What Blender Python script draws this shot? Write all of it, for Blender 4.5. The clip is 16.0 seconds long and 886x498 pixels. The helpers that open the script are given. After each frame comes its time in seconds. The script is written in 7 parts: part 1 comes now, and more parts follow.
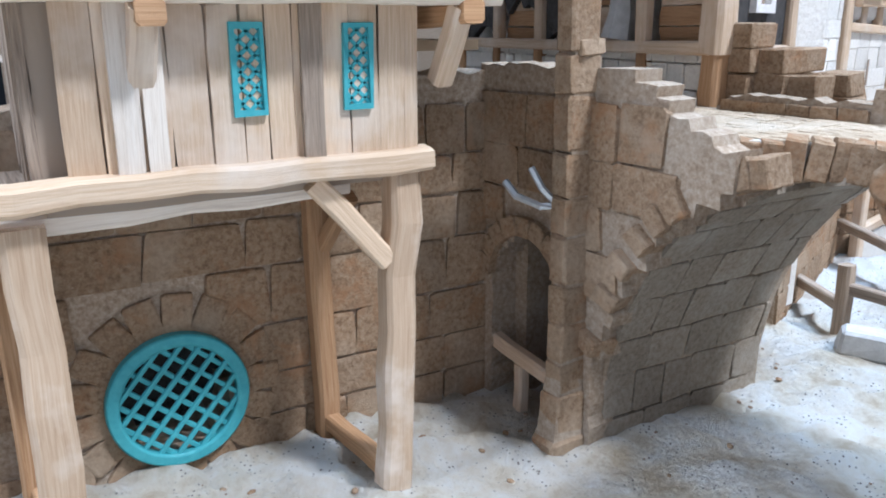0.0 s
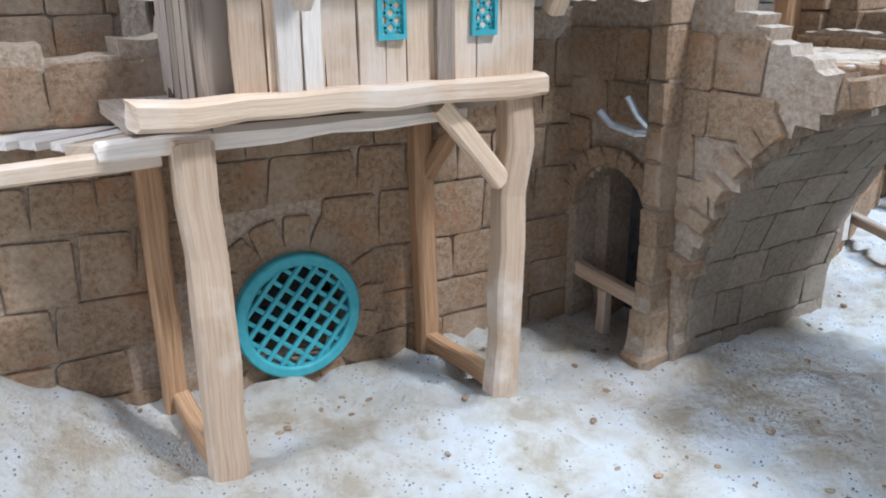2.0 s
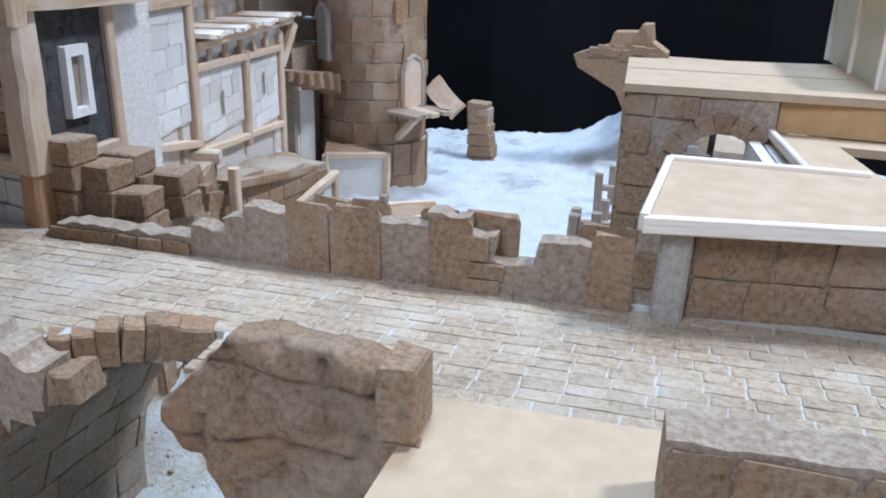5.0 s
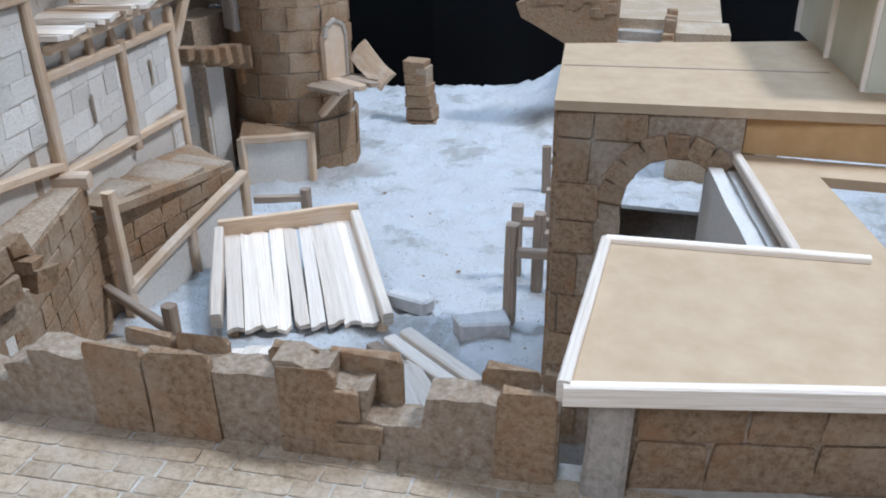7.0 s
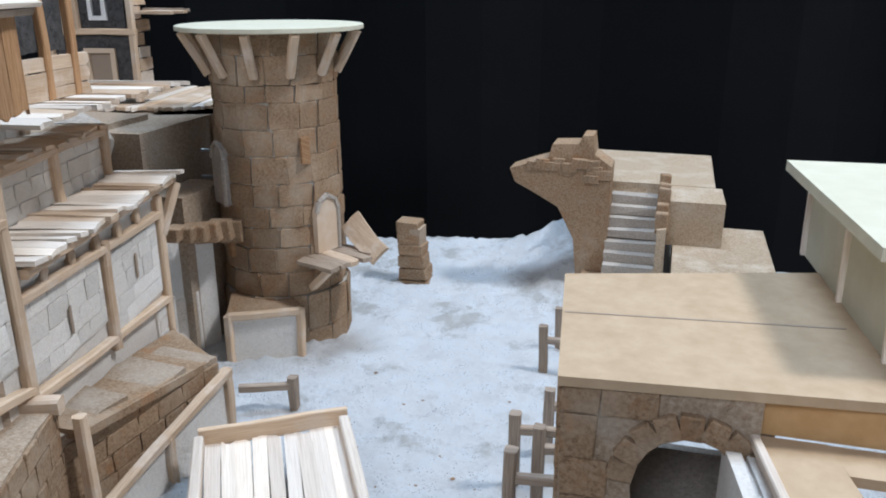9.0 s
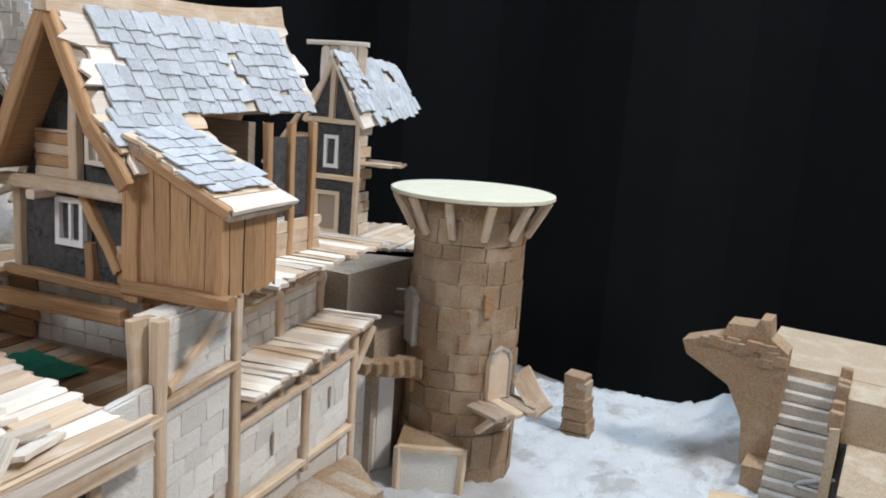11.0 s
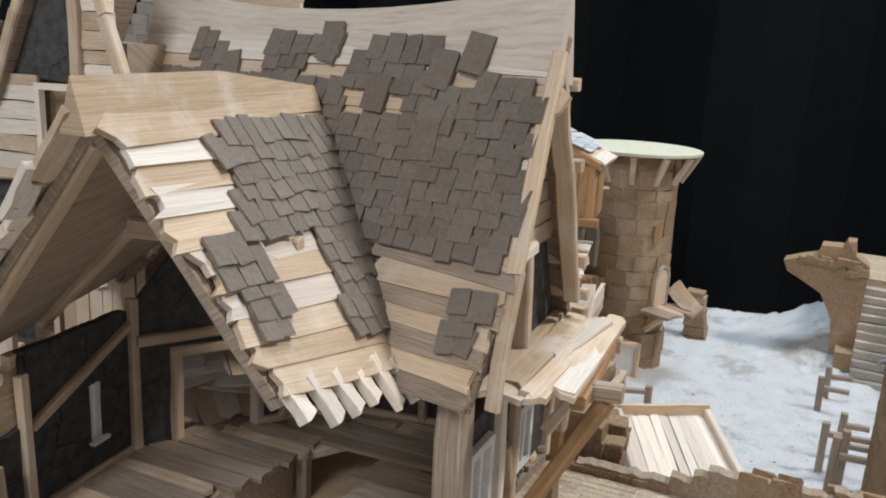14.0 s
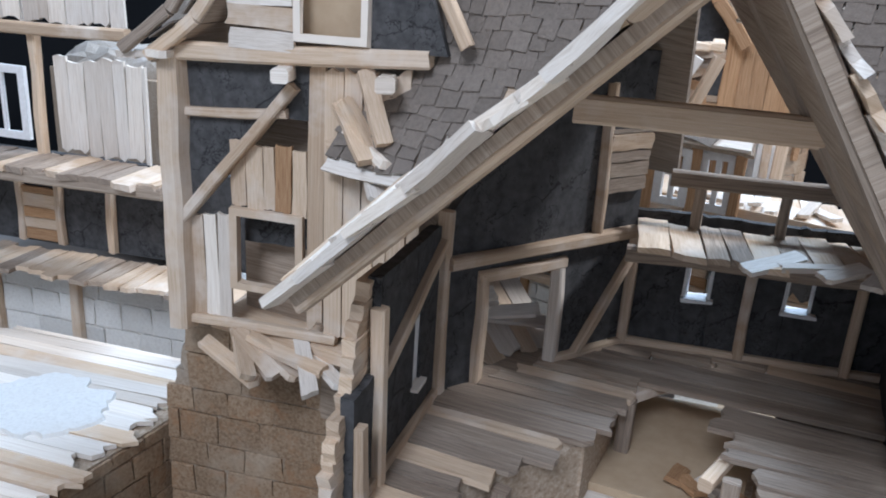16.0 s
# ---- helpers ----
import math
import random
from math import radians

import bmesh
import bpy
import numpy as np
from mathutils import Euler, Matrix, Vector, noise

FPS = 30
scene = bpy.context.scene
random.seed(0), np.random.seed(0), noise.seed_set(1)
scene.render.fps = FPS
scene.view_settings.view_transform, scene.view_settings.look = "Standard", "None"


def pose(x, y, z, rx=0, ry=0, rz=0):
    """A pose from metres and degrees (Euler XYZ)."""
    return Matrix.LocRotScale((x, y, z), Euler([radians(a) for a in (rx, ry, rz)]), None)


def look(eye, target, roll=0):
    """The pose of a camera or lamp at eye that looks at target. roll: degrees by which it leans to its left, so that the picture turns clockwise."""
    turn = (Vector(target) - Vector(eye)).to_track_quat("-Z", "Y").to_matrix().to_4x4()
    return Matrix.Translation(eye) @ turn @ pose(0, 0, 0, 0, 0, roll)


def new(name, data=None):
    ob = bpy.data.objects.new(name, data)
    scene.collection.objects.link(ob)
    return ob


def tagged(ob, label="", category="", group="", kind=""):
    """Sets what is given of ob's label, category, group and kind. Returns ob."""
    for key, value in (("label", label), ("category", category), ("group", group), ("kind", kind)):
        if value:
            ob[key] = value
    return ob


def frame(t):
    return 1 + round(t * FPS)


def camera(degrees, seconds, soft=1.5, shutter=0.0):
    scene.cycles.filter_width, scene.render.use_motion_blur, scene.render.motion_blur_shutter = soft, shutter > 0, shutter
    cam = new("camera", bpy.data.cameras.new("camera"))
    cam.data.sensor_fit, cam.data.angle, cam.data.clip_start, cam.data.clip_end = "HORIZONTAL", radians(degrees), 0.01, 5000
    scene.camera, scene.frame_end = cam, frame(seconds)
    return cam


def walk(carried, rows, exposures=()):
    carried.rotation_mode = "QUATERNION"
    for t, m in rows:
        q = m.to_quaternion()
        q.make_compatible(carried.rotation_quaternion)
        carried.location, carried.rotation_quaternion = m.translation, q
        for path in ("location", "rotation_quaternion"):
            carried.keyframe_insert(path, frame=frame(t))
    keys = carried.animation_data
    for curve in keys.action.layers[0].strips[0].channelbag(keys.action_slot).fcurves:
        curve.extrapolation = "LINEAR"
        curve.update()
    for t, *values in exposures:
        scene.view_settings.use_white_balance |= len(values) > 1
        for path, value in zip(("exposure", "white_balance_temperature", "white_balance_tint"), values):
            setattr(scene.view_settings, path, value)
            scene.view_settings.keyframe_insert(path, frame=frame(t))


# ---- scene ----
cam = camera(58.0, 16.0, 1.9)
PATH = [
    (0, (0.031, 0.031, 0.192), (-1.62, 1.022, -0.35), -0.3),
    (0.5, (0.036, 0.02, 0.184), (-1.616, 0.984, -0.4), -0.7),
    (1, (0.035, 0.011, 0.183), (-1.614, 0.962, -0.429), -0.7),
    (1.5, (0.034, 0.002, 0.182), (-1.614, 0.943, -0.448), -0.8),
    (2, (0.031, -0.001, 0.185), (-1.604, 0.966, -0.439), -0.6),
    (2.5, (0.03, -0.001, 0.192), (-1.533, 1.1, -0.398), -0.0),
    (3, (0.024, 0.004, 0.202), (-1.378, 1.315, -0.36), 1.0),
    (3.5, (0.02, 0.015, 0.214), (-1.119, 1.574, -0.31), 1.5),
    (4, (0.029, 0.03, 0.228), (-0.864, 1.745, -0.285), 2.4),
    (4.5, (0.037, 0.047, 0.24), (-0.678, 1.816, -0.361), 2.1),
    (5, (0.041, 0.067, 0.249), (-0.578, 1.834, -0.453), 1.7),
    (5.2, (0.042, 0.074, 0.252), (-0.544, 1.84, -0.481), 1.8),
    (7.3, (0.037, 0.147, 0.27), (-0.479, 1.869, -0.607), -0.7),
    (7.5, (0.035, 0.15, 0.271), (-0.475, 1.882, -0.589), -0.5),
    (8, (0.029, 0.161, 0.278), (-0.478, 1.926, -0.514), -0.2),
    (8.2, (0.028, 0.168, 0.283), (-0.476, 1.948, -0.478), -0.5),
    (10.3, (0.038, 0.175, 0.335), (-0.664, 2.004, -0.07), 2.2),
    (10.5, (0.044, 0.168, 0.336), (-0.733, 1.973, -0.039), 2.5),
    (11, (0.042, 0.143, 0.352), (-0.927, 1.851, -0.031), 4.1),
    (11.5, (0.044, 0.11, 0.354), (-1.065, 1.724, -0.049), 4.2),
    (12, (0.046, 0.066, 0.354), (-1.109, 1.644, -0.063), 4.5),
    (12.5, (0.031, 0.019, 0.353), (-1.127, 1.589, -0.083), 3.8),
    (13, (0.015, -0.028, 0.357), (-1.092, 1.572, -0.108), 3.6),
    (13.5, (-0.014, -0.083, 0.361), (-1.001, 1.596, -0.094), 3.0),
    (14, (-0.04, -0.112, 0.364), (-0.931, 1.612, -0.118), 3.1),
    (14.5, (-0.063, -0.132, 0.361), (-0.865, 1.629, -0.145), 3.0),
    (15, (-0.095, -0.145, 0.357), (-0.901, 1.589, -0.23), 3.4),
    (15.5, (-0.137, -0.133, 0.342), (-0.958, 1.574, -0.297), 3.8),
    (16, (-0.172, -0.119, 0.336), (-0.996, 1.58, -0.323), 3.6),
]
LIGHT = [(0.0, 0.75, 5250, 10), (1.5, 0.65, 5250, 10), (3.5, 0.5, 5350, 10), (5.0, 0.1, 5100, 10), (8.0, -0.25, 5600, 10), (10.5, -0.1, 5900, 10), (12.5, -0.15, 6500, 10), (13.5, -0.25, 6400, 10), (14.5, -0.35, 6350, 10), (15.0, -0.25, 6150, 10), (15.5, -0.05, 5750, 10), (16.0, 0.25, 5350, 10)]
walk(cam, [(t, look(eye, target, roll)) for t, eye, target, roll in PATH], LIGHT)

# ---- world and light ----
world = bpy.data.worlds.new("room")
scene.world = world
world.use_nodes = True
world.node_tree.nodes["Background"].inputs[0].default_value = (0.88, 0.93, 1.0, 1)
world.node_tree.nodes["Background"].inputs[1].default_value = 0.36


def lamp(name, eye, target, size, watts, colour):
    data = bpy.data.lights.new(name, "AREA")
    data.shape, data.size, data.energy, data.color = "DISK", size, watts, colour
    ob = new(name, data)
    ob.matrix_world = look(eye, target)
    return ob


lamp("ceiling_lamp", (1.0, 0.75, 1.9), (-0.15, 0.35, 0.1), 0.3, 35, (1.0, 0.95, 0.88))
lamp("window_light", (-0.1, 1.0, 1.75), (-0.15, 0.6, 0.1), 0.6, 33, (0.70, 0.85, 1.0))
# low fill added in front, no known source: lightens hall floor and arch
lamp("ceiling_lamp", (-0.15, -1.0, 1.25), (-0.2, 0.15, 0.15), 0.5, 11.5, (0.97, 0.98, 1.0))

# ---- materials ----


class Mat:
    def __init__(self, name, rough=0.8):
        self.m = bpy.data.materials.new(name)
        self.m.use_nodes = True
        self.n, self.l = self.m.node_tree.nodes, self.m.node_tree.links
        self.b = self.n["Principled BSDF"]
        self.b.inputs["Roughness"].default_value = rough
        self.b.inputs["Specular IOR Level"].default_value = 0.25

    def node(self, kind, **kw):
        nd = self.n.new(kind)
        for k, v in kw.items():
            nd.inputs[k].default_value = v
        return nd

    def where(self, uv=False, scale=(1, 1, 1)):
        """Places in centimetres: the world's, or the grain's own."""
        mp = self.n.new("ShaderNodeMapping")
        if uv:
            tc = self.n.new("ShaderNodeTexCoord")
            self.l.new(tc.outputs["UV"], mp.inputs[0])
            oi = self.n.new("ShaderNodeObjectInfo")
            geo = self.n.new("ShaderNodeNewGeometry")
            add = self.n.new("ShaderNodeMath")
            self.l.new(oi.outputs["Random"], add.inputs[0])
            self.l.new(geo.outputs["Random Per Island"], add.inputs[1])
            mul = self.n.new("ShaderNodeMath")
            mul.operation = "MULTIPLY"
            mul.inputs[1].default_value = 37.0
            self.l.new(add.outputs[0], mul.inputs[0])
            self.l.new(mul.outputs[0], mp.inputs["Location"])
            mp.inputs["Scale"].default_value = scale
        else:
            geo = self.n.new("ShaderNodeNewGeometry")
            self.l.new(geo.outputs["Position"], mp.inputs[0])
            mp.inputs["Scale"].default_value = [100 * v for v in scale]
        return mp.outputs[0]

    def noise(self, at, scale, detail=4, rough=0.6, dist=0.0):
        nd = self.node("ShaderNodeTexNoise", Scale=scale, Detail=detail, Roughness=rough, Distortion=dist)
        self.l.new(at, nd.inputs["Vector"])
        return nd.outputs["Fac"]

    def ramp(self, fac, *stops):
        r = self.n.new("ShaderNodeValToRGB")
        e = r.color_ramp.elements
        while len(e) < len(stops):
            e.new(0.5)
        for k, (p, c) in enumerate(stops):
            e[k].position = p
            e[k].color = (*c, 1) if len(c) == 3 else c
        self.l.new(fac, r.inputs[0])
        return r.outputs[0]

    def mix(self, fac, a, b, kind="MIX"):
        mx = self.n.new("ShaderNodeMix")
        mx.data_type, mx.blend_type = "RGBA", kind
        if isinstance(fac, float):
            mx.inputs[0].default_value = fac
        else:
            self.l.new(fac, mx.inputs[0])
        for k, v in ((6, a), (7, b)):
            if isinstance(v, tuple):
                mx.inputs[k].default_value = (*v, 1)
            else:
                self.l.new(v, mx.inputs[k])
        return mx.outputs[2]

    def random(self):
        oi = self.n.new("ShaderNodeObjectInfo")
        geo = self.n.new("ShaderNodeNewGeometry")
        add = self.n.new("ShaderNodeMath")
        self.l.new(oi.outputs["Random"], add.inputs[0])
        self.l.new(geo.outputs["Random Per Island"], add.inputs[1])
        fr = self.n.new("ShaderNodeMath")
        fr.operation = "FRACT"
        self.l.new(add.outputs[0], fr.inputs[0])
        return fr.outputs[0]

    def colour(self, out):
        self.l.new(out, self.b.inputs["Base Color"])
        return self

    def bump(self, out, strength=0.4, cm=0.05):
        nd = self.n.new("ShaderNodeBump")
        nd.inputs["Strength"].default_value = strength
        nd.inputs["Distance"].default_value = cm * 0.01
        self.l.new(out, nd.inputs["Height"])
        self.l.new(nd.outputs[0], self.b.inputs["Normal"])
        return self


def stone_mat(name, dark, mid, light, pale, rough=0.9, rust=None):
    """Sponged and dry-brushed casting: coarse grain, broad dust and, where given, rust-brown stains."""
    k = Mat(name, rough)
    at = k.where()
    fine, broad = k.noise(at, 6.5, 8, 0.72), k.noise(at, 0.35, 3)
    base = k.ramp(fine, (0.30, dark), (0.50, mid), (0.72, light))
    tone = k.ramp(k.random(), (0.0, (0.86, 0.85, 0.84)), (1.0, (1.1, 1.09, 1.08)))
    base = k.mix(1.0, base, tone, "MULTIPLY")
    if rust:
        base = k.mix(k.ramp(k.noise(at, 0.9, 5, 0.65, 0.5), (0.52, (0, 0, 0)), (0.70, (0.75, 0.75, 0.75))), base, rust)
    worn = k.ramp(broad, (0.50, (0, 0, 0)), (0.72, (0.55, 0.55, 0.55)))
    base = k.mix(worn, base, pale)
    chalk = k.ramp(k.noise(at, 2.2, 7, 0.75, 0.8), (0.60, (0, 0, 0)), (0.74, (0.6, 0.6, 0.6)))
    k.colour(k.mix(chalk, base, pale))
    return k.bump(k.noise(at, 5.0, 8, 0.75), 0.9, 0.12).m


def wood_mat(name, dark, mid, light, rough=0.75, pale=None):
    k = Mat(name, rough)
    at = k.where(True, (0.3, 9.0, 9.0))
    grain = k.noise(at, 1.6, 6, 0.7, 0.6)
    base = k.ramp(grain, (0.28, dark), (0.5, mid), (0.75, light))
    tone = k.ramp(k.random(), (0.0, (0.80, 0.76, 0.72)), (0.5, (1.0, 1.0, 1.0)), (1.0, (1.16, 1.13, 1.08)))
    base = k.mix(1.0, base, tone, "MULTIPLY")
    at2 = k.where()
    if pale:
        base = k.mix(k.ramp(k.noise(at2, 0.5, 4), (0.5, (0, 0, 0)), (0.7, (0.8, 0.8, 0.8))), base, pale)
    k.colour(base)
    return k.bump(k.noise(k.where(True, (0.35, 8.0, 8.0)), 2.2, 5, 0.75), 0.6, 0.04).m


STONE = stone_mat("brown_sponged_stone", (0.17, 0.10, 0.055), (0.345, 0.235, 0.143), (0.46, 0.345, 0.235), (0.52, 0.42, 0.31), 0.92, (0.36, 0.19, 0.09))
STONE_DUSTY = stone_mat("grey_dusted_stone", (0.21, 0.165, 0.12), (0.34, 0.285, 0.22), (0.44, 0.38, 0.31), (0.50, 0.46, 0.40))
STONE_PALE = stone_mat("white_stone", (0.70, 0.66, 0.60), (0.82, 0.785, 0.73), (0.87, 0.845, 0.80), (0.80, 0.74, 0.66))
COBBLE = stone_mat("dusty_tan_cobble", (0.32, 0.23, 0.145), (0.50, 0.39, 0.27), (0.63, 0.52, 0.39), (0.68, 0.60, 0.49))
JOINT = stone_mat("pale_plaster_joint", (0.48, 0.42, 0.34), (0.60, 0.55, 0.47), (0.70, 0.66, 0.59), (0.74, 0.72, 0.68))
STONE_GREY = stone_mat("grey_sandstone", (0.33, 0.29, 0.25), (0.46, 0.41, 0.35), (0.6, 0.54, 0.48), (0.6, 0.56, 0.52))
MORTAR = stone_mat("pale_brown_mortar", (0.24, 0.165, 0.105), (0.43, 0.33, 0.235), (0.58, 0.49, 0.39), (0.48, 0.41, 0.33))
WOOD = wood_mat("balsa_wood", (0.47, 0.33, 0.215), (0.60, 0.455, 0.32), (0.71, 0.58, 0.44), pale=(0.70, 0.60, 0.50))
WOOD_PALE = wood_mat("pale_balsa_wood", (0.58, 0.49, 0.40), (0.76, 0.68, 0.59), (0.86, 0.80, 0.73))
WOOD_WARM = wood_mat("warm_brown_wood", (0.25, 0.13, 0.06), (0.42, 0.25, 0.13), (0.55, 0.36, 0.21))
WOOD_GREY = wood_mat("weathered_grey_wood", (0.16, 0.12, 0.09), (0.33, 0.26, 0.20), (0.48, 0.40, 0.32))
SHINGLE = stone_mat("grey_card_shingle", (0.20, 0.165, 0.135), (0.245, 0.205, 0.17), (0.29, 0.245, 0.205), (0.26, 0.22, 0.19))
SHINGLE_PALE = stone_mat("pale_grey_card_shingle", (0.43, 0.44, 0.46), (0.52, 0.535, 0.56), (0.60, 0.615, 0.64), (0.60, 0.61, 0.63))


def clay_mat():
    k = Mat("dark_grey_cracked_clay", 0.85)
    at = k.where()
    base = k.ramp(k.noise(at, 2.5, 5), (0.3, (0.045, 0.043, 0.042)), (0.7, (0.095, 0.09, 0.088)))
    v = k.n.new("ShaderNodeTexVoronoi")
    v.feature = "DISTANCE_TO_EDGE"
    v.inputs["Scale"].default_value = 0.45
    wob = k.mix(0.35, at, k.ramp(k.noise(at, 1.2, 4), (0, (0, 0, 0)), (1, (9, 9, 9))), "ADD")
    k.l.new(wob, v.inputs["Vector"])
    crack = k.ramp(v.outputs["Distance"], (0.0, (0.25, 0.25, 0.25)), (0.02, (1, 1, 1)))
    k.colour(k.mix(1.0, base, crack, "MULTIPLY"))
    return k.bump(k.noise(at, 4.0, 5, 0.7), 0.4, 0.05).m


CLAY = clay_mat()


def ground_mat():
    k = Mat("speckled_plaster_ground", 0.95)
    at = k.where()
    base = k.ramp(k.noise(at, 0.55, 6, 0.65), (0.36, (0.57, 0.475, 0.34)), (0.48, (0.74, 0.68, 0.57)), (0.62, (0.82, 0.80, 0.75)))
    far = k.n.new("ShaderNodeSeparateXYZ")
    geo = k.n.new("ShaderNodeNewGeometry")
    k.l.new(geo.outputs["Position"], far.inputs[0])
    snow = k.ramp(far.outputs["Y"], (0.30, (0, 0, 0)), (0.42, (0.75, 0.75, 0.75)))
    base = k.mix(snow, base, (0.80, 0.83, 0.87))
    bare = k.ramp(k.noise(at, 0.2, 7, 0.72), (0.535, (0, 0, 0)), (0.63, (0.8, 0.8, 0.8)))
    base = k.mix(k.mix(1.0, bare, snow, "MULTIPLY"), base, (0.42, 0.40, 0.36))
    grit = k.n.new("ShaderNodeTexVoronoi")
    grit.inputs["Scale"].default_value = 6.5
    k.l.new(at, grit.inputs["Vector"])
    dots = k.ramp(grit.outputs["Distance"], (0.15, (1, 1, 1)), (0.27, (0, 0, 0)))
    some = k.ramp(k.noise(at, 1.1, 3), (0.47, (0, 0, 0)), (0.62, (1, 1, 1)))
    dots = k.mix(1.0, dots, some, "MULTIPLY")
    k.colour(k.mix(dots, base, (0.17, 0.14, 0.11)))
    return k.bump(k.noise(at, 1.6, 9, 0.75), 1.0, 0.5).m


GROUND = ground_mat()


def plain_mat(name, a, b, rough=0.6, scale=3.0, bump=0.2, metal=0.0):
    k = Mat(name, rough)
    k.b.inputs["Metallic"].default_value = metal
    at = k.where()
    k.colour(k.ramp(k.noise(at, scale, 5), (0.3, a), (0.7, b)))
    return k.bump(k.noise(at, scale * 4, 4), bump, 0.03).m


TURQUOISE = plain_mat("turquoise_printed_plastic", (0.07, 0.32, 0.36), (0.10, 0.39, 0.43), 0.45, 4, 0.1)
BOARD = plain_mat("mdf_board", (0.42, 0.305, 0.19), (0.50, 0.375, 0.245), 0.7, 1.2, 0.15)
CARD = plain_mat("cream_card", (0.57, 0.54, 0.41), (0.63, 0.60, 0.47), 0.8, 0.8, 0.1)
BOARD_WARM = plain_mat("orange_board_edge", (0.46, 0.28, 0.12), (0.55, 0.35, 0.165), 0.7, 1.5, 0.15)
WHITE = plain_mat("white_window_clay", (0.72, 0.69, 0.66), (0.84, 0.82, 0.8), 0.8, 6, 0.4)
WIRE = plain_mat("grey_wire", (0.42, 0.43, 0.44), (0.55, 0.56, 0.57), 0.35, 5, 0.1, 0.5)
GREEN = plain_mat("green_cutting_mat", (0.02, 0.20, 0.13), (0.04, 0.27, 0.18), 0.6, 2, 0.1)
CLOTH = plain_mat("black_cloth", (0.0020, 0.0023, 0.0030), (0.0030, 0.0034, 0.0043), 1.0, 0.3, 0.0)
TABLE = plain_mat("grey_table", (0.22, 0.20, 0.18), (0.30, 0.27, 0.24), 0.6, 0.3, 0.05)
BARK = plain_mat("dry_bark", (0.20, 0.16, 0.10), (0.34, 0.29, 0.20), 0.9, 5, 0.6)
BLOCKGREY = plain_mat("grey_plaster_block", (0.45, 0.44, 0.43), (0.58, 0.57, 0.56), 0.9, 3, 0.4)

# ---- building kit, in centimetres ----
CM = 0.01
rng = random.Random(7)


def R(a, b):
    return rng.uniform(a, b)


def thing(name, x, y, z=0, rz=0, label="", category="", group="", kind="", rx=0, ry=0):
    ob = new(name)
    ob.empty_display_size = 0.01
    ob.matrix_basis = pose(x * CM, y * CM, z * CM, rx, ry, rz)
    return tagged(ob, label, category, group, kind)


def part(name, bm, mat, parent=None, label=""):
    """One mesh under a thing or a part, its places in the parent's centimetres."""
    bmesh.ops.scale(bm, vec=(CM, CM, CM), verts=bm.verts)
    bmesh.ops.recalc_face_normals(bm, faces=bm.faces)
    me = bpy.data.meshes.new(name)
    bm.to_mesh(me)
    bm.free()
    me.materials.append(mat)
    ob = new(name, me)
    if parent:
        ob.parent = parent
    if label:
        tagged(ob, label)
    return ob


def piece(name, me, parent, m, mat=None):
    ob = new(name, me)
    ob.parent = parent
    ob.matrix_basis = Matrix.Scale(CM, 4) @ m
    return ob


def place(x, y, z, sx, sy, sz, rx=0, ry=0, rz=0):
    return pose(x, y, z, rx, ry, rz) @ Matrix.Diagonal((sx, sy, sz, 1))


def quad_uv(bm, f, pts):
    uv = bm.loops.layers.uv.verify()
    for loop, p in zip(f.loops, pts):
        loop[uv].uv = p


def beam(bm, a, b, w, h, up=(0, 0, 1), n=3, j=0.05, c=0.16):
    """A slightly crooked squared timber from a to b, with worn edges."""
    a, b = Vector(a), Vector(b)
    d = (b - a)
    L = d.length
    d.normalize()
    up = Vector(up)
    if abs(d.dot(up)) > 0.95:
        up = Vector((0, 1, 0))
    s = d.cross(up).normalized()
    u = s.cross(d)
    c = min(w, h) * c
    ring = [(-w / 2 + c, -h / 2), (w / 2 - c, -h / 2), (w / 2, -h / 2 + c), (w / 2, h / 2 - c), (w / 2 - c, h / 2), (-w / 2 + c, h / 2), (-w / 2, h / 2 - c), (-w / 2, -h / 2 + c)]
    rows = []
    for k in range(n + 1):
        o = a + d * (L * k / n)
        jx, jy, g = R(-j, j) * w, R(-j, j) * h, 1 + R(-j, j)
        rows.append([bm.verts.new(o + s * (x * g + jx) + u * (y * g + jy) + d * (R(-j, j) * w if k in (0, n) else 0)) for x, y in ring])
    per = 0
    for k in range(n):
        per = 0
        for i in range(8):
            q = (i + 1) % 8
            f = bm.faces.new((rows[k][i], rows[k][q], rows[k + 1][q], rows[k + 1][i]))
            wid = (Vector(ring[i]) - Vector(ring[q])).length
            quad_uv(bm, f, [(L * k / n, per), (L * k / n, per + wid), (L * (k + 1) / n, per + wid), (L * (k + 1) / n, per)])
            per += wid
    for row, rev in ((rows[0], True), (rows[n], False)):
        f = bm.faces.new(row[::-1] if rev else row)
        quad_uv(bm, f, [(p[0] * 0.3, p[1]) for p in (ring[::-1] if rev else ring)])


def timber(name, parent, a, b, w, h, mat=None, label="", up=(0, 0, 1), n=3, j=0.05):
    bm = bmesh.new()
    beam(bm, a, b, w, h, up, n, j)
    return part(name, bm, mat or WOOD, parent, label)


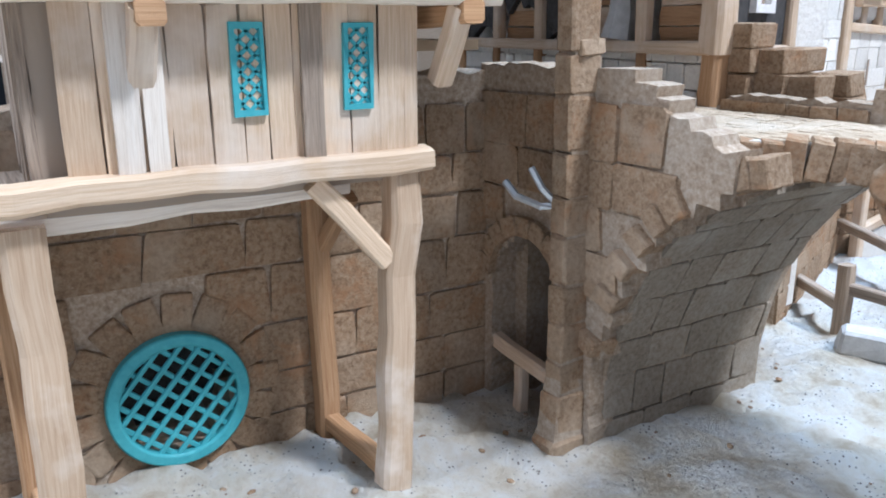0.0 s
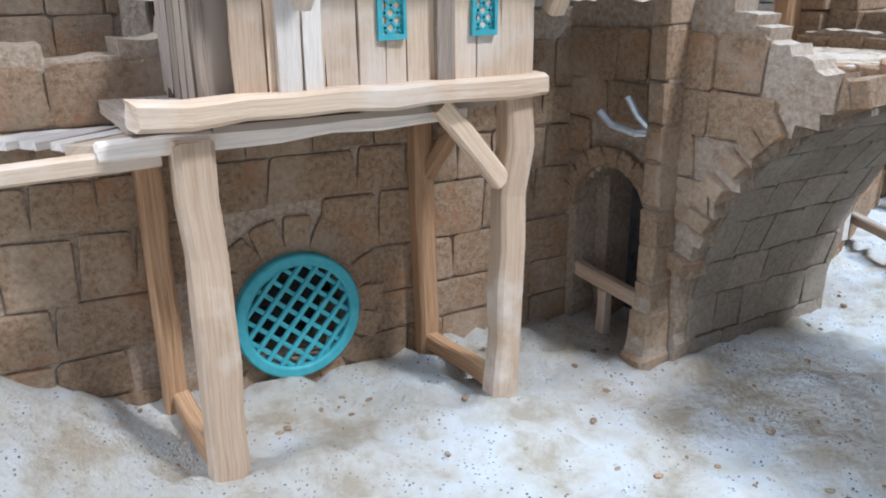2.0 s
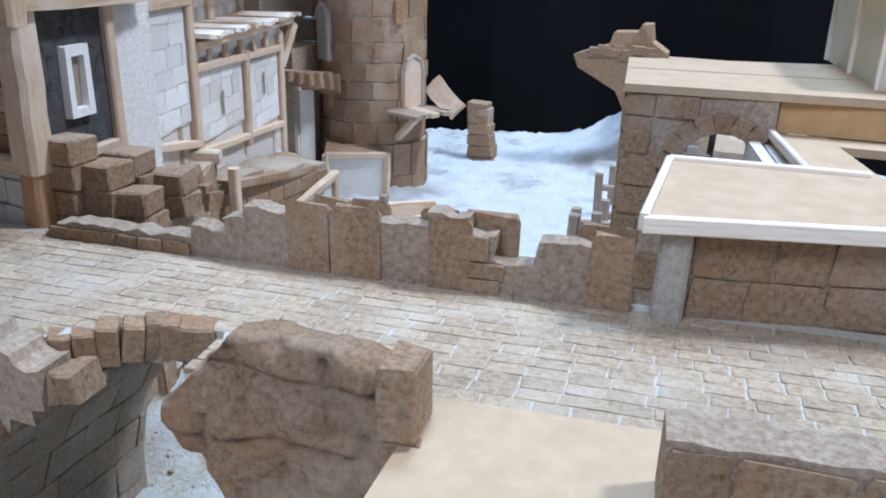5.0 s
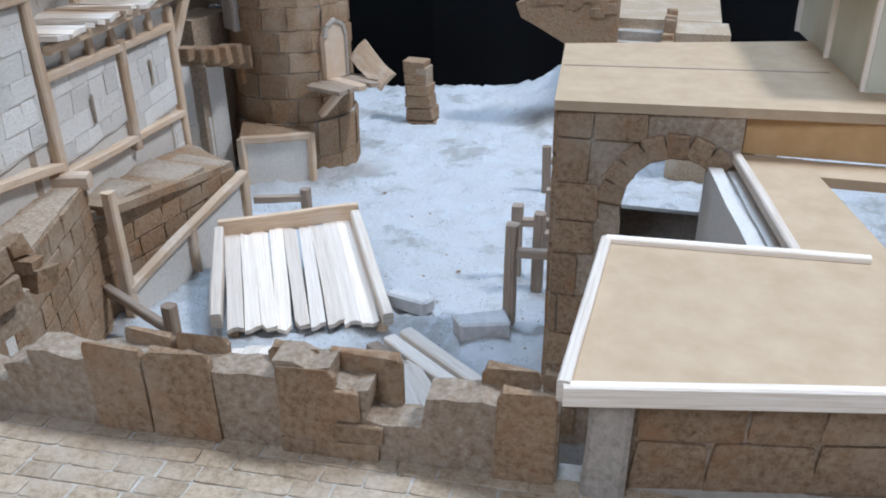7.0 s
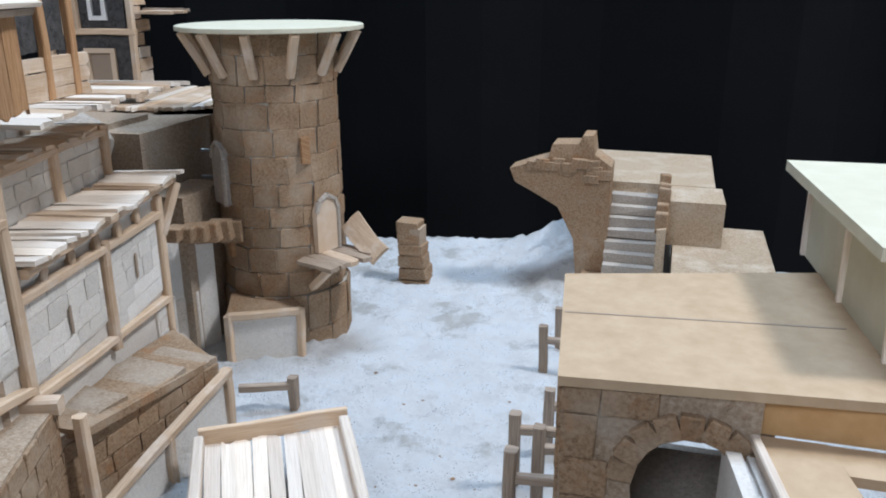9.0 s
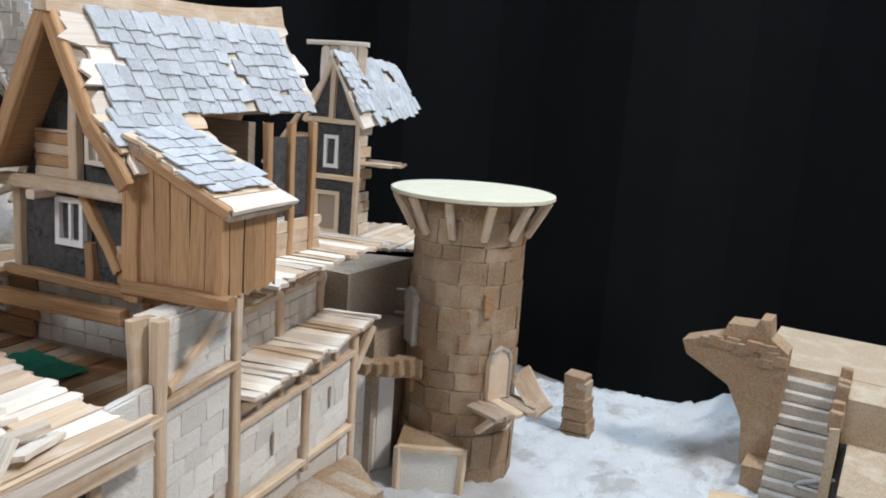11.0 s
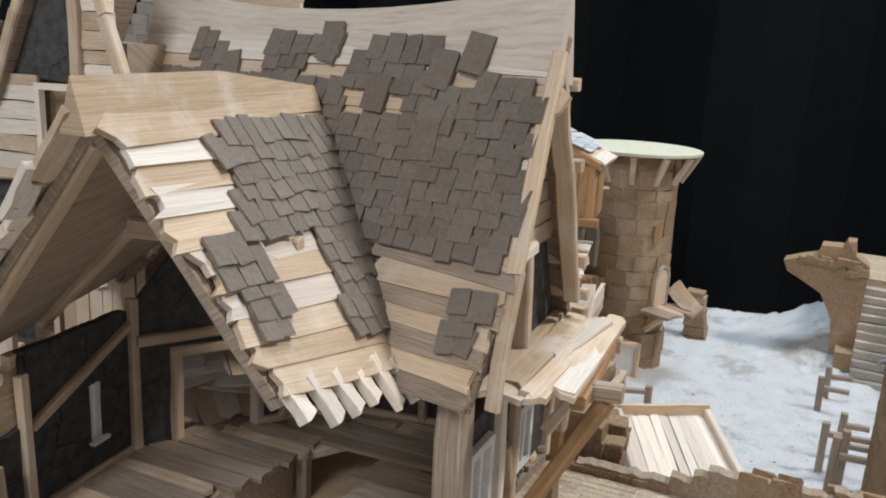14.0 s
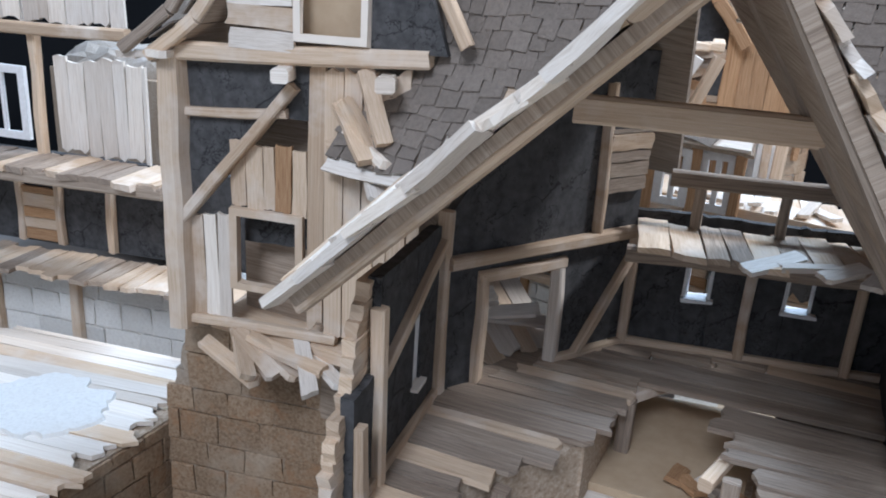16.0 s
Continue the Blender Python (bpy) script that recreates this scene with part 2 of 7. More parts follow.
def block(bm, x0, x1, y0, y1, z0, z1, j=0.0, m=None):
    vs = []
    for x in (x0, x1):
        for y in (y0, y1):
            for z in (z0, z1):
                p = Vector((x + R(-j, j), y + R(-j, j), z + R(-j, j)))
                vs.append(bm.verts.new(m @ p if m else p))
    for q in ((0, 1, 3, 2), (4, 6, 7, 5), (0, 4, 5, 1), (2, 3, 7, 6), (0, 2, 6, 4), (1, 5, 7, 3)):
        f = bm.faces.new([vs[i] for i in q])
        uv = bm.loops.layers.uv.verify()
        for loop in f.loops:
            co = loop.vert.co
            loop[uv].uv = (co.x + co.y * 0.3, co.z + co.y * 0.7)


def slab_box(name, parent, x0, x1, y0, y1, z0, z1, mat, label="", j=0.0):
    bm = bmesh.new()
    block(bm, x0, x1, y0, y1, z0, z1, j)
    return part(name, bm, mat, parent, label)


def unit_stone(name, mat, seed, c=0.06, j=0.035):
    r = random.Random(seed)
    bm = bmesh.new()
    bmesh.ops.create_cube(bm, size=1.0)
    bmesh.ops.bevel(bm, geom=list(bm.edges), offset=c, segments=1, affect="EDGES")
    for v in bm.verts:
        v.co += Vector((r.uniform(-j, j), r.uniform(-j, j), r.uniform(-j, j)))
    me = bpy.data.meshes.new(name)
    bm.to_mesh(me)
    bm.free()
    me.materials.append(mat)
    return me


def unit_plank(name, mat, seed, ragged=0.03, bow=0.04):
    """One unit long (x), wide (y) and thick (z), with split ends."""
    r = random.Random(seed)
    bm = bmesh.new()
    uv = bm.loops.layers.uv.verify()
    xs, cols = (-0.5, -0.17, 0.17, 0.5), (-0.5, -0.2, 0.12, 0.5)
    g = {}
    for i, x in enumerate(xs):
        side = r.uniform(-bow, bow)
        for k, y in enumerate(cols):
            end = r.uniform(-ragged, ragged) if i in (0, 3) else 0
            for z in (-0.5, 0.5):
                g[i, k, z] = bm.verts.new((x + end, y + side + (r.uniform(-bow, bow) if k in (0, 3) else 0), z + r.uniform(-0.08, 0.08)))

    def face(*v):
        f = bm.faces.new(v)
        for loop in f.loops:
            loop[uv].uv = (loop.vert.co.x * 6, loop.vert.co.y + loop.vert.co.z * 0.3)
    for i in range(3):
        for k in range(3):
            face(g[i, k, 0.5], g[i + 1, k, 0.5], g[i + 1, k + 1, 0.5], g[i, k + 1, 0.5])
            face(g[i, k, -0.5], g[i, k + 1, -0.5], g[i + 1, k + 1, -0.5], g[i + 1, k, -0.5])
        face(g[i, 0, -0.5], g[i + 1, 0, -0.5], g[i + 1, 0, 0.5], g[i, 0, 0.5])
        face(g[i, 3, -0.5], g[i, 3, 0.5], g[i + 1, 3, 0.5], g[i + 1, 3, -0.5])
    for k in range(3):
        face(g[0, k, -0.5], g[0, k, 0.5], g[0, k + 1, 0.5], g[0, k + 1, -0.5])
        face(g[3, k, -0.5], g[3, k + 1, -0.5], g[3, k + 1, 0.5], g[3, k, 0.5])
    bmesh.ops.recalc_face_normals(bm, faces=bm.faces)
    me = bpy.data.meshes.new(name)
    bm.to_mesh(me)
    bm.free()
    me.materials.append(mat)
    return me


STONES = {m: [unit_stone("stone", m, 11 * k + 3) for k in range(6)] for m in (STONE, STONE_PALE, STONE_GREY, STONE_DUSTY, BLOCKGREY, COBBLE)}
PLANKS = {m: [unit_plank("plank", m, 7 * k + 1) for k in range(6)] for m in (WOOD, WOOD_PALE, WOOD_WARM, WOOD_GREY)}
SHINGLES = {m: [unit_stone("shingle", m, 5 * k + 2, 0.02, 0.03) for k in range(5)] for m in (SHINGLE, SHINGLE_PALE)}


def grid_wall(bm, a, b, thick, z0, z1, mask=None, cell=0.35, j=0.25):
    """A wall core from a to b (its outer face on that line, its body to the left), kept where mask(u, z) holds."""
    a, b = Vector(a), Vector(b)
    L = (b - a).length
    d = (b - a) / L
    nrm = Vector((-d.y, d.x))
    nu, nz = max(1, round(L / cell)), max(1, round((z1 - z0) / cell))
    if mask is None:
        nu = nz = 1
    du, dz = L / nu, (z1 - z0) / nz
    keep = {(i, k) for i in range(nu) for k in range(nz) if mask is None or mask((i + 0.5) * du, z0 + (k + 0.5) * dz)}
    vs = {}
    r = random.Random(round(L * 100) + round(a.x * 10))
    jit = {}

    def v(i, k, s):
        if (i, k, s) not in vs:
            if (i, k) not in jit:
                edge = mask is not None and 0 < i < nu and not (k == 0)
                jit[i, k] = (r.uniform(-j, j) * du, r.uniform(-j, j) * dz) if edge else (0, 0)
            p = a + d * (i * du + jit[i, k][0]) + nrm * (thick * s)
            vs[i, k, s] = bm.verts.new((p.x, p.y, z0 + k * dz + jit[i, k][1]))
        return vs[i, k, s]
    for i, k in keep:
        bm.faces.new((v(i, k, 0), v(i + 1, k, 0), v(i + 1, k + 1, 0), v(i, k + 1, 0)))
        bm.faces.new((v(i, k, 1), v(i, k + 1, 1), v(i + 1, k + 1, 1), v(i + 1, k, 1)))
        if (i - 1, k) not in keep:
            bm.faces.new((v(i, k, 0), v(i, k + 1, 0), v(i, k + 1, 1), v(i, k, 1)))
        if (i + 1, k) not in keep:
            bm.faces.new((v(i + 1, k, 0), v(i + 1, k, 1), v(i + 1, k + 1, 1), v(i + 1, k + 1, 0)))
        if (i, k - 1) not in keep:
            bm.faces.new((v(i, k, 0), v(i, k, 1), v(i + 1, k, 1), v(i + 1, k, 0)))
        if (i, k + 1) not in keep:
            bm.faces.new((v(i, k + 1, 0), v(i + 1, k + 1, 0), v(i + 1, k + 1, 1), v(i, k + 1, 1)))


def stones_on(parent, a, b, z0, z1, mask=None, course=1.0, width=1.5, proud=0.12, mat=None, back=None, joint=0.06, name="stone", tilt=1.0):
    """Courses of separate stones on the outer face of a wall (and, with back = thickness, on its other face)."""
    mat = mat or STONE
    a, b = Vector(a), Vector(b)
    L = (b - a).length
    d = (b - a) / L
    nrm = Vector((d.y, -d.x))
    rz = math.degrees(math.atan2(d.y, d.x))
    for off in ([0.0] if back is None else [0.0, -back]):
        side = 1 if off == 0 else -1
        z, row = z0, 0
        while z < z1 - 0.15:
            h = min(course * R(0.8, 1.2), z1 - z)
            if z1 - z - h < 0.3 * course:
                h = z1 - z
            u = -R(0, 0.6) * width
            while u < L - 0.05:
                w = width * R(0.6, 1.3)
                u0, u1 = max(0, u), min(L, u + w)
                u += w
                if u1 - u0 < 0.2:
                    continue
                uc, zc = (u0 + u1) / 2, z + h / 2
                if mask:
                    ok = sum(bool(mask(uc + q * (u1 - u0), zc + s * h)) for q in (-0.35, 0.35) for s in (-0.35, 0.35))
                    if ok < 3:
                        continue
                p = a + d * uc + nrm * (off + side * (proud / 2 - 0.04))
                th = proud + 0.1 + R(0, 0.06)
                piece(name, rng.choice(STONES[mat]), parent, place(p.x, p.y, zc, u1 - u0 - joint, th, h - joint, R(-tilt, tilt), R(-tilt, tilt), rz + R(-tilt, tilt)))
            z += h


def planks_on(parent, a, b, width=0.7, thick=0.14, mat=None, span=(0, 1), out=(0, 0, 1), length=1.0, jit=0.06, name="plank", skip=None, gap=0.04, vary=0.04):
    """Planks laid side by side: they run along `length` (a vector), one after another from a to b; out: their upper side."""
    mats = mat if isinstance(mat, (list, tuple)) else [mat or WOOD]
    a, b, run, out = Vector(a), Vector(b), Vector(length), Vector(out).normalized()
    L = (b - a).length
    d = (b - a) / L
    ln = run.length
    x = run.normalized()
    y = out.cross(x).normalized()
    u = 0.0
    k = 0
    while u < L - 0.1:
        w = min(width * R(0.75, 1.25), L - u)
        c = a + d * (u + w / 2)
        u += w
        k += 1
        s0, s1 = (skip(u - w / 2) if skip else (0.0, 1.0))
        if s1 - s0 < 0.05:
            continue
        s0, s1 = s0 + R(-vary, vary), s1 + R(-vary, vary)
        o = c + run * ((s0 + s1) / 2) + out * (thick / 2 + R(-0.2, 0.5) * thick * 0.4)
        rot = Matrix((x, y, out)).transposed().to_4x4()
        wob = Euler((radians(R(-4, 4) * jit * 20), radians(R(-1, 1) * jit * 8), radians(R(-1, 1) * jit * 20))).to_matrix().to_4x4()
        m = Matrix.Translation(o) @ rot @ wob @ Matrix.Diagonal((ln * (s1 - s0), w - gap, thick, 1))
        piece(name, rng.choice(PLANKS[rng.choice(mats)]), parent, m)


def sheet(name, parent, pts, thick, mat, label=""):
    """A flat plate of that thickness through the points, thick downwards along its normal."""
    bm = bmesh.new()
    p = [Vector(q) for q in pts]
    n = (p[1] - p[0]).cross(p[2] - p[0]).normalized()
    if n.z < 0 or (abs(n.z) < 1e-4 and n.y > 0):
        n = -n
    top = [bm.verts.new(q) for q in p]
    bot = [bm.verts.new(q - n * thick) for q in p]
    bm.faces.new(top)
    bm.faces.new(bot[::-1])
    for i in range(len(p)):
        k = (i + 1) % len(p)
        bm.faces.new((top[i], bot[i], bot[k], top[k]))
    uv = bm.loops.layers.uv.verify()
    for f in bm.faces:
        for loop in f.loops:
            co = loop.vert.co
            loop[uv].uv = (co.x, co.y + co.z)
    return part(name, bm, mat, parent, label)


def tube(name, parent, pts, r, mat, label="", seg=6):
    bm = bmesh.new()
    p = [Vector(q) for q in pts]
    rows = []
    for i, q in enumerate(p):
        d = (p[min(i + 1, len(p) - 1)] - p[max(i - 1, 0)]).normalized()
        s = d.orthogonal().normalized()
        u = d.cross(s)
        rr = r[i] if isinstance(r, (list, tuple)) else r
        rows.append([bm.verts.new(q + (s * math.cos(6.2832 * k / seg) + u * math.sin(6.2832 * k / seg)) * rr) for k in range(seg)])
    for i in range(len(p) - 1):
        for k in range(seg):
            q = (k + 1) % seg
            bm.faces.new((rows[i][k], rows[i][q], rows[i + 1][q], rows[i + 1][k]))
    bm.faces.new(rows[0][::-1])
    bm.faces.new(rows[-1])
    return part(name, bm, mat, parent, label)


OFF = {}


def thing_w(name, x, y, z, label="", category="", group="", kind=""):
    """A thing whose parts are given in the world's centimetres."""
    ob = thing(name, x, y, z, 0, label, category, group, kind)
    OFF[ob] = Vector((x, y, z))
    return ob


def offset(parent):
    while parent is not None:
        if parent in OFF:
            return OFF[parent]
        parent = parent.parent
    return None


plain_part, plain_piece = part, piece


def part(name, bm, mat, parent=None, label=""):
    o = offset(parent)
    if o:
        bmesh.ops.translate(bm, vec=-o, verts=bm.verts)
    return plain_part(name, bm, mat, parent, label)


def piece(name, me, parent, m, mat=None):
    o = offset(parent)
    return plain_piece(name, me, parent, Matrix.Translation(-o) @ m if o else m)


def line(a, b):
    """A wall line: at(u, z, off) gives the place u along it, off to its right-hand (outer) side."""
    a, b = Vector(a), Vector(b)
    d = (b - a).normalized()
    n = Vector((d.y, -d.x))

    def at(u, z, off=0.0):
        p = a + d * u + n * off
        return (p.x, p.y, z)
    return at


def polar(x, y, deg, length):
    return (x, y), (x + length * math.cos(radians(deg)), y + length * math.sin(radians(deg)))


def panel(parent, at, u0, u1, z0, z1, thick=0.25, mat=None, name="panel", off=0.0, j=0.04, label=""):
    """An infill panel on a wall line, with slightly uneven edges."""
    bm = bmesh.new()
    n = 5
    ring = []
    for k in range(n):
        ring.append((u0 + (u1 - u0) * k / n, z0))
    for k in range(n):
        ring.append((u1, z0 + (z1 - z0) * k / n))
    for k in range(n):
        ring.append((u1 + (u0 - u1) * k / n, z1))
    for k in range(n):
        ring.append((u0, z1 + (z0 - z1) * k / n))
    ring = [(u + R(-j, j), z + R(-j, j)) for u, z in ring]
    f = [bm.verts.new(at(u, z, off)) for u, z in ring]
    b = [bm.verts.new(at(u, z, off - thick)) for u, z in ring]
    bm.faces.new(f)
    bm.faces.new(b[::-1])
    for i in range(len(f)):
        k = (i + 1) % len(f)
        bm.faces.new((f[i], f[k], b[k], b[i]))
    return part(name, bm, mat or CLAY, parent, label)


def poly_panel(parent, at, ring, thick=0.25, mat=None, name="panel", off=0.0, label=""):
    bm = bmesh.new()
    f = [bm.verts.new(at(u, z, off)) for u, z in ring]
    b = [bm.verts.new(at(u, z, off - thick)) for u, z in ring]
    bm.faces.new(f)
    bm.faces.new(b[::-1])
    for i in range(len(f)):
        k = (i + 1) % len(f)
        bm.faces.new((f[i], f[k], b[k], b[i]))
    uv = bm.loops.layers.uv.verify()
    for fc in bm.faces:
        for loop in fc.loops:
            co = loop.vert.co
            loop[uv].uv = (co.x + co.y, co.z)
    return part(name, bm, mat or CLAY, parent, label)


def stud(parent, at, u0, z0, u1, z1, w=0.5, h=0.4, off=0.1, mat=None, name="timber", n=3):
    return timber(name, parent, at(u0, z0, off), at(u1, z1, off), w, h, mat or WOOD, n=n, j=0.09)


def frame_window(parent, at, u0, u1, z0, z1, mat=None, w=0.16, off=0.12, cross=True, name="window"):
    """A small cast window: frame with bars."""
    bm = bmesh.new()
    t = 0.14
    ring = [(u0, z0), (u1, z0), (u1, z1), (u0, z1)]
    hole = [(u0 + w, z0 + w), (u1 - w, z0 + w), (u1 - w, z1 - w), (u0 + w, z1 - w)]
    v = {(k, i, o): bm.verts.new(at(q[0] + R(-0.03, 0.03), q[1] + R(-0.03, 0.03), off + t * o)) for k, rg in enumerate((ring, hole)) for i, q in enumerate(rg) for o in (-1, 1)}
    for i in range(4):
        n = (i + 1) % 4
        for a, b in (((0, 1), (1, 1)), ((1, 1), (1, -1)), ((1, -1), (0, -1)), ((0, -1), (0, 1))):
            bm.faces.new((v[a[0], i, a[1]], v[a[0], n, a[1]], v[b[0], n, b[1]], v[b[0], i, b[1]]))
    win = part(name, bm, mat or WHITE, parent)
    if cross:
        m = (u0 + u1) / 2
        timber("bar", win, at(m, z0 + w * 0.5, off), at(m, z1 - w * 0.5, off), w * 0.7, 0.18, mat or WHITE, n=1)
    return win


def siding(parent, at, u0, u1, z0, z1, width=0.7, mat=None, off=0.05, thick=0.14, upright=False, vary=0.03, skip=None, name="plank"):
    """Boards nailed on a wall line, lying or upright."""
    a, b = Vector(at(u0, z0, off)), Vector(at(u1, z0, off))
    out = (Vector(at(0, 0, 1)) - Vector(at(0, 0, 0)))
    if upright:
        planks_on(parent, a, b, width, thick, mat, length=(0, 0, z1 - z0), out=out, vary=vary, skip=skip, jit=0.04, name=name)
    else:
        planks_on(parent, a, Vector(at(u0, z1, off)), width, thick, mat, length=b - a, out=out, vary=vary, skip=skip, jit=0.04, name=name)


def roof_quad(parent, a, b, c, d, mat=None, name="roof", thick=0.25, label=""):
    """A slope: a, b its upper edge, c under b, d under a."""
    bm = bmesh.new()
    a, b, c, d = (Vector(q) for q in (a, b, c, d))
    n = (b - a).cross(d - a).normalized()
    if n.z < 0:
        n = -n
    uv = bm.loops.layers.uv.verify()
    N = 6
    g = {}
    for i in range(N + 1):
        for k in range(N + 1):
            s, t = i / N, k / N
            p = (a * (1 - s) + b * s) * (1 - t) + (d * (1 - s) + c * s) * t
            g[i, k, 0] = bm.verts.new(p)
            g[i, k, 1] = bm.verts.new(p - n * thick)
    for i in range(N):
        for k in range(N):
            bm.faces.new((g[i, k, 0], g[i + 1, k, 0], g[i + 1, k + 1, 0], g[i, k + 1, 0]))
            bm.faces.new((g[i, k, 1], g[i, k + 1, 1], g[i + 1, k + 1, 1], g[i + 1, k, 1]))
    for i in range(N):
        bm.faces.new((g[i, 0, 0], g[i, 0, 1], g[i + 1, 0, 1], g[i + 1, 0, 0]))
        bm.faces.new((g[i, N, 0], g[i + 1, N, 0], g[i + 1, N, 1], g[i, N, 1]))
        bm.faces.new((g[0, i, 0], g[0, i + 1, 0], g[0, i + 1, 1], g[0, i, 1]))
        bm.faces.new((g[N, i, 0], g[N, i, 1], g[N, i + 1, 1], g[N, i + 1, 0]))
    for f in bm.faces:
        for loop in f.loops:
            co = loop.vert.co
            loop[uv].uv = ((co - a).dot((b - a).normalized()), (co - a).dot((d - a).normalized()))
    return part(name, bm, mat or WOOD_GREY, parent, label)


def roof_planks(parent, a, b, c, d, width=0.8, mat=None, rows=None, lap=0.1, vary=0.03, skip=None, name="roof_board", thick=0.16):
    """Boards lying along a slope, each lapped over the one below."""
    a, b, c, d = (Vector(q) for q in (a, b, c, d))
    n = (b - a).cross(d - a).normalized()
    if n.z < 0:
        n = -n
    L = ((d - a).length + (c - b).length) / 2
    rows = rows or max(1, int(L / width))
    mats = mat if isinstance(mat, (list, tuple)) else [mat or WOOD]
    for r in range(rows):
        t = (r + 0.5) / rows
        p, q = a * (1 - t) + d * t, b * (1 - t) + c * t
        for s0, s1 in (skip(t) if skip else [(0.0, 1.0)]):
            s0, s1 = s0 + R(-vary, vary), s1 + R(-vary, vary)
            if s1 - s0 < 0.04:
                continue
            e, f = p * (1 - s0) + q * s0, p * (1 - s1) + q * s1
            x = (f - e).normalized()
            y = n.cross(x)
            rot = Matrix((x, y, n)).transposed().to_4x4()
            tip = pose(0, 0, 0, (-4 if y.z > 0 else 4) + R(-2, 2), R(-0.6, 0.6), R(-1.2, 1.2))
            m = Matrix.Translation((e + f) / 2 + n * (0.12 + R(0, 0.05))) @ rot @ tip @ Matrix.Diagonal(((f - e).length, L / rows * R(1.0, 1.18), thick, 1))
            piece(name, rng.choice(PLANKS[rng.choice(mats)]), parent, m)


def slope_shingles(parent, a, b, c, d, size=(0.8, 0.85), mat=None, keep=None, name="shingle", thick=0.06, lift=0.3, jit=4):
    a, b, c, d = (Vector(q) for q in (a, b, c, d))
    n = (b - a).cross(d - a).normalized()
    if n.z < 0:
        n = -n
    L = ((d - a).length + (c - b).length) / 2
    w, h = size
    rows = max(1, int(L / (h * 0.62)))
    for r in range(rows):
        t = (r + 0.5) / rows
        p, q = a * (1 - t) + d * t, b * (1 - t) + c * t
        W = (q - p).length
        x = (q - p) / W
        y = n.cross(x)
        u = -R(0, 1) * w
        while u < W:
            ww = w * R(0.7, 1.15)
            uc = u + ww / 2
            u += ww
            if not 0.1 < uc < W - 0.1 or (keep and not keep(uc / W, t)):
                continue
            tip = pose(0, 0, 0, (-5 if y.z > 0 else 5) + R(-2, 2), R(-1.5, 1.5), R(-jit, jit) * 1.5)
            m = Matrix.Translation(p + x * uc + n * (lift + thick / 2 + R(0, 0.04))) @ Matrix((x, y, n)).transposed().to_4x4() @ tip @ Matrix.Diagonal((ww - 0.05, h * R(0.82, 1.25), thick, 1))
            piece(name, rng.choice(SHINGLES[mat or SHINGLE]), parent, m)


# ---- setting ----


def ground_z(x, y):
    """Height of the ground, in centimetres."""
    z = 7.4
    z -= 1.7 * max(0.0, min(1.0, (y - 45) / 30))
    z += 4.2 * math.exp(-((x + 21) ** 2 / 40 + (y + 7) ** 2 / 60))
    z += 3.4 * max(0.0, min(1.0, (3 - y) / 14)) * max(0.0, min(1.0, (-10 - x) / 8))
    z += 5.0 * math.exp(-((x + 2) ** 2 / 60 + (y - 90) ** 2 / 50))
    z += 0.35 * noise.noise(Vector((x * 0.12, y * 0.12, 3)))
    return z


def build_ground():
    bm = bmesh.new()
    xs = np.arange(-62, 40.1, 0.5)
    ys = np.arange(-40, 104.1, 0.5)
    g = [[None] * len(ys) for _ in xs]
    for i, x in enumerate(xs):
        for k, y in enumerate(ys):
            edge = 91.5 + 3.5 * noise.noise(Vector((x * 0.09, 5, 0)))
            yy = min(y, edge)
            z = ground_z(x, yy) + 0.28 * noise.noise(Vector((x * 0.45, yy * 0.45, 1))) + 0.62 * abs(noise.noise(Vector((x * 0.8, yy * 0.8, 9)))) + 0.24 * noise.noise(Vector((x * 1.9, yy * 1.9, 4)))
            if y > edge + 0.5:
                z = 0.6
            g[i][k] = bm.verts.new((x, yy + (0.05 if y > edge + 0.5 else 0), z))
    for i in range(len(xs) - 1):
        for k in range(len(ys) - 1):
            f = bm.faces.new((g[i][k], g[i + 1][k], g[i + 1][k + 1], g[i][k + 1]))
            f.smooth = True
    ob = part("ground", bm, GROUND)
    tagged(ob, "white and cream plaster ground strewn with grit", "ground", kind="structure")


build_ground()
bm = bmesh.new()
block(bm, -170, 120, -120, 160, -3, 0.5)
tagged(part("table", bm, TABLE), "wide grey table top under the model town", "table", kind="structure")
bm = bmesh.new()
pts = [(-150, -60), (-140, 60), (-115, 112), (-60, 109), (15, 103), (62, 98)]
rows = []
for t in np.linspace(0, 1, 60):
    s = t * (len(pts) - 1)
    i = min(int(s), len(pts) - 2)
    f = s - i
    x, y = pts[i][0] * (1 - f) + pts[i + 1][0] * f, pts[i][1] * (1 - f) + pts[i + 1][1] * f
    w = 1.5 * math.sin(t * 70)
    rows.append([bm.verts.new((x, y + w, z)) for z in (0.6, 160)] + [bm.verts.new((x, y + w + 3, z)) for z in (0.6, 160)])
for p, q in zip(rows, rows[1:]):
    bm.faces.new((p[0], q[0], q[1], p[1]))
    bm.faces.new((p[2], p[3], q[3], q[2]))
    bm.faces.new((p[1], q[1], q[3], p[3]))
tagged(part("backdrop", bm, CLOTH), "black cloth hung behind the model town", "backdrop", kind="structure")

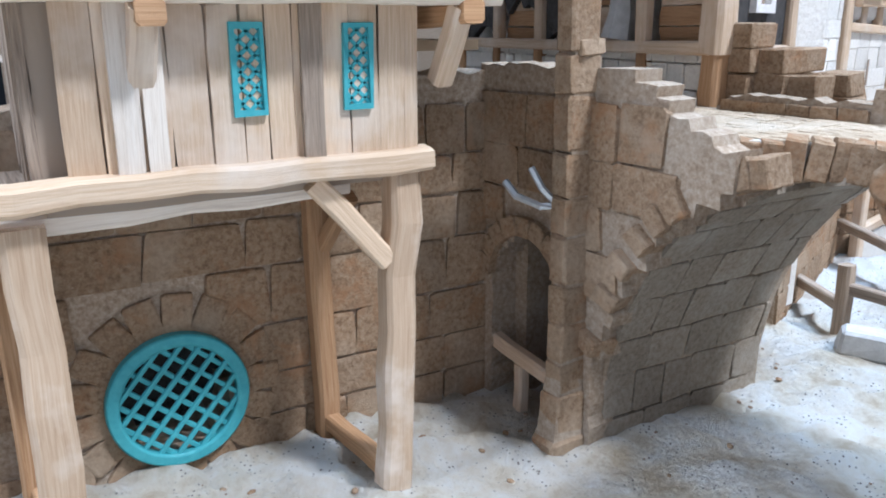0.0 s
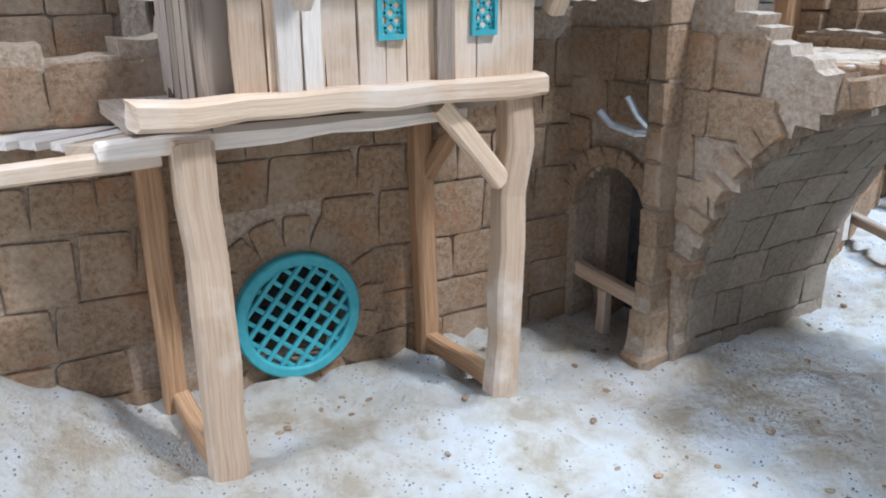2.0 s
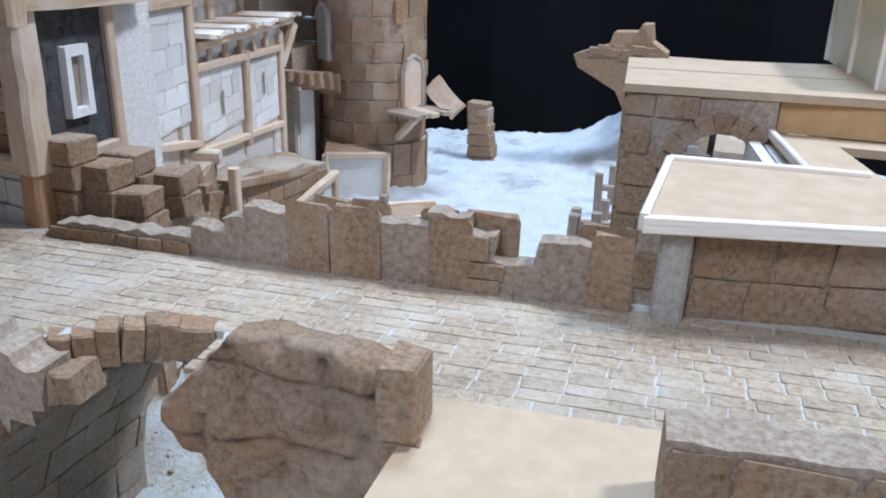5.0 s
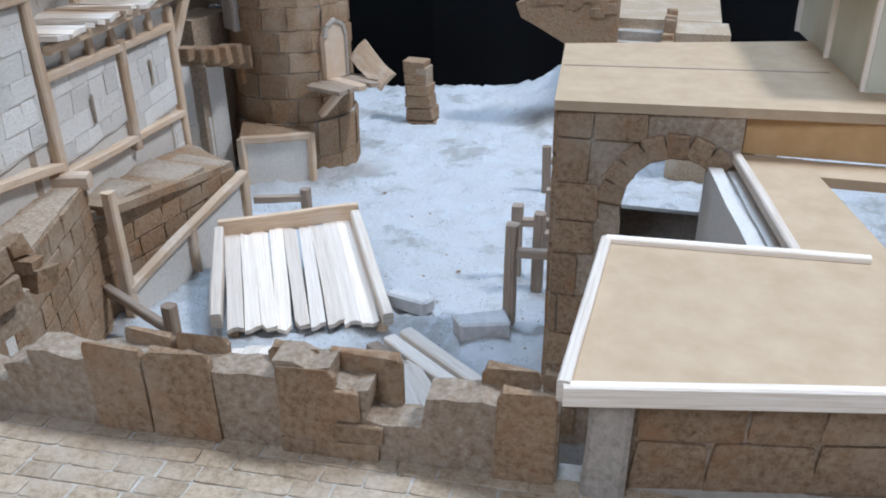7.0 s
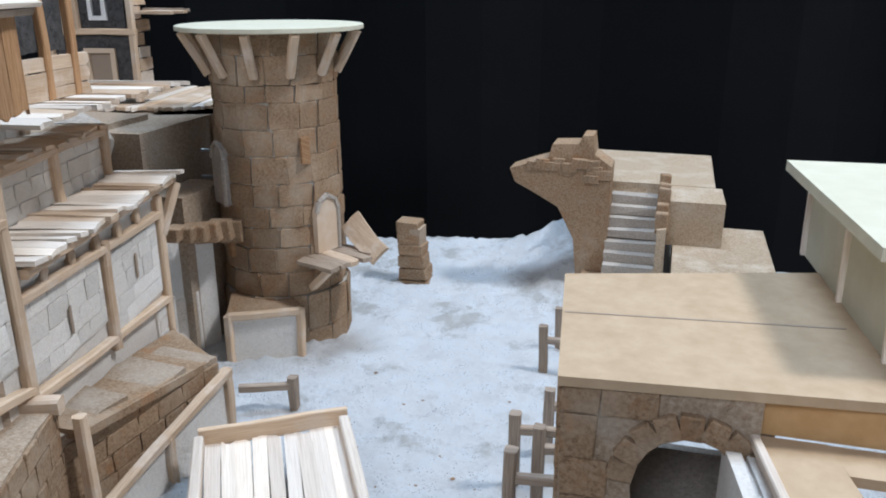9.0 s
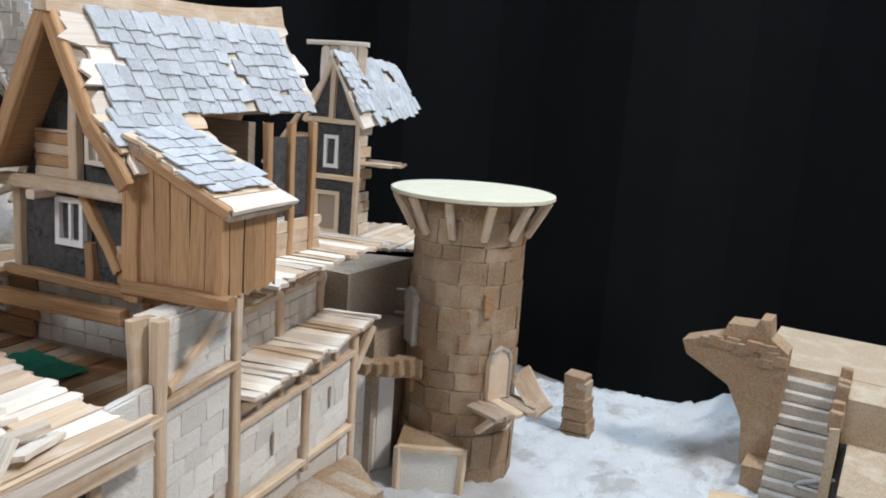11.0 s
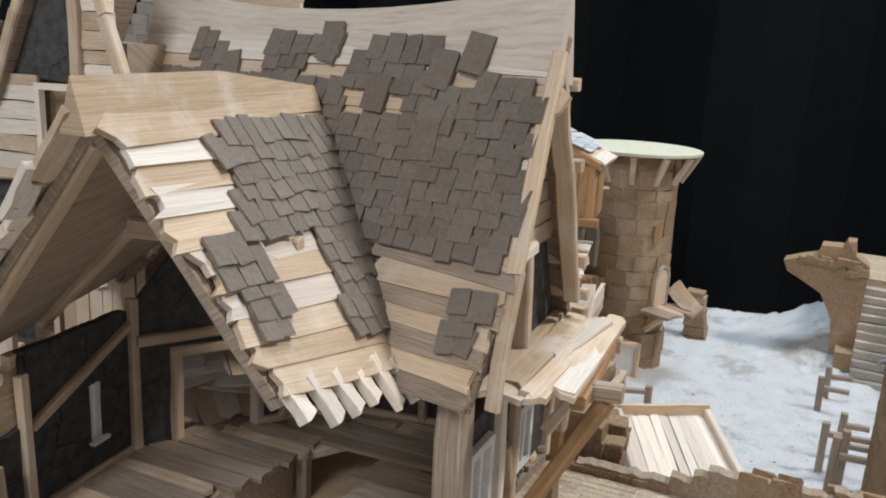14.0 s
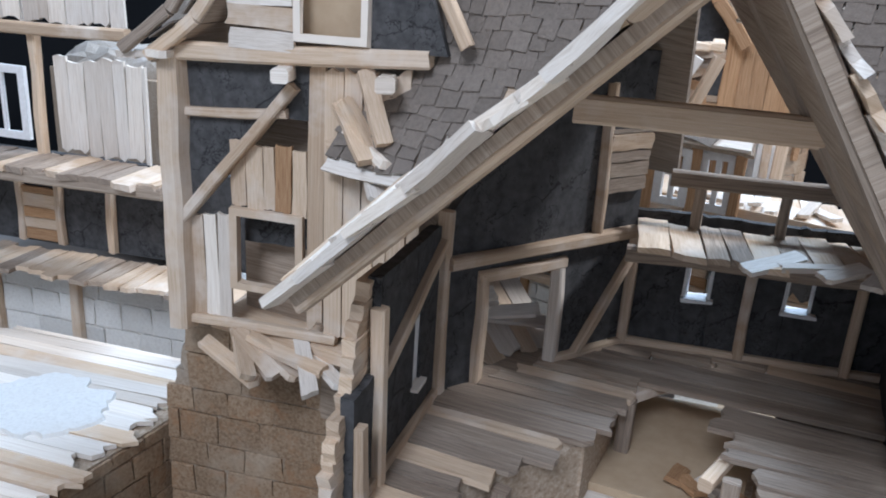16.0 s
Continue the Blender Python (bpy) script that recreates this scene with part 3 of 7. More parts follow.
# ---- timber hut under the hall ----
hut = thing_w("timber_hut", -13.5, 8, 7, "plank-walled timber hut on balsa posts with turquoise lattice windows", "hut")
hx = line((-13.6, 0), (-13.6, 20))
timber("post", hut, (-13.4, 3.75, 6.8), (-13.7, 3.85, 15.5), 0.8, 0.85, n=7, j=0.09)
timber("post", hut, (-13.3, 11.35, 6.8), (-13.6, 12.0, 15.9), 0.72, 0.8, n=7, j=0.09)
timber("post", hut, (-17.0, 11.15, 7.0), (-17.1, 11.1, 15.4), 0.62, 0.62, WOOD_WARM, n=5)
timber("post", hut, (-16.9, 3.4, 7.5), (-16.9, 3.4, 15.2), 0.6, 0.6, WOOD_WARM, n=5)
timber("brace", hut, (-13.45, 11.45, 13.7), (-13.55, 9.7, 15.8), 0.42, 0.5)
timber("brace", hut, (-17.0, 11.2, 13.2), (-15.6, 11.5, 14.9), 0.4, 0.4, WOOD_WARM)
timber("foot_rail", hut, (-17.0, 11.2, 8.0), (-13.6, 11.4, 8.0), 0.45, 0.55, WOOD_WARM)
timber("foot_rail", hut, (-16.8, 3.5, 8.2), (-13.7, 3.7, 7.8), 0.45, 0.55, WOOD_WARM)
timber("beam", hut, (-13.2, 2.6, 16.15), (-13.3, 12.55, 16.15), 0.75, 0.55, n=9, j=0.1)
timber("rail", hut, (-13.9, 2.0, 15.45), (-14.4, 10.9, 15.5), 0.4, 0.42, WOOD_PALE, n=7, j=0.09)
siding(hut, hx, 4.7, 12.3, 16.3, 19.9, 0.62, [WOOD], 0.1, 0.2, True, 0.01)
siding(hut, hx, 5.6, 6.6, 16.3, 19.9, 0.5, [WOOD_PALE], 0.28, 0.2, True, 0.03)
siding(hut, hx, 9.4, 9.9, 16.3, 19.9, 0.5, [WOOD_GREY], 0.28, 0.2, True, 0.01)
panel(hut, hx, 4.3, 12.4, 15.6, 19.9, 0.3, WOOD_GREY, "backing", -0.2)
for uc in (8.3, 10.75):
    win = frame_window(hut, hx, uc - 0.36, uc + 0.36, 17.4, 19.25, TURQUOISE, 0.1, 0.3, False, "lattice_window")
    tagged(win, "turquoise plastic lattice window")
    bm = bmesh.new()
    for k in range(-2, 7):
        z = 17.5 + 0.32 * k
        for s in (1, -1):
            ua, za, ub, zb = (-0.3, z, 0.3, z + 0.6) if s == 1 else (0.3, z, -0.3, z + 0.6)
            if zb > 17.45 and za < 19.2:
                f0, f1 = max(0, (17.48 - za) / 0.6), min(1, (19.18 - za) / 0.6)
                if f1 > f0:
                    beam(bm, hx(uc + ua + (ub - ua) * f0, za + 0.6 * f0, 0.3), hx(uc + ua + (ub - ua) * f1, za + 0.6 * f1, 0.3), 0.09, 0.1, n=1, j=0, up=(1, 0, 0))
    part("lattice", bm, TURQUOISE, win)
    panel(hut, hx, uc - 0.3, uc + 0.3, 17.45, 19.2, 0.05, WOOD_GREY, "recess", 0.21)
slab_box("floor", hut, -19.5, -13.8, 2.6, 12.4, 15.75, 16.05, WOOD_GREY)
# side of the hut towards the broken corner
siding(hut, line((-17.3, 4.3), (-13.7, 4.3)), 0, 3.6, 16.2, 19.8, 0.7, [WOOD_GREY], 0.0, 0.2, True, 0.03)
shelf = thing_w("snowy_plank_shelf", -17, 1.5, 15.2, "short plank landing dusted white beside the hut", "shelf")
planks_on(shelf, (-18.5, -1.2, 15.2), (-14.2, 2.6, 15.2), 0.8, 0.2, [WOOD_PALE, WOOD], length=(-1.8, 2.9, 0), out=(0, 0, 1), vary=0.08)
timber("rail", shelf, (-14.1, -1.5, 15.1), (-14.0, 3.2, 15.2), 0.4, 0.4)

# ledge beam over the hut, carrying the hall
ledge = thing_w("ledge_beam", -13, 9, 19.6, "thick whitened beam ledge between hut and hall", "beam")
timber("beam", ledge, (-13.2, 2.5, 20.0), (-13.0, 13.9, 20.0), 1.7, 0.75, WOOD_PALE, n=9, j=0.05)
for y in (6.2, 13.0):
    timber("bracket", ledge, (-13.5, y, 17.9), (-12.5, y, 19.6), 0.5, 0.5)
    timber("joist", ledge, (-14.5, y, 19.35), (-12.2, y + 0.1, 19.45), 0.55, 0.5, WOOD_WARM)

# ---- brown stone walls round the hut ----
wall_west = thing_w("wall_west", -17.3, 5, 7, "brown stone wall with a round sewer opening", "wall", kind="structure")
w_mask = lambda u, z: math.hypot(u - 21.05, z - 9.7) > 1.62 and (u > 18.5 or z < 17.6 or u < 12) and not (15.5 < u < 17.2 and 17.2 < z < 19.2)
wa, wb = (-17.4, -14), (-17.4, 17.2)
bm = bmesh.new()
grid_wall(bm, wa, wb, 1.6, 5, 23, lambda u, z: w_mask(u, z) and z < (17.9 if u > 17.5 else 20.5 if u > 15.6 else 23), 0.4, 0.2)
part("core", bm, MORTAR, wall_west)
# dark sheet behind the grate: its colour stands in for the opening's shade
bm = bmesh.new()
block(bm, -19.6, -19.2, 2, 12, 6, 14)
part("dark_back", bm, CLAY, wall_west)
stones_on(wall_west, wa, wb, 5.6, 23, lambda u, z: math.hypot(u - 21.05, z - 9.7) > 2.7 and w_mask(u, z) and z < (18.0 if u > 17.5 else 20.5 if u > 15.6 else 23), 1.45, 2.1, 0.1, joint=0.07)
for k in range(17):
    a = k * 2 * math.pi / 17
    piece("ring_stone", rng.choice(STONES[STONE]), wall_west, Matrix.Translation((-17.4, 7.05 + 2.25 * math.cos(a), 9.7 + 2.25 * math.sin(a))) @ pose(0, 0, 0, math.degrees(a)) @ Matrix.Diagonal((0.32, 1.1, 0.78, 1)))

bm = bmesh.new()
grid_wall(bm, (-21.2, -9), (-21.2, 4.0), 0.6, 12, 20.5)
part("inner_core", bm, MORTAR, wall_west)
stones_on(wall_west, (-21.2, -9), (-21.2, 4.0), 14, 20.4, None, 1.3, 1.9, 0.1)

grate = thing_w("round_grate", -17.1, 7.05, 9.65, "round turquoise plastic lattice grate set in the wall", "grate")
bm = bmesh.new()
prof = [(1.52, -0.12), (1.52, 0.16), (1.6, 0.2), (1.8, 0.2), (1.86, 0.14), (1.86, -0.12)]
rings = [[bm.verts.new((-17.12 + d, 7.05 + r * math.cos(k * 6.28319 / 56), 9.65 + r * math.sin(k * 6.28319 / 56))) for r, d in prof] for k in range(56)]
for k in range(56):
    p, q = rings[k], rings[(k + 1) % 56]
    for i in range(len(prof)):
        n = (i + 1) % len(prof)
        bm.faces.new((p[i], p[n], q[n], q[i])).smooth = i in (1, 3)
part("rim", bm, TURQUOISE, grate)
for s in (1, -1):
    bm = bmesh.new()
    for k in range(-3, 4):
        d = k * 0.44
        h = math.sqrt(max(0, 1.56 ** 2 - d * d))
        c, sn = math.cos(radians(45 * s + 4)), math.sin(radians(45 * s + 4))
        beam(bm, (-17.08 + 0.03 * s, 7.05 - sn * d - c * h, 9.65 + c * d - sn * h), (-17.08 + 0.03 * s, 7.05 - sn * d + c * h, 9.65 + c * d + sn * h), 0.13, 0.12, (1, 0, 0), 1, 0)
    part("lattice_bar", bm, TURQUOISE, grate)

# ---- bridge ----
bridge = thing("bridge", -13, 17.3, 0, 5, "ruined brown stone bridge with a broken arch and cobbled deck", "bridge", kind="structure")


def soffit(x):
    """Height of the arch's underside over local x."""
    t = (x - 6.3) / 5.95
    return 8.6 + 7.15 * max(0.0, 1 - abs(t) ** 2.3) ** 0.62


def near_top(x):
    s = 18.0 if x < 1.2 else 18.0 - (x - 1.2) * 0.55
    return max(16.5, s)


def near_mask(u, z):
    x = u - 4.6
    if x > 0.35 and (z < soffit(x) or x > 4.6):
        return False
    door = abs(x + 2.35) < 1.5 and z < 11.6 + math.sqrt(max(0, 1.5 ** 2 - (x + 2.35) ** 2))
    return z < near_top(x) and not door


bm = bmesh.new()
grid_wall(bm, (-4.6, 0), (4.8, 0), 1.0, 5, 18.4, near_mask, 0.33, 0.22)
part("front_wall", bm, MORTAR, bridge)
stones_on(bridge, (-4.6, 0), (4.8, 0), 5.4, 18.2, lambda u, z: near_mask(u, z) and not (u > 5.2 and z < soffit(u - 4.6) + 0.9) and not (abs(u - 2.25) < 1.9 and z < 13.6), 1.35, 1.9, 0.1)
for k in range(9):
    a = math.pi * (k + 0.5) / 9
    piece("arch_stone", rng.choice(STONES[STONE]), bridge, place(-2.35 + 1.8 * math.cos(a), -0.08, 11.6 + 1.8 * math.sin(a), 0.62, 0.34, 0.6, 0, 90 - math.degrees(a)))
# arch ring and broken voussoirs along the near edge
for k in range(15):
    x = 0.6 + k * 0.5
    z, sl = soffit(x), (soffit(x + 0.2) - soffit(x - 0.2)) / 0.4
    if x < 5.6:
        piece("arch_stone", rng.choice(STONES[STONE]), bridge, place(x - 0.15, 0.15 + (0.9 if x > 3.4 else 0) * R(0.3, 1), z + 0.38, 0.5, 0.9, 0.75, R(-6, 6), -math.degrees(math.atan(sl)) * 0.9, R(-6, 6)))
# pilaster with splayed foot
bm = bmesh.new()
sec = [(6.2, 0.6, -1.6), (8.0, 0.36, -1.1), (10, 0.28, -0.85), (16, 0.26, -0.75), (18.6, 0.26, -0.75)]
rws = []
for z, w, f in sec:
    rws.append([bm.verts.new((-0.15 + sx * w, y, z)) for sx, y in ((-1, 0.2), (-1, f), (1, f), (1, 0.2))])
for p, q in zip(rws, rws[1:]):
    for i in range(4):
        bm.faces.new((p[i], p[(i + 1) % 4], q[(i + 1) % 4], q[i]))
bm.faces.new(rws[0][::-1])
bm.faces.new(rws[-1])
pil = part("pilaster", bm, MORTAR, bridge)
z = 6.4
while z < 18.5:
    h = R(0.9, 1.5)
    f = 1.0 if z > 9 else 1.0 + (9 - z) * 0.16
    piece("stone", rng.choice(STONES[STONE]), bridge, place(-0.15, -0.35 * f - 0.05, z + h / 2, 0.62 * f, 1.0 * f, h - 0.03, R(-1.5, 1.5), R(-1.5, 1.5), R(-2, 2)))
    z += h
piece("stone", rng.choice(STONES[STONE]), bridge, place(-0.2, -0.2, 18.6, 0.8, 1.0, 0.4, 3, -4, 8))


# broken haunch of the arch on the other side: one ragged mass with a square pier at its end
BROKEN = [(12.35, 5.5), (12.3, 7.5), (11.8, 9.5), (11.0, 11.6), (10.1, 13.1), (8.9, 14.4), (7.85, 15.6), (7.5, 16.4), (7.9, 16.9), (8.5, 17.6), (9.15, 18.2), (10.2, 18.25), (11.1, 18.1), (12.1, 18.1)]


def broken_top(x):
    return 16.4 + (x - 7.5) * 1.1 if x < 9.15 else 18.22 - 0.04 * (x - 9.15) + 0.06 * math.sin(x * 4)


def broken_low(x):
    for (xa, za), (xb, zb) in zip(BROKEN[:8], BROKEN[1:8]):
        if xb <= x <= xa:
            return zb + (za - zb) * (x - xb) / max(0.01, xa - xb)
    return 5.5


def broken_rock():
    """Skin of the mass: a front and a back sheet, roughened, joined round the rim."""
    bm = bmesh.new()
    g = {}
    nx, nz = 44, 64
    for i in range(nx + 1):
        x = 7.5 + 4.85 * i / nx
        lo, hi = broken_low(x), broken_top(x)
        for k in range(nz + 1):
            z = lo + (hi - lo) * k / nz
            for d in (0, 1):
                n = noise.noise(Vector((x * 0.9, z * 0.9, 3 + d))) * 0.32 + noise.noise(Vector((x * 2.6, z * 2.6, d))) * 0.13
                seam = max(0.26 * math.exp(-((z - c - 0.12 * math.sin(x * 1.7 + c)) / 0.11) ** 2) for c in (17.35, 15.9, 14.3, 12.7, 11.0, 9.2))
                course = int((z + 1.2) / 1.6)
                seam = max(seam, max(0.22 * math.exp(-((x - c - 0.9 * (course % 2) - 0.1 * math.sin(z * 2)) / 0.09) ** 2) for c in (8.3, 10.1, 11.6)))
                rim = 0.22 if k in (0, nz) or i == 0 else 0
                y = (-0.32 + n + seam + rim) if d == 0 else (0.5 + n * 0.6 - rim)
                jz = 0.14 * noise.noise(Vector((x * 2.2, d * 3, k * 0.05))) if k == nz else 0
                g[i, k, d] = bm.verts.new((x + 0.1 * noise.noise(Vector((z * 2, 7, d))) * (i == 0), y, z + jz))
    for i in range(nx):
        for k in range(nz):
            bm.faces.new((g[i, k, 0], g[i + 1, k, 0], g[i + 1, k + 1, 0], g[i, k + 1, 0])).smooth = True
            bm.faces.new((g[i, k, 1], g[i, k + 1, 1], g[i + 1, k + 1, 1], g[i + 1, k, 1])).smooth = True
        bm.faces.new((g[i, nz, 0], g[i + 1, nz, 0], g[i + 1, nz, 1], g[i, nz, 1]))
        bm.faces.new((g[i, 0, 0], g[i, 0, 1], g[i + 1, 0, 1], g[i + 1, 0, 0]))
    for k in range(nz):
        bm.faces.new((g[0, k, 0], g[0, k + 1, 0], g[0, k + 1, 1], g[0, k, 1]))
        bm.faces.new((g[nx, k, 0], g[nx, k, 1], g[nx, k + 1, 1], g[nx, k + 1, 0]))
    return part("broken_haunch", bm, STONE, bridge)


broken_rock()
z = 6.0
while z < 17.9:
    h = min(R(1.2, 2.2), 18.12 - z)
    piece("stone", rng.choice(STONES[STONE]), bridge, place(12.45 + R(-0.04, 0.04), 0.0, z + h / 2, 0.72, 1.15 + R(-0.1, 0.1), h - 0.03, R(-2, 2), R(-2, 2), R(-3, 3)))
    z += h
bm = bmesh.new()


def near_edge(x):
    return 0.5 if x < 2.5 else 0.5 + (x - 2.5) * 0.75 if x < 5.5 else 2.75 if x < 7.6 else 0.9


dk = []
for k in range(51):
    x = -8 + k * 0.8
    dk.append([bm.verts.new((x, y, z)) for y, z in ((near_edge(x), 15.85), (near_edge(x), 16.5), (7.4, 16.5), (7.4, 15.85))])
for p, q in zip(dk, dk[1:]):
    for i in range(4):
        n = (i + 1) % 4
        bm.faces.new((p[i], p[n], q[n], q[i]))
part("deck", bm, JOINT, bridge)
# edge stones of the broken deck
for k in range(13):
    x = 1.6 + k * 0.42
    piece("stone", rng.choice(STONES[STONE]), bridge, place(x, near_edge(x) + 0.1, 16.1, 0.5, 0.7, R(0.8, 1.05), R(-6, 6), R(-8, 8), R(20, 40)))
for k in range(4):
    piece("stone", rng.choice(STONES[STONE]), bridge, place(7.7 + R(-0.1, 0.2), 0.9 + k * 0.6, 16.1, 0.6, 0.55, R(0.6, 0.9), R(-8, 8), R(-8, 8), R(-20, 20)))


def par_top(x):
    steps = ((-0.6, 17.0), (0.6, 17.2), (4.0, 17.45), (4.8, 17.85), (5.7, 18.0), (8.0, 18.25), (9.5, 18.1), (10.9, 18.35), (12.0, 17.95), (12.6, 17.5), (13.7, 18.1), (15.2, 18.2), (16.1, 18.45))
    t = 0
    for s, z in steps:
        if x >= s:
            t = z
    return t


bm = bmesh.new()
pm = lambda u, z: z < par_top(u - 1.0) or z < 16.5
grid_wall(bm, (-1.0, 6.8), (16.2, 6.8), 0.7, 15.9, 18.5, pm, 0.35, 0.25)
part("far_parapet", bm, MORTAR, bridge)
stones_on(bridge, (-1.0, 6.8), (16.2, 6.8), 16.4, 18.5, pm, 1.9, 1.35, 0.06, back=0.7, tilt=2)
stones_on(bridge, (-1.0, 6.78), (4.0, 6.78), 16.4, 17.6, pm, 0.5, 1.0, 0.06, tilt=3)
stones_on(bridge, (10.9, 6.78), (13.0, 6.78), 16.4, 18.1, lambda u, z: pm(u + 11.9, z), 0.55, 1.1, 0.06, tilt=3)
bm = bmesh.new()
g = {}
for k in range(-3, 33):
    x = 0.36 + max(0, k) * 11.88 / 32
    for i in range(11):
        y = near_edge(x) + 0.05 + (7.4 - near_edge(x)) * i / 10
        z = soffit(x) if k >= 0 else 8.6 + k * 0.8
        xs = x + (0.09 * (y - 0.5) if x < 6 else 0) + 0.1 * noise.noise(Vector((z * 0.7, y * 0.7, 2)))
        g[k, i] = bm.verts.new((xs, y, z + 0.12 * noise.noise(Vector((x, y, 0)))))
        g[k, i, 1] = bm.verts.new((xs, y, min(15.9, soffit(x) + 1.2)) if k >= 0 else (0.1, y, z))
for k in range(-3, 32):
    for i in range(10):
        bm.faces.new((g[k, i], g[k + 1, i], g[k + 1, i + 1], g[k, i + 1])).smooth = True
    bm.faces.new((g[k, 0], g[k, 0, 1], g[k + 1, 0, 1], g[k + 1, 0]))
    bm.faces.new((g[k, 10], g[k + 1, 10], g[k + 1, 10, 1], g[k, 10, 1]))
part("soffit", bm, MORTAR, bridge)
ring = [(0.36, 6.6 + 0.1 * k) for k in range(20)] + [(0.36 + 0.03 * k, soffit(0.36 + 0.03 * k)) for k in range(175)]
run = [0.0]
for p, q in zip(ring, ring[1:]):
    run.append(run[-1] + math.hypot(q[0] - p[0], q[1] - p[1]))
s0 = 0.0
while s0 < run[-1] - 0.5:
    h = R(1.0, 1.5)
    i0, i1 = (min(range(len(run)), key=lambda i: abs(run[i] - v)) for v in (s0, min(s0 + h, run[-1])))
    (xa, za), (xb, zb) = ring[i0], ring[i1]
    xm, zm = (xa + xb) / 2, (za + zb) / 2
    y = near_edge(xm) + 0.1 - R(0, 0.8)
    while y < 7.0:
        w = R(1.1, 2.1)
        y0, y1 = max(y, near_edge(xm) + 0.08), min(y + w, 7.3)
        if y1 - y0 > 0.25:
            ym = (y0 + y1) / 2
            piece("soffit_stone", rng.choice(STONES[STONE_DUSTY]), bridge, place(xm + 0.09 * (ym - 0.5), ym, zm, 0.2, y1 - y0 - 0.05, math.hypot(xb - xa, zb - za) - 0.05, R(-1.5, 1.5), math.degrees(math.atan2(xb - xa, zb - za)) + R(-1.5, 1.5), -5.1))
        y += w
    s0 += h
slab_box("pier", bridge, -6, 0.3, 2.4, 7.4, 5, 15.9, MORTAR)
slab_box("pier", bridge, -6, -3.4, 1.0, 2.4, 5, 15.9, MORTAR)
slab_box("pier", bridge, 12.2, 32, 0.9, 7.4, 5, 15.9, MORTAR)
# dark lining that puts the doorway's deep shade into colour
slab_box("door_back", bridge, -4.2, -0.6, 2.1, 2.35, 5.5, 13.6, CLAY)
bench = thing_w("wooden_trestle", -15.4, 16.3, 8, "small balsa trestle standing in the arched doorway", "trestle")
timber("rail", bench, (-17.2, 17.2, 9.25), (-13.8, 17.0, 9.1), 0.4, 0.5, WOOD)
timber("post", bench, (-15.5, 17.1, 6.8), (-15.45, 17.1, 8.95), 0.4, 0.4, WOOD)
hook = thing_w("bent_wire", -13.6, 16.6, 14.5, "bent grey wire hooks in the pilaster", "wire")
tube("wire", hook, [(-13.3, 16.55, 14.5), (-13.6, 16.2, 14.45), (-14.3, 15.9, 14.65), (-14.7, 15.8, 15.0)], 0.11, WIRE)
tube("wire", hook, [(-13.3, 16.55, 14.5), (-13.55, 16.2, 14.95), (-13.8, 16.0, 15.5)], 0.1, WIRE)
wires = thing_w("wire_pair", -1.5, 17, 7, "two grey wires hanging down the bridge pier", "wire")
for k in range(2):
    tube("wire", wires, [(-1.7 + 0.3 * k, 17.2, 14.6), (-1.6 + 0.3 * k, 16.8, 14.0), (-1.7 + 0.3 * k, 16.5, 11), (-1.5 + 0.3 * k, 16.4, 7)], 0.11, WIRE)
board = thing_w("wooden_board", 1.6, 17.5, 15.2, "bare board bridging the broken parapet", "board")
sheet("plate", board, [(-0.6, 19.6, 16.66), (4.1, 20.1, 16.66), (4.1, 16.0, 16.56), (-0.5, 15.7, 16.56)], 0.5, BOARD)
slab_box("apron", bridge, 12.75, 17.2, -0.6, 0.9, 5, 15.9, STONE_DUSTY)
end_wall = thing_w("broken_wall_block", 7, 19.5, 15, "broken block of brown stone parapet on the bridge", "wall")
bm = bmesh.new()
grid_wall(bm, (3.95, 17.6), (14, 18.7), 0.95, 5, 18.05, lambda u, z: z < 17.95, 0.4, 0.12)
part("core", bm, MORTAR, end_wall)
stones_on(end_wall, (3.95, 17.6), (14, 18.7), 13.0, 17.95, None, 1.7, 2.6, 0.08)

# ---- grey slit-window house ----
h1 = thing_w("grey_house", -18, 27, 16.3, "half-timbered house with dark grey clay panels on a white stone base", "house")
f1 = line(*polar(-35.2, 27.5, -8, 20))
x1 = line(*polar(-15.4, 24.7, 98, 10))
L1 = 20.0
q1 = polar(-35.2, 27.5, -8, 20)
panel(h1, f1, 0, L1, 15.5, 18.2, 0.5, STONE_PALE, "base_wall", -0.12)
stones_on(h1, q1[0], q1[1], 16.2, 18.2, None, 0.75, 1.1, 0.1, STONE_PALE)
for u in (0.3, 4.4, 8.6, 12.4, 16.2):
    stud(h1, f1, u, 18.2, u + R(-0.1, 0.1), 23.4, 0.55, 0.5, 0.1)
    stud(h1, f1, u, 16.2, u, 18.2, 0.5, 0.45, 0.08, WOOD_WARM)
timber("corner_post", h1, x1(0.1, 18.2, -0.1), x1(0.1, 23.5, -0.05), 0.95, 0.95, WOOD, n=6, j=0.06)
timber("corner_foot", h1, x1(0.1, 16.2, -0.1), x1(0.1, 18.3, -0.1), 0.75, 0.75, WOOD_WARM)
stud(h1, f1, 0, 18.3, L1, 18.35, 0.45, 0.45, 0.15, WOOD, "sill_beam", 5)
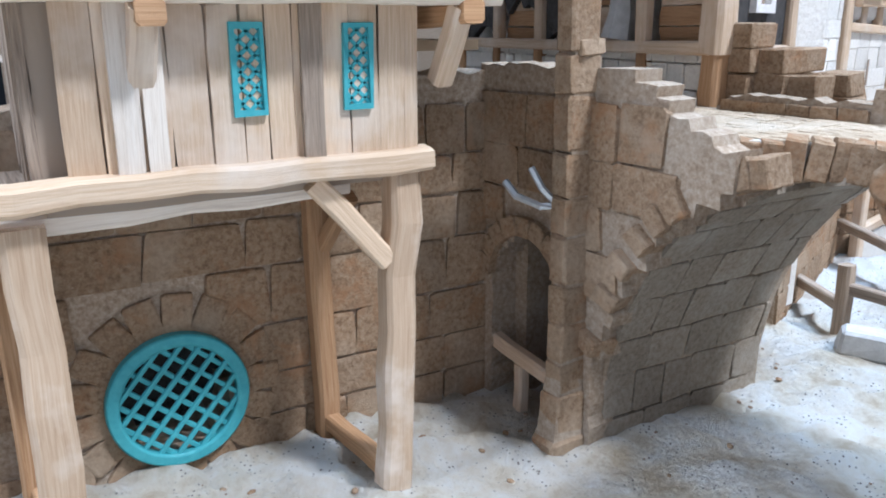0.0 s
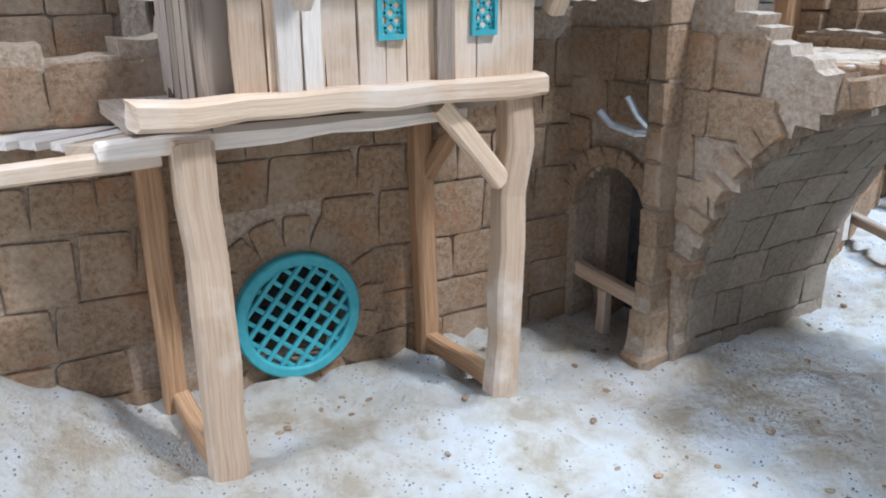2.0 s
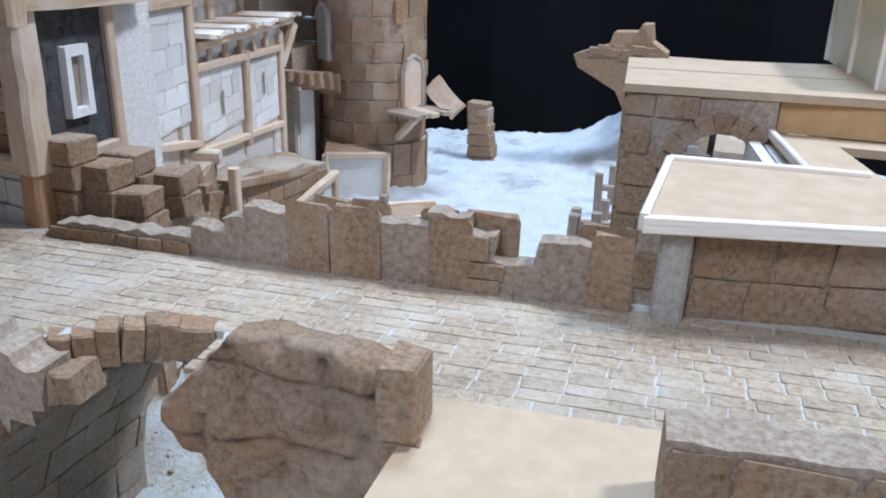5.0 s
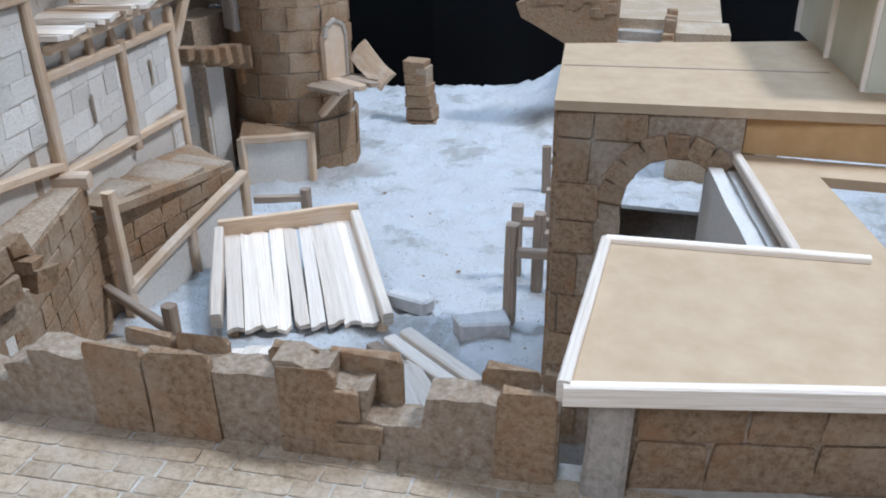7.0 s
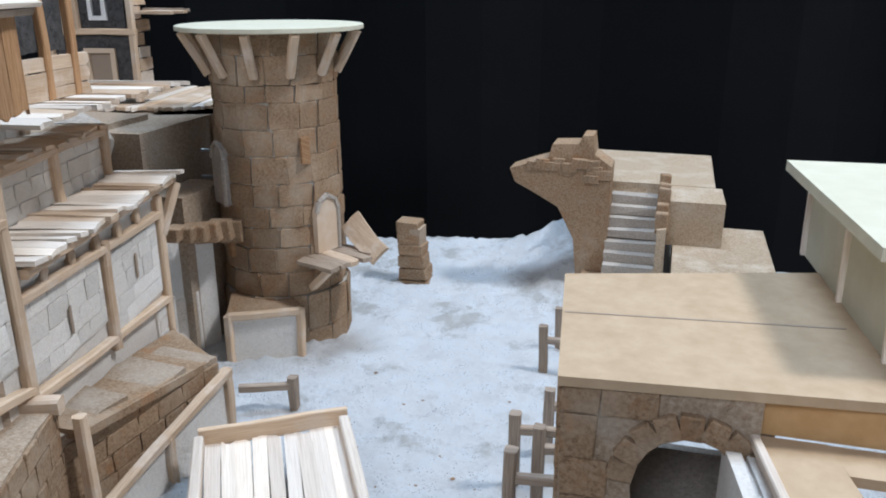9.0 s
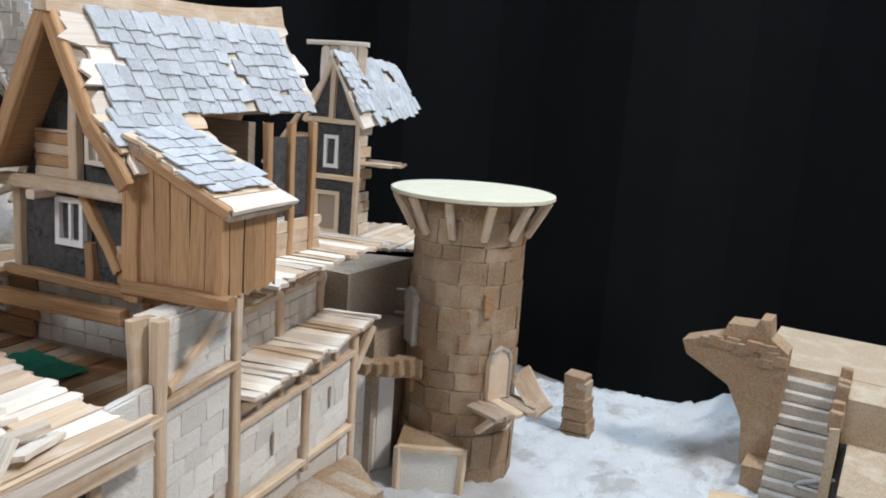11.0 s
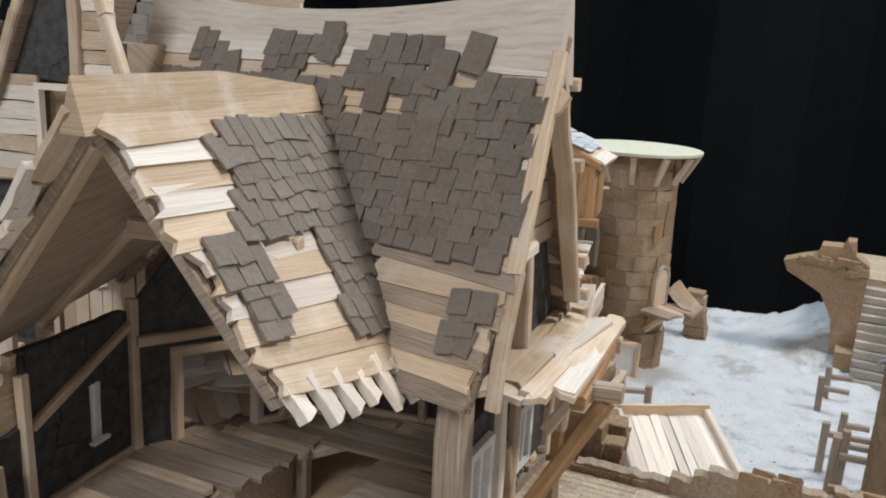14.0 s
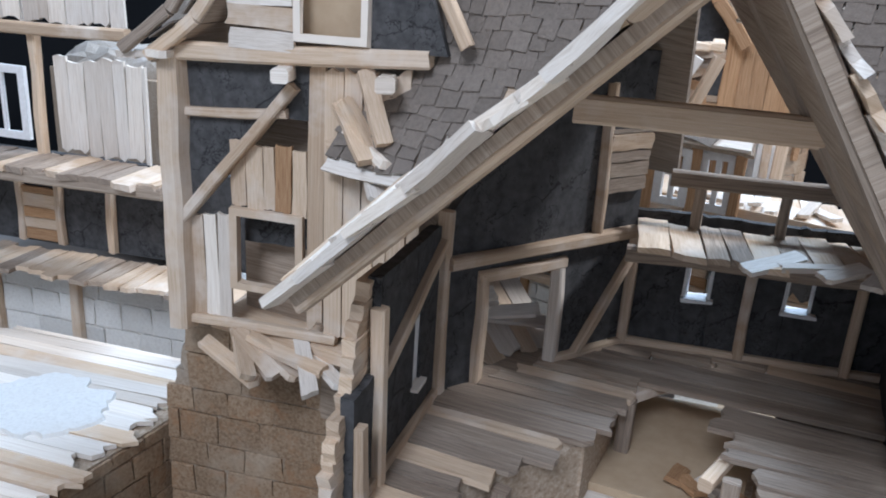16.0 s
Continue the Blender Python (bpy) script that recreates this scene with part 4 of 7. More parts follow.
# clay with torn lower edges
for u0, u1, zb in ((16.5, 19.4, 20.6), (12.7, 15.9, 21.2), (8.9, 12.1, 18.6), (4.7, 8.3, 20), (0.6, 4.1, 18.6)):
    n = 7
    low = [(u0 + (u1 - u0) * k / n, zb + R(-0.5, 0.5)) for k in range(n + 1)]
    poly_panel(h1, f1, low + [(u1, 23.3), (u0, 23.3)], 0.35, CLAY)
    if zb > 19:
        siding(h1, f1, u0, u1, 18.5, 22.5, 0.62, [WOOD, WOOD_WARM], -0.45, 0.14, skip=(lambda t: (0.0, 0.35)) if u0 == 12.7 else None)
panel(h1, x1, 0.5, 4.2, 18.4, 23.3, 0.4, CLAY)
stud(h1, x1, 4.35, 17.9, 4.3, 23.4, 0.5, 0.45, 0.05)
stud(h1, x1, 0.4, 18.3, 4.4, 18.2, 0.4, 0.4, 0.08)
frame_window(h1, x1, 1.75, 2.95, 19.5, 21.75, WHITE, 0.3, 0.12, False)
panel(h1, x1, 2.0, 2.7, 19.7, 21.5, 0.1, WOOD_GREY, "window_void", 0.03)
slab_box("core", h1, -35, -16.2, 28.4, 31.5, 8, 23.2, STONE_PALE)
curtain = thing_w("pale_cloth", -20.9, 25.8, 18.5, "pale grey cloth hanging in the open wall", "cloth")
tube("cloth", curtain, [(-21.0, 25.6, 18.6), (-20.9, 25.7, 19.6), (-21.0, 25.7, 20.8)], [0.7, 0.55, 0.4], BLOCKGREY)
# terrace on top
terr1 = thing_w("roof_terrace", -20, 27, 23.3, "plank roof terrace with a broken wooden parapet", "terrace")
planks_on(terr1, (-15.0, 25.0, 23.5), (-34.5, 27.8, 23.5), 0.85, 0.2, [WOOD_PALE, WOOD], length=(-0.7, 5.6, 0), out=(0, 0, 1), vary=0.05)
t1 = line(*polar(-34.7, 26.8, -8, 20))
siding(terr1, t1, 4, 19.9, 23.1, 24.5, 0.7, [WOOD, WOOD_PALE], 0.25, 0.2)
stud(terr1, t1, 0, 23.1, 20, 23.1, 0.5, 0.5, 0.3, WOOD, "fascia", 5)
t2 = line(*polar(-14.9, 24.1, 98, 7))
siding(terr1, t2, 0, 6.8, 22.9, 24.3, 0.7, [WOOD_PALE, WOOD], 0.1, 0.2)
timber("corner_post", terr1, t2(0, 22.6, 0.1), t2(0, 24.9, 0.1), 0.7, 0.7, WOOD)
timber("leaning_board", terr1, t2(0.2, 23.7, 0.3), t2(1.6, 25.6, 0.2), 0.7, 0.2, WOOD_PALE)
for k in range(9):
    piece("loose_board", rng.choice(PLANKS[WOOD_PALE]), terr1, place(-17 - k * 0.75, 27 + R(-0.6, 0.9), 23.9 + R(0, 0.25), R(1.8, 3.2), 0.55, 0.18, R(-12, 12), R(-9, 9), R(60, 130)))
for x in (-21.6, -23.5):
    fw = thing_w("loose_window_frame", x, 24.3, 24.2, "white cast window frame leaning on the terrace", "window frame", "loose frames")
    frame_window(fw, line((x - 0.9, 24.5), (x + 0.9, 24.2)), 0.1, 1.7, 24.1, 26.8, WHITE, 0.36, 0.0)

# ---- white terrace row ----
row = thing_w("white_house", -22, 43, 13, "terraced house of white stone panels between balsa timbers", "house")
s0 = polar(-19.2, 31.4, 104, 25)
wr = line(*s0)          # u = 0 at the near end; outer side towards the yard


def wp(u, z, off=0.0):
    return wr(u, z, off)


slab = bmesh.new()
grid_wall(slab, s0[0], s0[1], 1.0, 7, 20.2)
part("wall_core", slab, STONE_PALE, row)
slab = bmesh.new()
grid_wall(slab, Vector(s0[0]).lerp(Vector(s0[1]), 0.14), Vector(s0[0]).lerp(Vector(s0[1]), 0.37), 1.0, 20.2, 25.8)
part("wall_core", slab, STONE_PALE, row)
for u0, u1, z0, z1 in ((0.2, 3.2, 17.6, 21.5), (3.9, 8.9, 16.4, 22.0), (3.9, 8.9, 22.5, 25.6), (9.5, 16.6, 15.0, 18.8), (17.2, 23.6, 13.9, 18.2), (9.5, 23.6, 19.3, 20.1), (22.3, 23.9, 10.6, 13.4), (0.2, 3.2, 21.9, 23.2)):
    panel(row, wr, u0, u1, z0, z1, 0.3, STONE_PALE, "panel", 0.14)
    a, b = Vector(wr(u0 + 0.1, 0, 0.14)).to_2d(), Vector(wr(u1 - 0.1, 0, 0.14)).to_2d()
    stones_on(row, a, b, z0 + 0.08, z1 - 0.08, None, 0.9, 1.7, 0.03, STONE_PALE, joint=0.03, tilt=1.2)
for u in (13.0, 20.2):
    panel(row, wr, u - 0.09, u + 0.09, 16.0, 17.3, 0.05, WOOD_GREY, "arrow_slit", 0.33)
for u, z0, z1 in ((0.0, 16.3, 23), (3.5, 15, 25.8), (9.2, 14.4, 25.6), (16.9, 13.4, 19), (23.9, 9.5, 19.5)):
    stud(row, wr, u, z0, u, z1, 0.6, 0.5, 0.2)
for u0, z0, u1, z1 in ((3.5, 22.2, 9.2, 22.2), (9.2, 19.0, 24, 18.4), (3.5, 16.2, 9.2, 15.2), (9.2, 14.7, 24, 13.3), (4, 22.8, 8.9, 25.4), (0, 21.7, 3.5, 21.7), (0, 17.4, 3.5, 17.0)):
    stud(row, wr, u0, z0, u1, z1, 0.5, 0.42, 0.22)
for u in (11.5, 13.8, 16.2, 18.6, 21):
    stud(row, wr, u, 18.8, u, 20.2, 0.4, 0.4, 0.2)
timber("corner_post", row, wr(3.35, 20.2, -0.5), wr(3.35, 25.8, -0.5), 0.4, 1.2, WOOD)
# balcony of loose boards
balc = thing_w("board_balcony", -23, 47, 20.2, "balcony of loose pale boards along the white house", "balcony")
planks_on(balc, wr(9.2, 20.4, -2.4), wr(25.6, 20.4, -2.4), 0.95, 0.2, [WOOD_PALE, WOOD_PALE, WOOD], length=Vector(wr(0, 0, 3.7)) - Vector(wr(0, 0, 0)), out=(0, 0, 1), vary=0.05, jit=0.14)
timber("edge_beam", balc, wr(9.4, 20.1, 0.7), wr(25.4, 20.1, 0.7), 0.4, 0.4, WOOD, n=6)
timber("strut", balc, wr(23.9, 17.2, 0.3), wr(25.3, 19.9, 0.9), 0.5, 0.5, WOOD)
# stepped storeys behind
for off, ua, ub, z0, z1 in ((-2.6, 11, 24, 20.5, 23.2), (-5.2, 10, 21, 23.4, 26.2)):
    a, b = Vector(wr(ua, 0, off)).to_2d(), Vector(wr(ub, 0, off)).to_2d()
    bm = bmesh.new()
    grid_wall(bm, a, b, 3.0, z0 - 1, z1)
    part("upper_wall", bm, STONE_PALE, row)
    stones_on(row, a, b, z0, z1 - 0.1, None, 0.9, 1.8, 0.06, STONE_PALE, tilt=0.6)
    for u in (ua, (ua + ub) / 2 + 1, ub):
        stud(row, wr, u, z0, u, z1, 0.5, 0.5, off + 0.2)
    stud(row, wr, ua, z1 - 0.1, ub, z1 - 0.1, 0.45, 0.4, off + 0.25)
    planks_on(row, wr(ua - 0.3, z1 + 0.05, off - 3.2), wr(ub + 0.4, z1 + 0.05, off - 3.2), 0.95, 0.2, [WOOD_PALE, WOOD], length=Vector(wr(0, 0, 3.7)) - Vector(wr(0, 0, 0)), out=(0, 0, 1), vary=0.05, jit=0.1)
for k in range(3):
    br = thing_w("barrel", wr(9.9 + k * 0.2, 0, -1.2)[0], wr(9.9, 0, -1.2 + 0.7 * k)[1], 20.6, "small round clay barrel in a dark recess", "barrel", "barrels")
    tube("body", br, [wr(9.9, 20.6 + k * 0.75, -1.6), wr(10.3, 20.6 + k * 0.75, -1.4)], 0.38, STONE_GREY, seg=10)

# ---- low brown terrace before the white house ----
low = thing_w("low_terrace", -20, 42, 7, "low brown stone terrace with a white lower panel wall", "terrace")
A = [(-15.6, 29.5), (-20.4, 40.6)]
for (a, b), top in (((A[0], A[1]), lambda u: 14.4), ((A[1], (-19.4, 50.9)), lambda u: 13.25 - 0.13 * u), (((-19.4, 50.9), (-23.6, 54)), lambda u: 11.5)):
    L = (Vector(b) - Vector(a)).length
    bm = bmesh.new()
    mk = lambda u, z, top=top: z < top(u)
    grid_wall(bm, a, b, 3.5, 5.5, 15, mk, 0.5, 0.1)
    part("core", bm, MORTAR, low)
    stones_on(low, a, b, 6.6, 15, mk, 1.0, 1.6, 0.08)
lp = line((-20.1, 41.0), (-19.2, 50.6))
poly_panel(low, lp, [(0.2, 6.6), (9.3, 6.2), (9.3, 11.2), (4.6, 9.9), (0.2, 8.9)], 0.5, STONE_PALE, "white_panel", 0.6)
stud(low, lp, 0, 9.1, 9.6, 11.5, 0.5, 0.5, 0.65, WOOD, "top_beam", 5)
for u, z in ((0.0, 14.0), (4.7, 10.2), (9.5, 11.6)):
    stud(low, lp, u, 6.8, u, z, 0.55, 0.5, 0.6)
timber("top_beam", low, (-23.5, 39.2, 14.6), (-20.0, 40.6, 14.6), 0.7, 0.7, WOOD)
sheet("terrace_top", low, [(-19.6, 41, 13.2), (-19.5, 50.8, 11.9), (-24.5, 54.5, 11.41), (-22.6, 41, 13.2)], 0.4, STONE)
dbr = thing_w("stone_rubble", -15, 29, 16.3, "heap of broken brown stones at the bridge end", "rubble", kind="stuff")
bm = bmesh.new()
for k in range(26):
    s = R(0.5, 1.0)
    block(bm, -s * 0.8, s * 0.8, -s * 0.5, s * 0.5, -s * 0.4, s * 0.4, 0.08, pose(-16.3 + R(0, 2.6), 28.4 + R(-1.2, 2.4), 15.9 + R(-0.2, 0.9), R(-20, 20), R(-20, 20), R(0, 180)))
part("stones", bm, STONE, dbr)
pr = thing_w("broken_corner_wall", -14, 27, 16.2, "stepped broken corner of brown stone", "wall")
for x, y, h in ((-14.9, 25.6, 2.4), (-13.9, 26.0, 2.0), (-13.0, 26.3, 1.2), (-14.3, 27.6, 1.8), (-13.4, 28.6, 1.0)):
    z = 16.0
    while z < 16.2 + h:
        piece("stone", rng.choice(STONES[STONE]), pr, place(x + R(-0.1, 0.1), y + R(-0.1, 0.1), z + 0.4, 1.15, 1.2, 0.8, R(-3, 3), R(-3, 3), 8 + R(-8, 8)))
        z += 0.8
slab_box("bed", pr, -16.6, -13.2, 25.0, 29.8, 15.0, 16.0, MORTAR)
slab_box("bed", pr, -19.5, -15.8, 25.4, 29.8, 6.5, 15.0, MORTAR)

# ---- yard: broken roofs, fences, blocks ----
pal = thing_w("fallen_roof", -13, 44, 8, "fallen roof of pale split boards leaning in the yard", "roof")
a, b, c, d = Vector((-17.4, 46.2, 9.7)), Vector((-11.9, 49.6, 9.9)), Vector((-8.0, 43.0, 8.0)), Vector((-14.3, 40.6, 8.0))
for k in range(9):
    t = (k + 0.5) / 9
    p, q = a.lerp(b, t), d.lerp(c, t)
    x = (q - p)
    w = (d - c).length / 9 * R(0.85, 1.05)
    piece("board", rng.choice(PLANKS[WOOD_PALE]), pal, Matrix.Translation((p + q) / 2) @ x.to_track_quat("X", "Z").to_matrix().to_4x4() @ pose(0, 0, 0, R(-4, 4), R(-1, 1), R(-1, 1)) @ Matrix.Diagonal((x.length * R(0.96, 1.06), w, 0.25, 1)))
timber("top_board", pal, a + Vector((-0.3, 0, 0.4)), b + Vector((0.4, 0.1, 0.5)), 0.3, 0.95, WOOD, n=4)
timber("side_board", pal, a + Vector((-0.2, -0.2, 0.3)), d + Vector((-0.5, 0, 0.4)), 0.5, 0.9, WOOD_PALE, n=4)
timber("side_board", pal, b + Vector((0.3, -0.2, 0.3)), c + Vector((0.5, 0, 0.3)), 0.5, 0.8, WOOD_PALE, n=4)
for p in (d, c, a, b):
    timber("leg", pal, (p.x, p.y + 0.6, 6.6), (p.x, p.y + 0.6, p.z - 0.1), 0.5, 0.5, WOOD)
pal2 = thing_w("fallen_boards", -7, 36, 7.3, "fan of fallen pale boards behind the bridge parapet", "boards")
for k in range(12):
    t = k / 11
    piece("board", rng.choice(PLANKS[WOOD_PALE]), pal2, place(-12.4 + 8.6 * t, 36.3 + 0.9 * t, 8.5 + 0.5 * t, 6.0, 0.8, 0.2, R(-5, 5), R(4, 10), 98 + 26 * t + R(-3, 3)))
for k in range(3):
    timber("beam", pal2, (-7.4 + k * 0.6, 40.9 + k * 0.4, 8.2 + 0.2 * k), (-2.0 + k * 0.7, 36.4 + k * 0.5, 8.9), 0.6, 0.4, WOOD_PALE if k else WOOD_GREY)


def fence(name_pts, rails, label="balsa post-and-rail fence stub in the yard"):
    x, y = name_pts[0][0], name_pts[0][1]
    f = thing_w("fence", x, y, 6.5, label, "fence", "yard fences")
    for px, py, top in name_pts:
        timber("post", f, (px, py, ground_z(px, py) - 0.6), (px + R(-0.1, 0.1), py, top), 0.55, 0.55, WOOD_GREY, n=3)
    for p, q in rails:
        timber("rail", f, p, q, 0.4, 0.45, WOOD_GREY, n=3)


fence([(-2.6, 46.0, 12.3), (-1.9, 49.6, 11.4)], [((-2.6, 46, 10.9), (0.6, 46.4, 10.9)), ((-1.9, 49.6, 10.2), (0.4, 50, 10.2))])
fence([(-3.3, 51.0, 11.1), (-2.2, 54.4, 10.8)], [((-3.3, 51, 10.2), (-0.2, 51.4, 10.2)), ((-2.2, 54.4, 9.8), (-0.3, 54.6, 9.8))])
fence([(-4.1, 65.0, 9.6), (-3.6, 69, 9.3)], [((-4.1, 65, 8.6), (-1.8, 65.3, 8.5)), ((-3.6, 69, 8.4), (-1.6, 69.3, 8.4))])
fence([(-15.4, 38.3, 10.4)], [((-15.4, 38.3, 9.2), (-20.0, 40.2, 9.5))])
fence([(-17.3, 55.3, 8.9)], [((-17.3, 55.3, 8.3), (-20.1, 53.8, 8.5))])
fence([(-13.9, 31.3, 10.3), (-17.8, 33.5, 9.1)], [((-17.8, 33.3, 8.6), (-13.9, 31.3, 8.6)), ((-13.9, 31.3, 9.4), (-10.7, 32.1, 9.1))])
for x, y, rz, s in ((-11.9, 30.2, 35, 0.8), (-7.3, 45.3, -8, 0.72), (-3.35, 43.9, 30, 0.8)):
    bk = thing("plaster_block", x, y, ground_z(x, y) + 0.15, rz, "grey broken plaster block lying in the yard", "block", "plaster blocks", ry=-8 if s > 1 else 4)
    bm = bmesh.new()
    block(bm, -1.5 * s, 1.5 * s, -0.7 * s, 0.7 * s, 0, 1.15 * s, 0.12)
    bmesh.ops.bevel(bm, geom=list(bm.edges), offset=0.12, segments=1, affect="EDGES")
    part("body", bm, BLOCKGREY, bk)
bm = bmesh.new()
rr = random.Random(3)
for k in range(560):
    x, y = rr.uniform(-16, -1), rr.uniform(34, 62)
    if k > 120:
        x, y = rr.uniform(-19, -3), rr.uniform(2, 30)
    s = rr.choice([0.03, 0.04, 0.05, 0.07, 0.1])
    bmesh.ops.create_icosphere(bm, subdivisions=1, radius=s, matrix=pose(x, y, ground_z(x, y) + 0.08, 0, 0, k) @ Matrix.Diagonal((1.5, 1, 0.7, 1)))
grit = part("ground_grit", bm, STONE)
tagged(grit, "small brown grit and pebbles scattered on the ground", "grit", kind="stuff")
crack = thing_w("ground_strip", -9, 39.6, 7.2, "thin board edge half sunk in the ground", "strip")
timber("strip", crack, (-17, 40.5, 7.35), (0, 40.0, 7.4), 0.25, 0.3, WOOD_GREY, n=6)

# ---- shingled gable house ----
h2 = thing_w("gable_house", -27, 42, 25.5, "tall half-timbered gable house with a pale shingle roof and a lean-to", "house")
g2 = line(*polar(-31.3, 36.6, 7, 8.3))
panel(h2, g2, 0.2, 4.4, 25.8, 30.0, 0.4, CLAY)
panel(h2, g2, 4.6, 8.0, 25.8, 30.0, 0.4, CLAY)
poly_panel(h2, g2, [(0.2, 30.0), (8.0, 30.0), (4.4, 37.5), (3.6, 37.5)], 0.4, CLAY, off=-0.1)
frame_window(h2, g2, 2.4, 4.1, 27.2, 29.4, WHITE, 0.25, 0.1)
frame_window(h2, g2, 4.3, 5.6, 31.0, 33.2, WOOD_PALE, 0.2, 0.1)
panel(h2, g2, 4.4, 5.5, 31.1, 33.1, 0.1, STONE_GREY, "pane", 0.0)
siding(h2, g2, 1.2, 3.4, 30.2, 32.4, 0.6, [WOOD_WARM, WOOD], 0.02, 0.14)
siding(h2, g2, 6.0, 7.4, 25.9, 27.6, 0.6, [WOOD_WARM, WOOD], 0.05, 0.14)
for u0, z0, u1, z1 in ((0.1, 25.6, 0.1, 30.2), (8.1, 25.6, 8.1, 31.5), (3.7, 30, 3.7, 37), (4.5, 25.6, 4.5, 27.5), (4.2, 29.6, 6.2, 26.4)):
    stud(h2, g2, u0, z0, u1, z1, 0.5, 0.45, 0.15, WOOD_WARM if u0 > 4 else WOOD)
stud(h2, g2, -3.0, 30.0, 8.2, 30.0, 0.55, 0.6, 0.7, WOOD, "floor_beam", 5)
timber("beam_end", h2, g2(2.5, 29.6, 0.4), g2(2.5, 29.6, 1.6), 0.5, 0.4, WOOD)
stud(h2, g2, -0.6, 25.6, 9, 25.6, 0.5, 0.5, 0.3, WOOD_WARM, "floor_beam", 5)
# roof
RA, RB = Vector((-26.9, 35.3, 38.0)), Vector((-29.0, 51.4, 38.4))
MR0, MR1 = Vector((-24.4, 35.5, 33.3)), Vector((-26.4, 51.7, 33.6))
ER0, ER1 = Vector((-22.6, 35.8, 31.0)), Vector((-24.4, 51.9, 31.2))
cut = 0.36
roof_quad(h2, RA, RB, MR1, MR0, WOOD_GREY, "roof_slope")
roof_planks(h2, RA, RB, MR1, MR0, 0.95, [WOOD_PALE], vary=0.02)
slope_shingles(h2, RA, RB, MR1, MR0, (0.95, 1.0), SHINGLE_PALE, lift=0.3, keep=lambda s, t: 0.06 < s < 0.96 and t > 0.12 and noise.noise(Vector((s * 6, t * 3, 7))) > -0.45 and abs(s - 0.62) > 0.012, jit=6)
roof_quad(h2, MR0, MR0.lerp(MR1, cut), ER0.lerp(ER1, cut), ER0, WOOD_GREY, "roof_slope")
roof_planks(h2, MR0, MR0.lerp(MR1, cut), ER0.lerp(ER1, cut), ER0, 0.95, [WOOD_PALE, WOOD], vary=0.05)
slope_shingles(h2, MR0, MR0.lerp(MR1, cut), ER0.lerp(ER1, cut), ER0, (0.95, 1.0), SHINGLE_PALE, lift=0.3, keep=lambda s, t: t < 0.75 and s < 0.8, jit=7)
LA, LB2 = Vector((-31.2, 35.2, 30.6)), Vector((-33.2, 51.4, 30.8))
roof_quad(h2, RA, RB, LB2, LA, WOOD_WARM, "roof_slope")
bm = bmesh.new()
rv = []
for k in range(11):
    s = k / 10
    p = RA.lerp(RB, s)
    top = p.z + 0.5 + 0.8 * (2 * s - 1) ** 2 * (1 if s < 0.6 else 0.7)
    rv.append([bm.verts.new((p.x + dx, p.y - (0.5 if k == 0 else 0), z)) for dx, z in ((-0.5, p.z - 0.6), (-0.12, top), (0.12, top), (0.55, p.z - 0.7))])
for p, q in zip(rv, rv[1:]):
    for i in range(3):
        f = bm.faces.new((p[i], p[i + 1], q[i + 1], q[i]))
        quad_uv(bm, f, [(p[0].co.y, i), (p[0].co.y, i + 1), (q[0].co.y, i + 1), (q[0].co.y, i)])
bm.faces.new(rv[0])
bm.faces.new(rv[-1][::-1])
part("ridge_board", bm, WOOD, h2)
for a, b in ((RA, MR0), (MR0, ER0), (RA, LA)):
    timber("barge_board", h2, a + Vector((0, -0.2, -0.4)), b + Vector((0, -0.2, -0.4)), 0.4, 0.7, WOOD_WARM, n=3)
# rear part with torn wall
sx = line((-24.0, 37.4), (-25.7, 51.6))
for u0, u1 in ((9.3, 10.8), (11.4, 12.9)):
    panel(h2, sx, u0, u1, 27.8, 32.2, 0.3, CLAY)
for u in (9.0, 11.1, 13.2):
    stud(h2, sx, u, 25.6, u, 33.0, 0.45, 0.4, 0.1, WOOD_WARM)
siding(h2, sx, 8.6, 14.2, 25.6, 27.6, 0.7, [WOOD_WARM, WOOD], 0.0, 0.16)
slab_box("inner_wall", h2, -31.0, -25.6, 45.5, 46.0, 25.5, 33, WOOD_GREY)
slab_box("west_wall", h2, -31.5, -31.1, 37, 51, 25.5, 31, WOOD_WARM)
# lean-to
lt = line(*polar(-23.2, 36.6, 7, 4.6))
poly = [(0.0, 26.3), (4.6, 26.6), (4.6, 30.0), (0.0, 32.0)]
poly_panel(h2, lt, poly, 0.3, WOOD_WARM, "backing", -0.1)
planks_on(h2, lt(0.1, 26.4, 0.0), lt(4.6, 26.6, 0.0), 0.85, 0.16, [WOOD_WARM, WOOD_WARM, WOOD], length=(0, 0, 5.2), out=Vector(lt(0, 0, 1)) - Vector(lt(0, 0, 0)), skip=lambda u: (0.0, 1.02 - u * 0.085), vary=0.005)
stud(h2, lt, -0.1, 25.6, -0.1, 32, 0.9, 0.5, 0.2, WOOD_WARM)
stud(h2, lt, 4.5, 26.2, 4.5, 30, 0.5, 0.45, 0.2, WOOD_WARM)
stud(h2, lt, -0.4, 26.2, 5.2, 26.4, 0.6, 0.6, 0.35, WOOD_WARM)
stud(h2, lt, -0.2, 32.3, 5.0, 29.9, 0.45, 0.5, 0.35, WOOD_WARM)
ls0, ls1 = Vector((-18.7, 37.2, 26.4)), Vector((-19.1, 40.4, 26.5))
planks_on(h2, ls0, ls1, 0.85, 0.16, [WOOD_WARM], length=(0, 0, 3.6), out=(1, 0.13, 0), vary=0.01)
lr0, lr1 = Vector((-23.3, 36.0, 32.5)), Vector((-23.8, 40.6, 32.6))
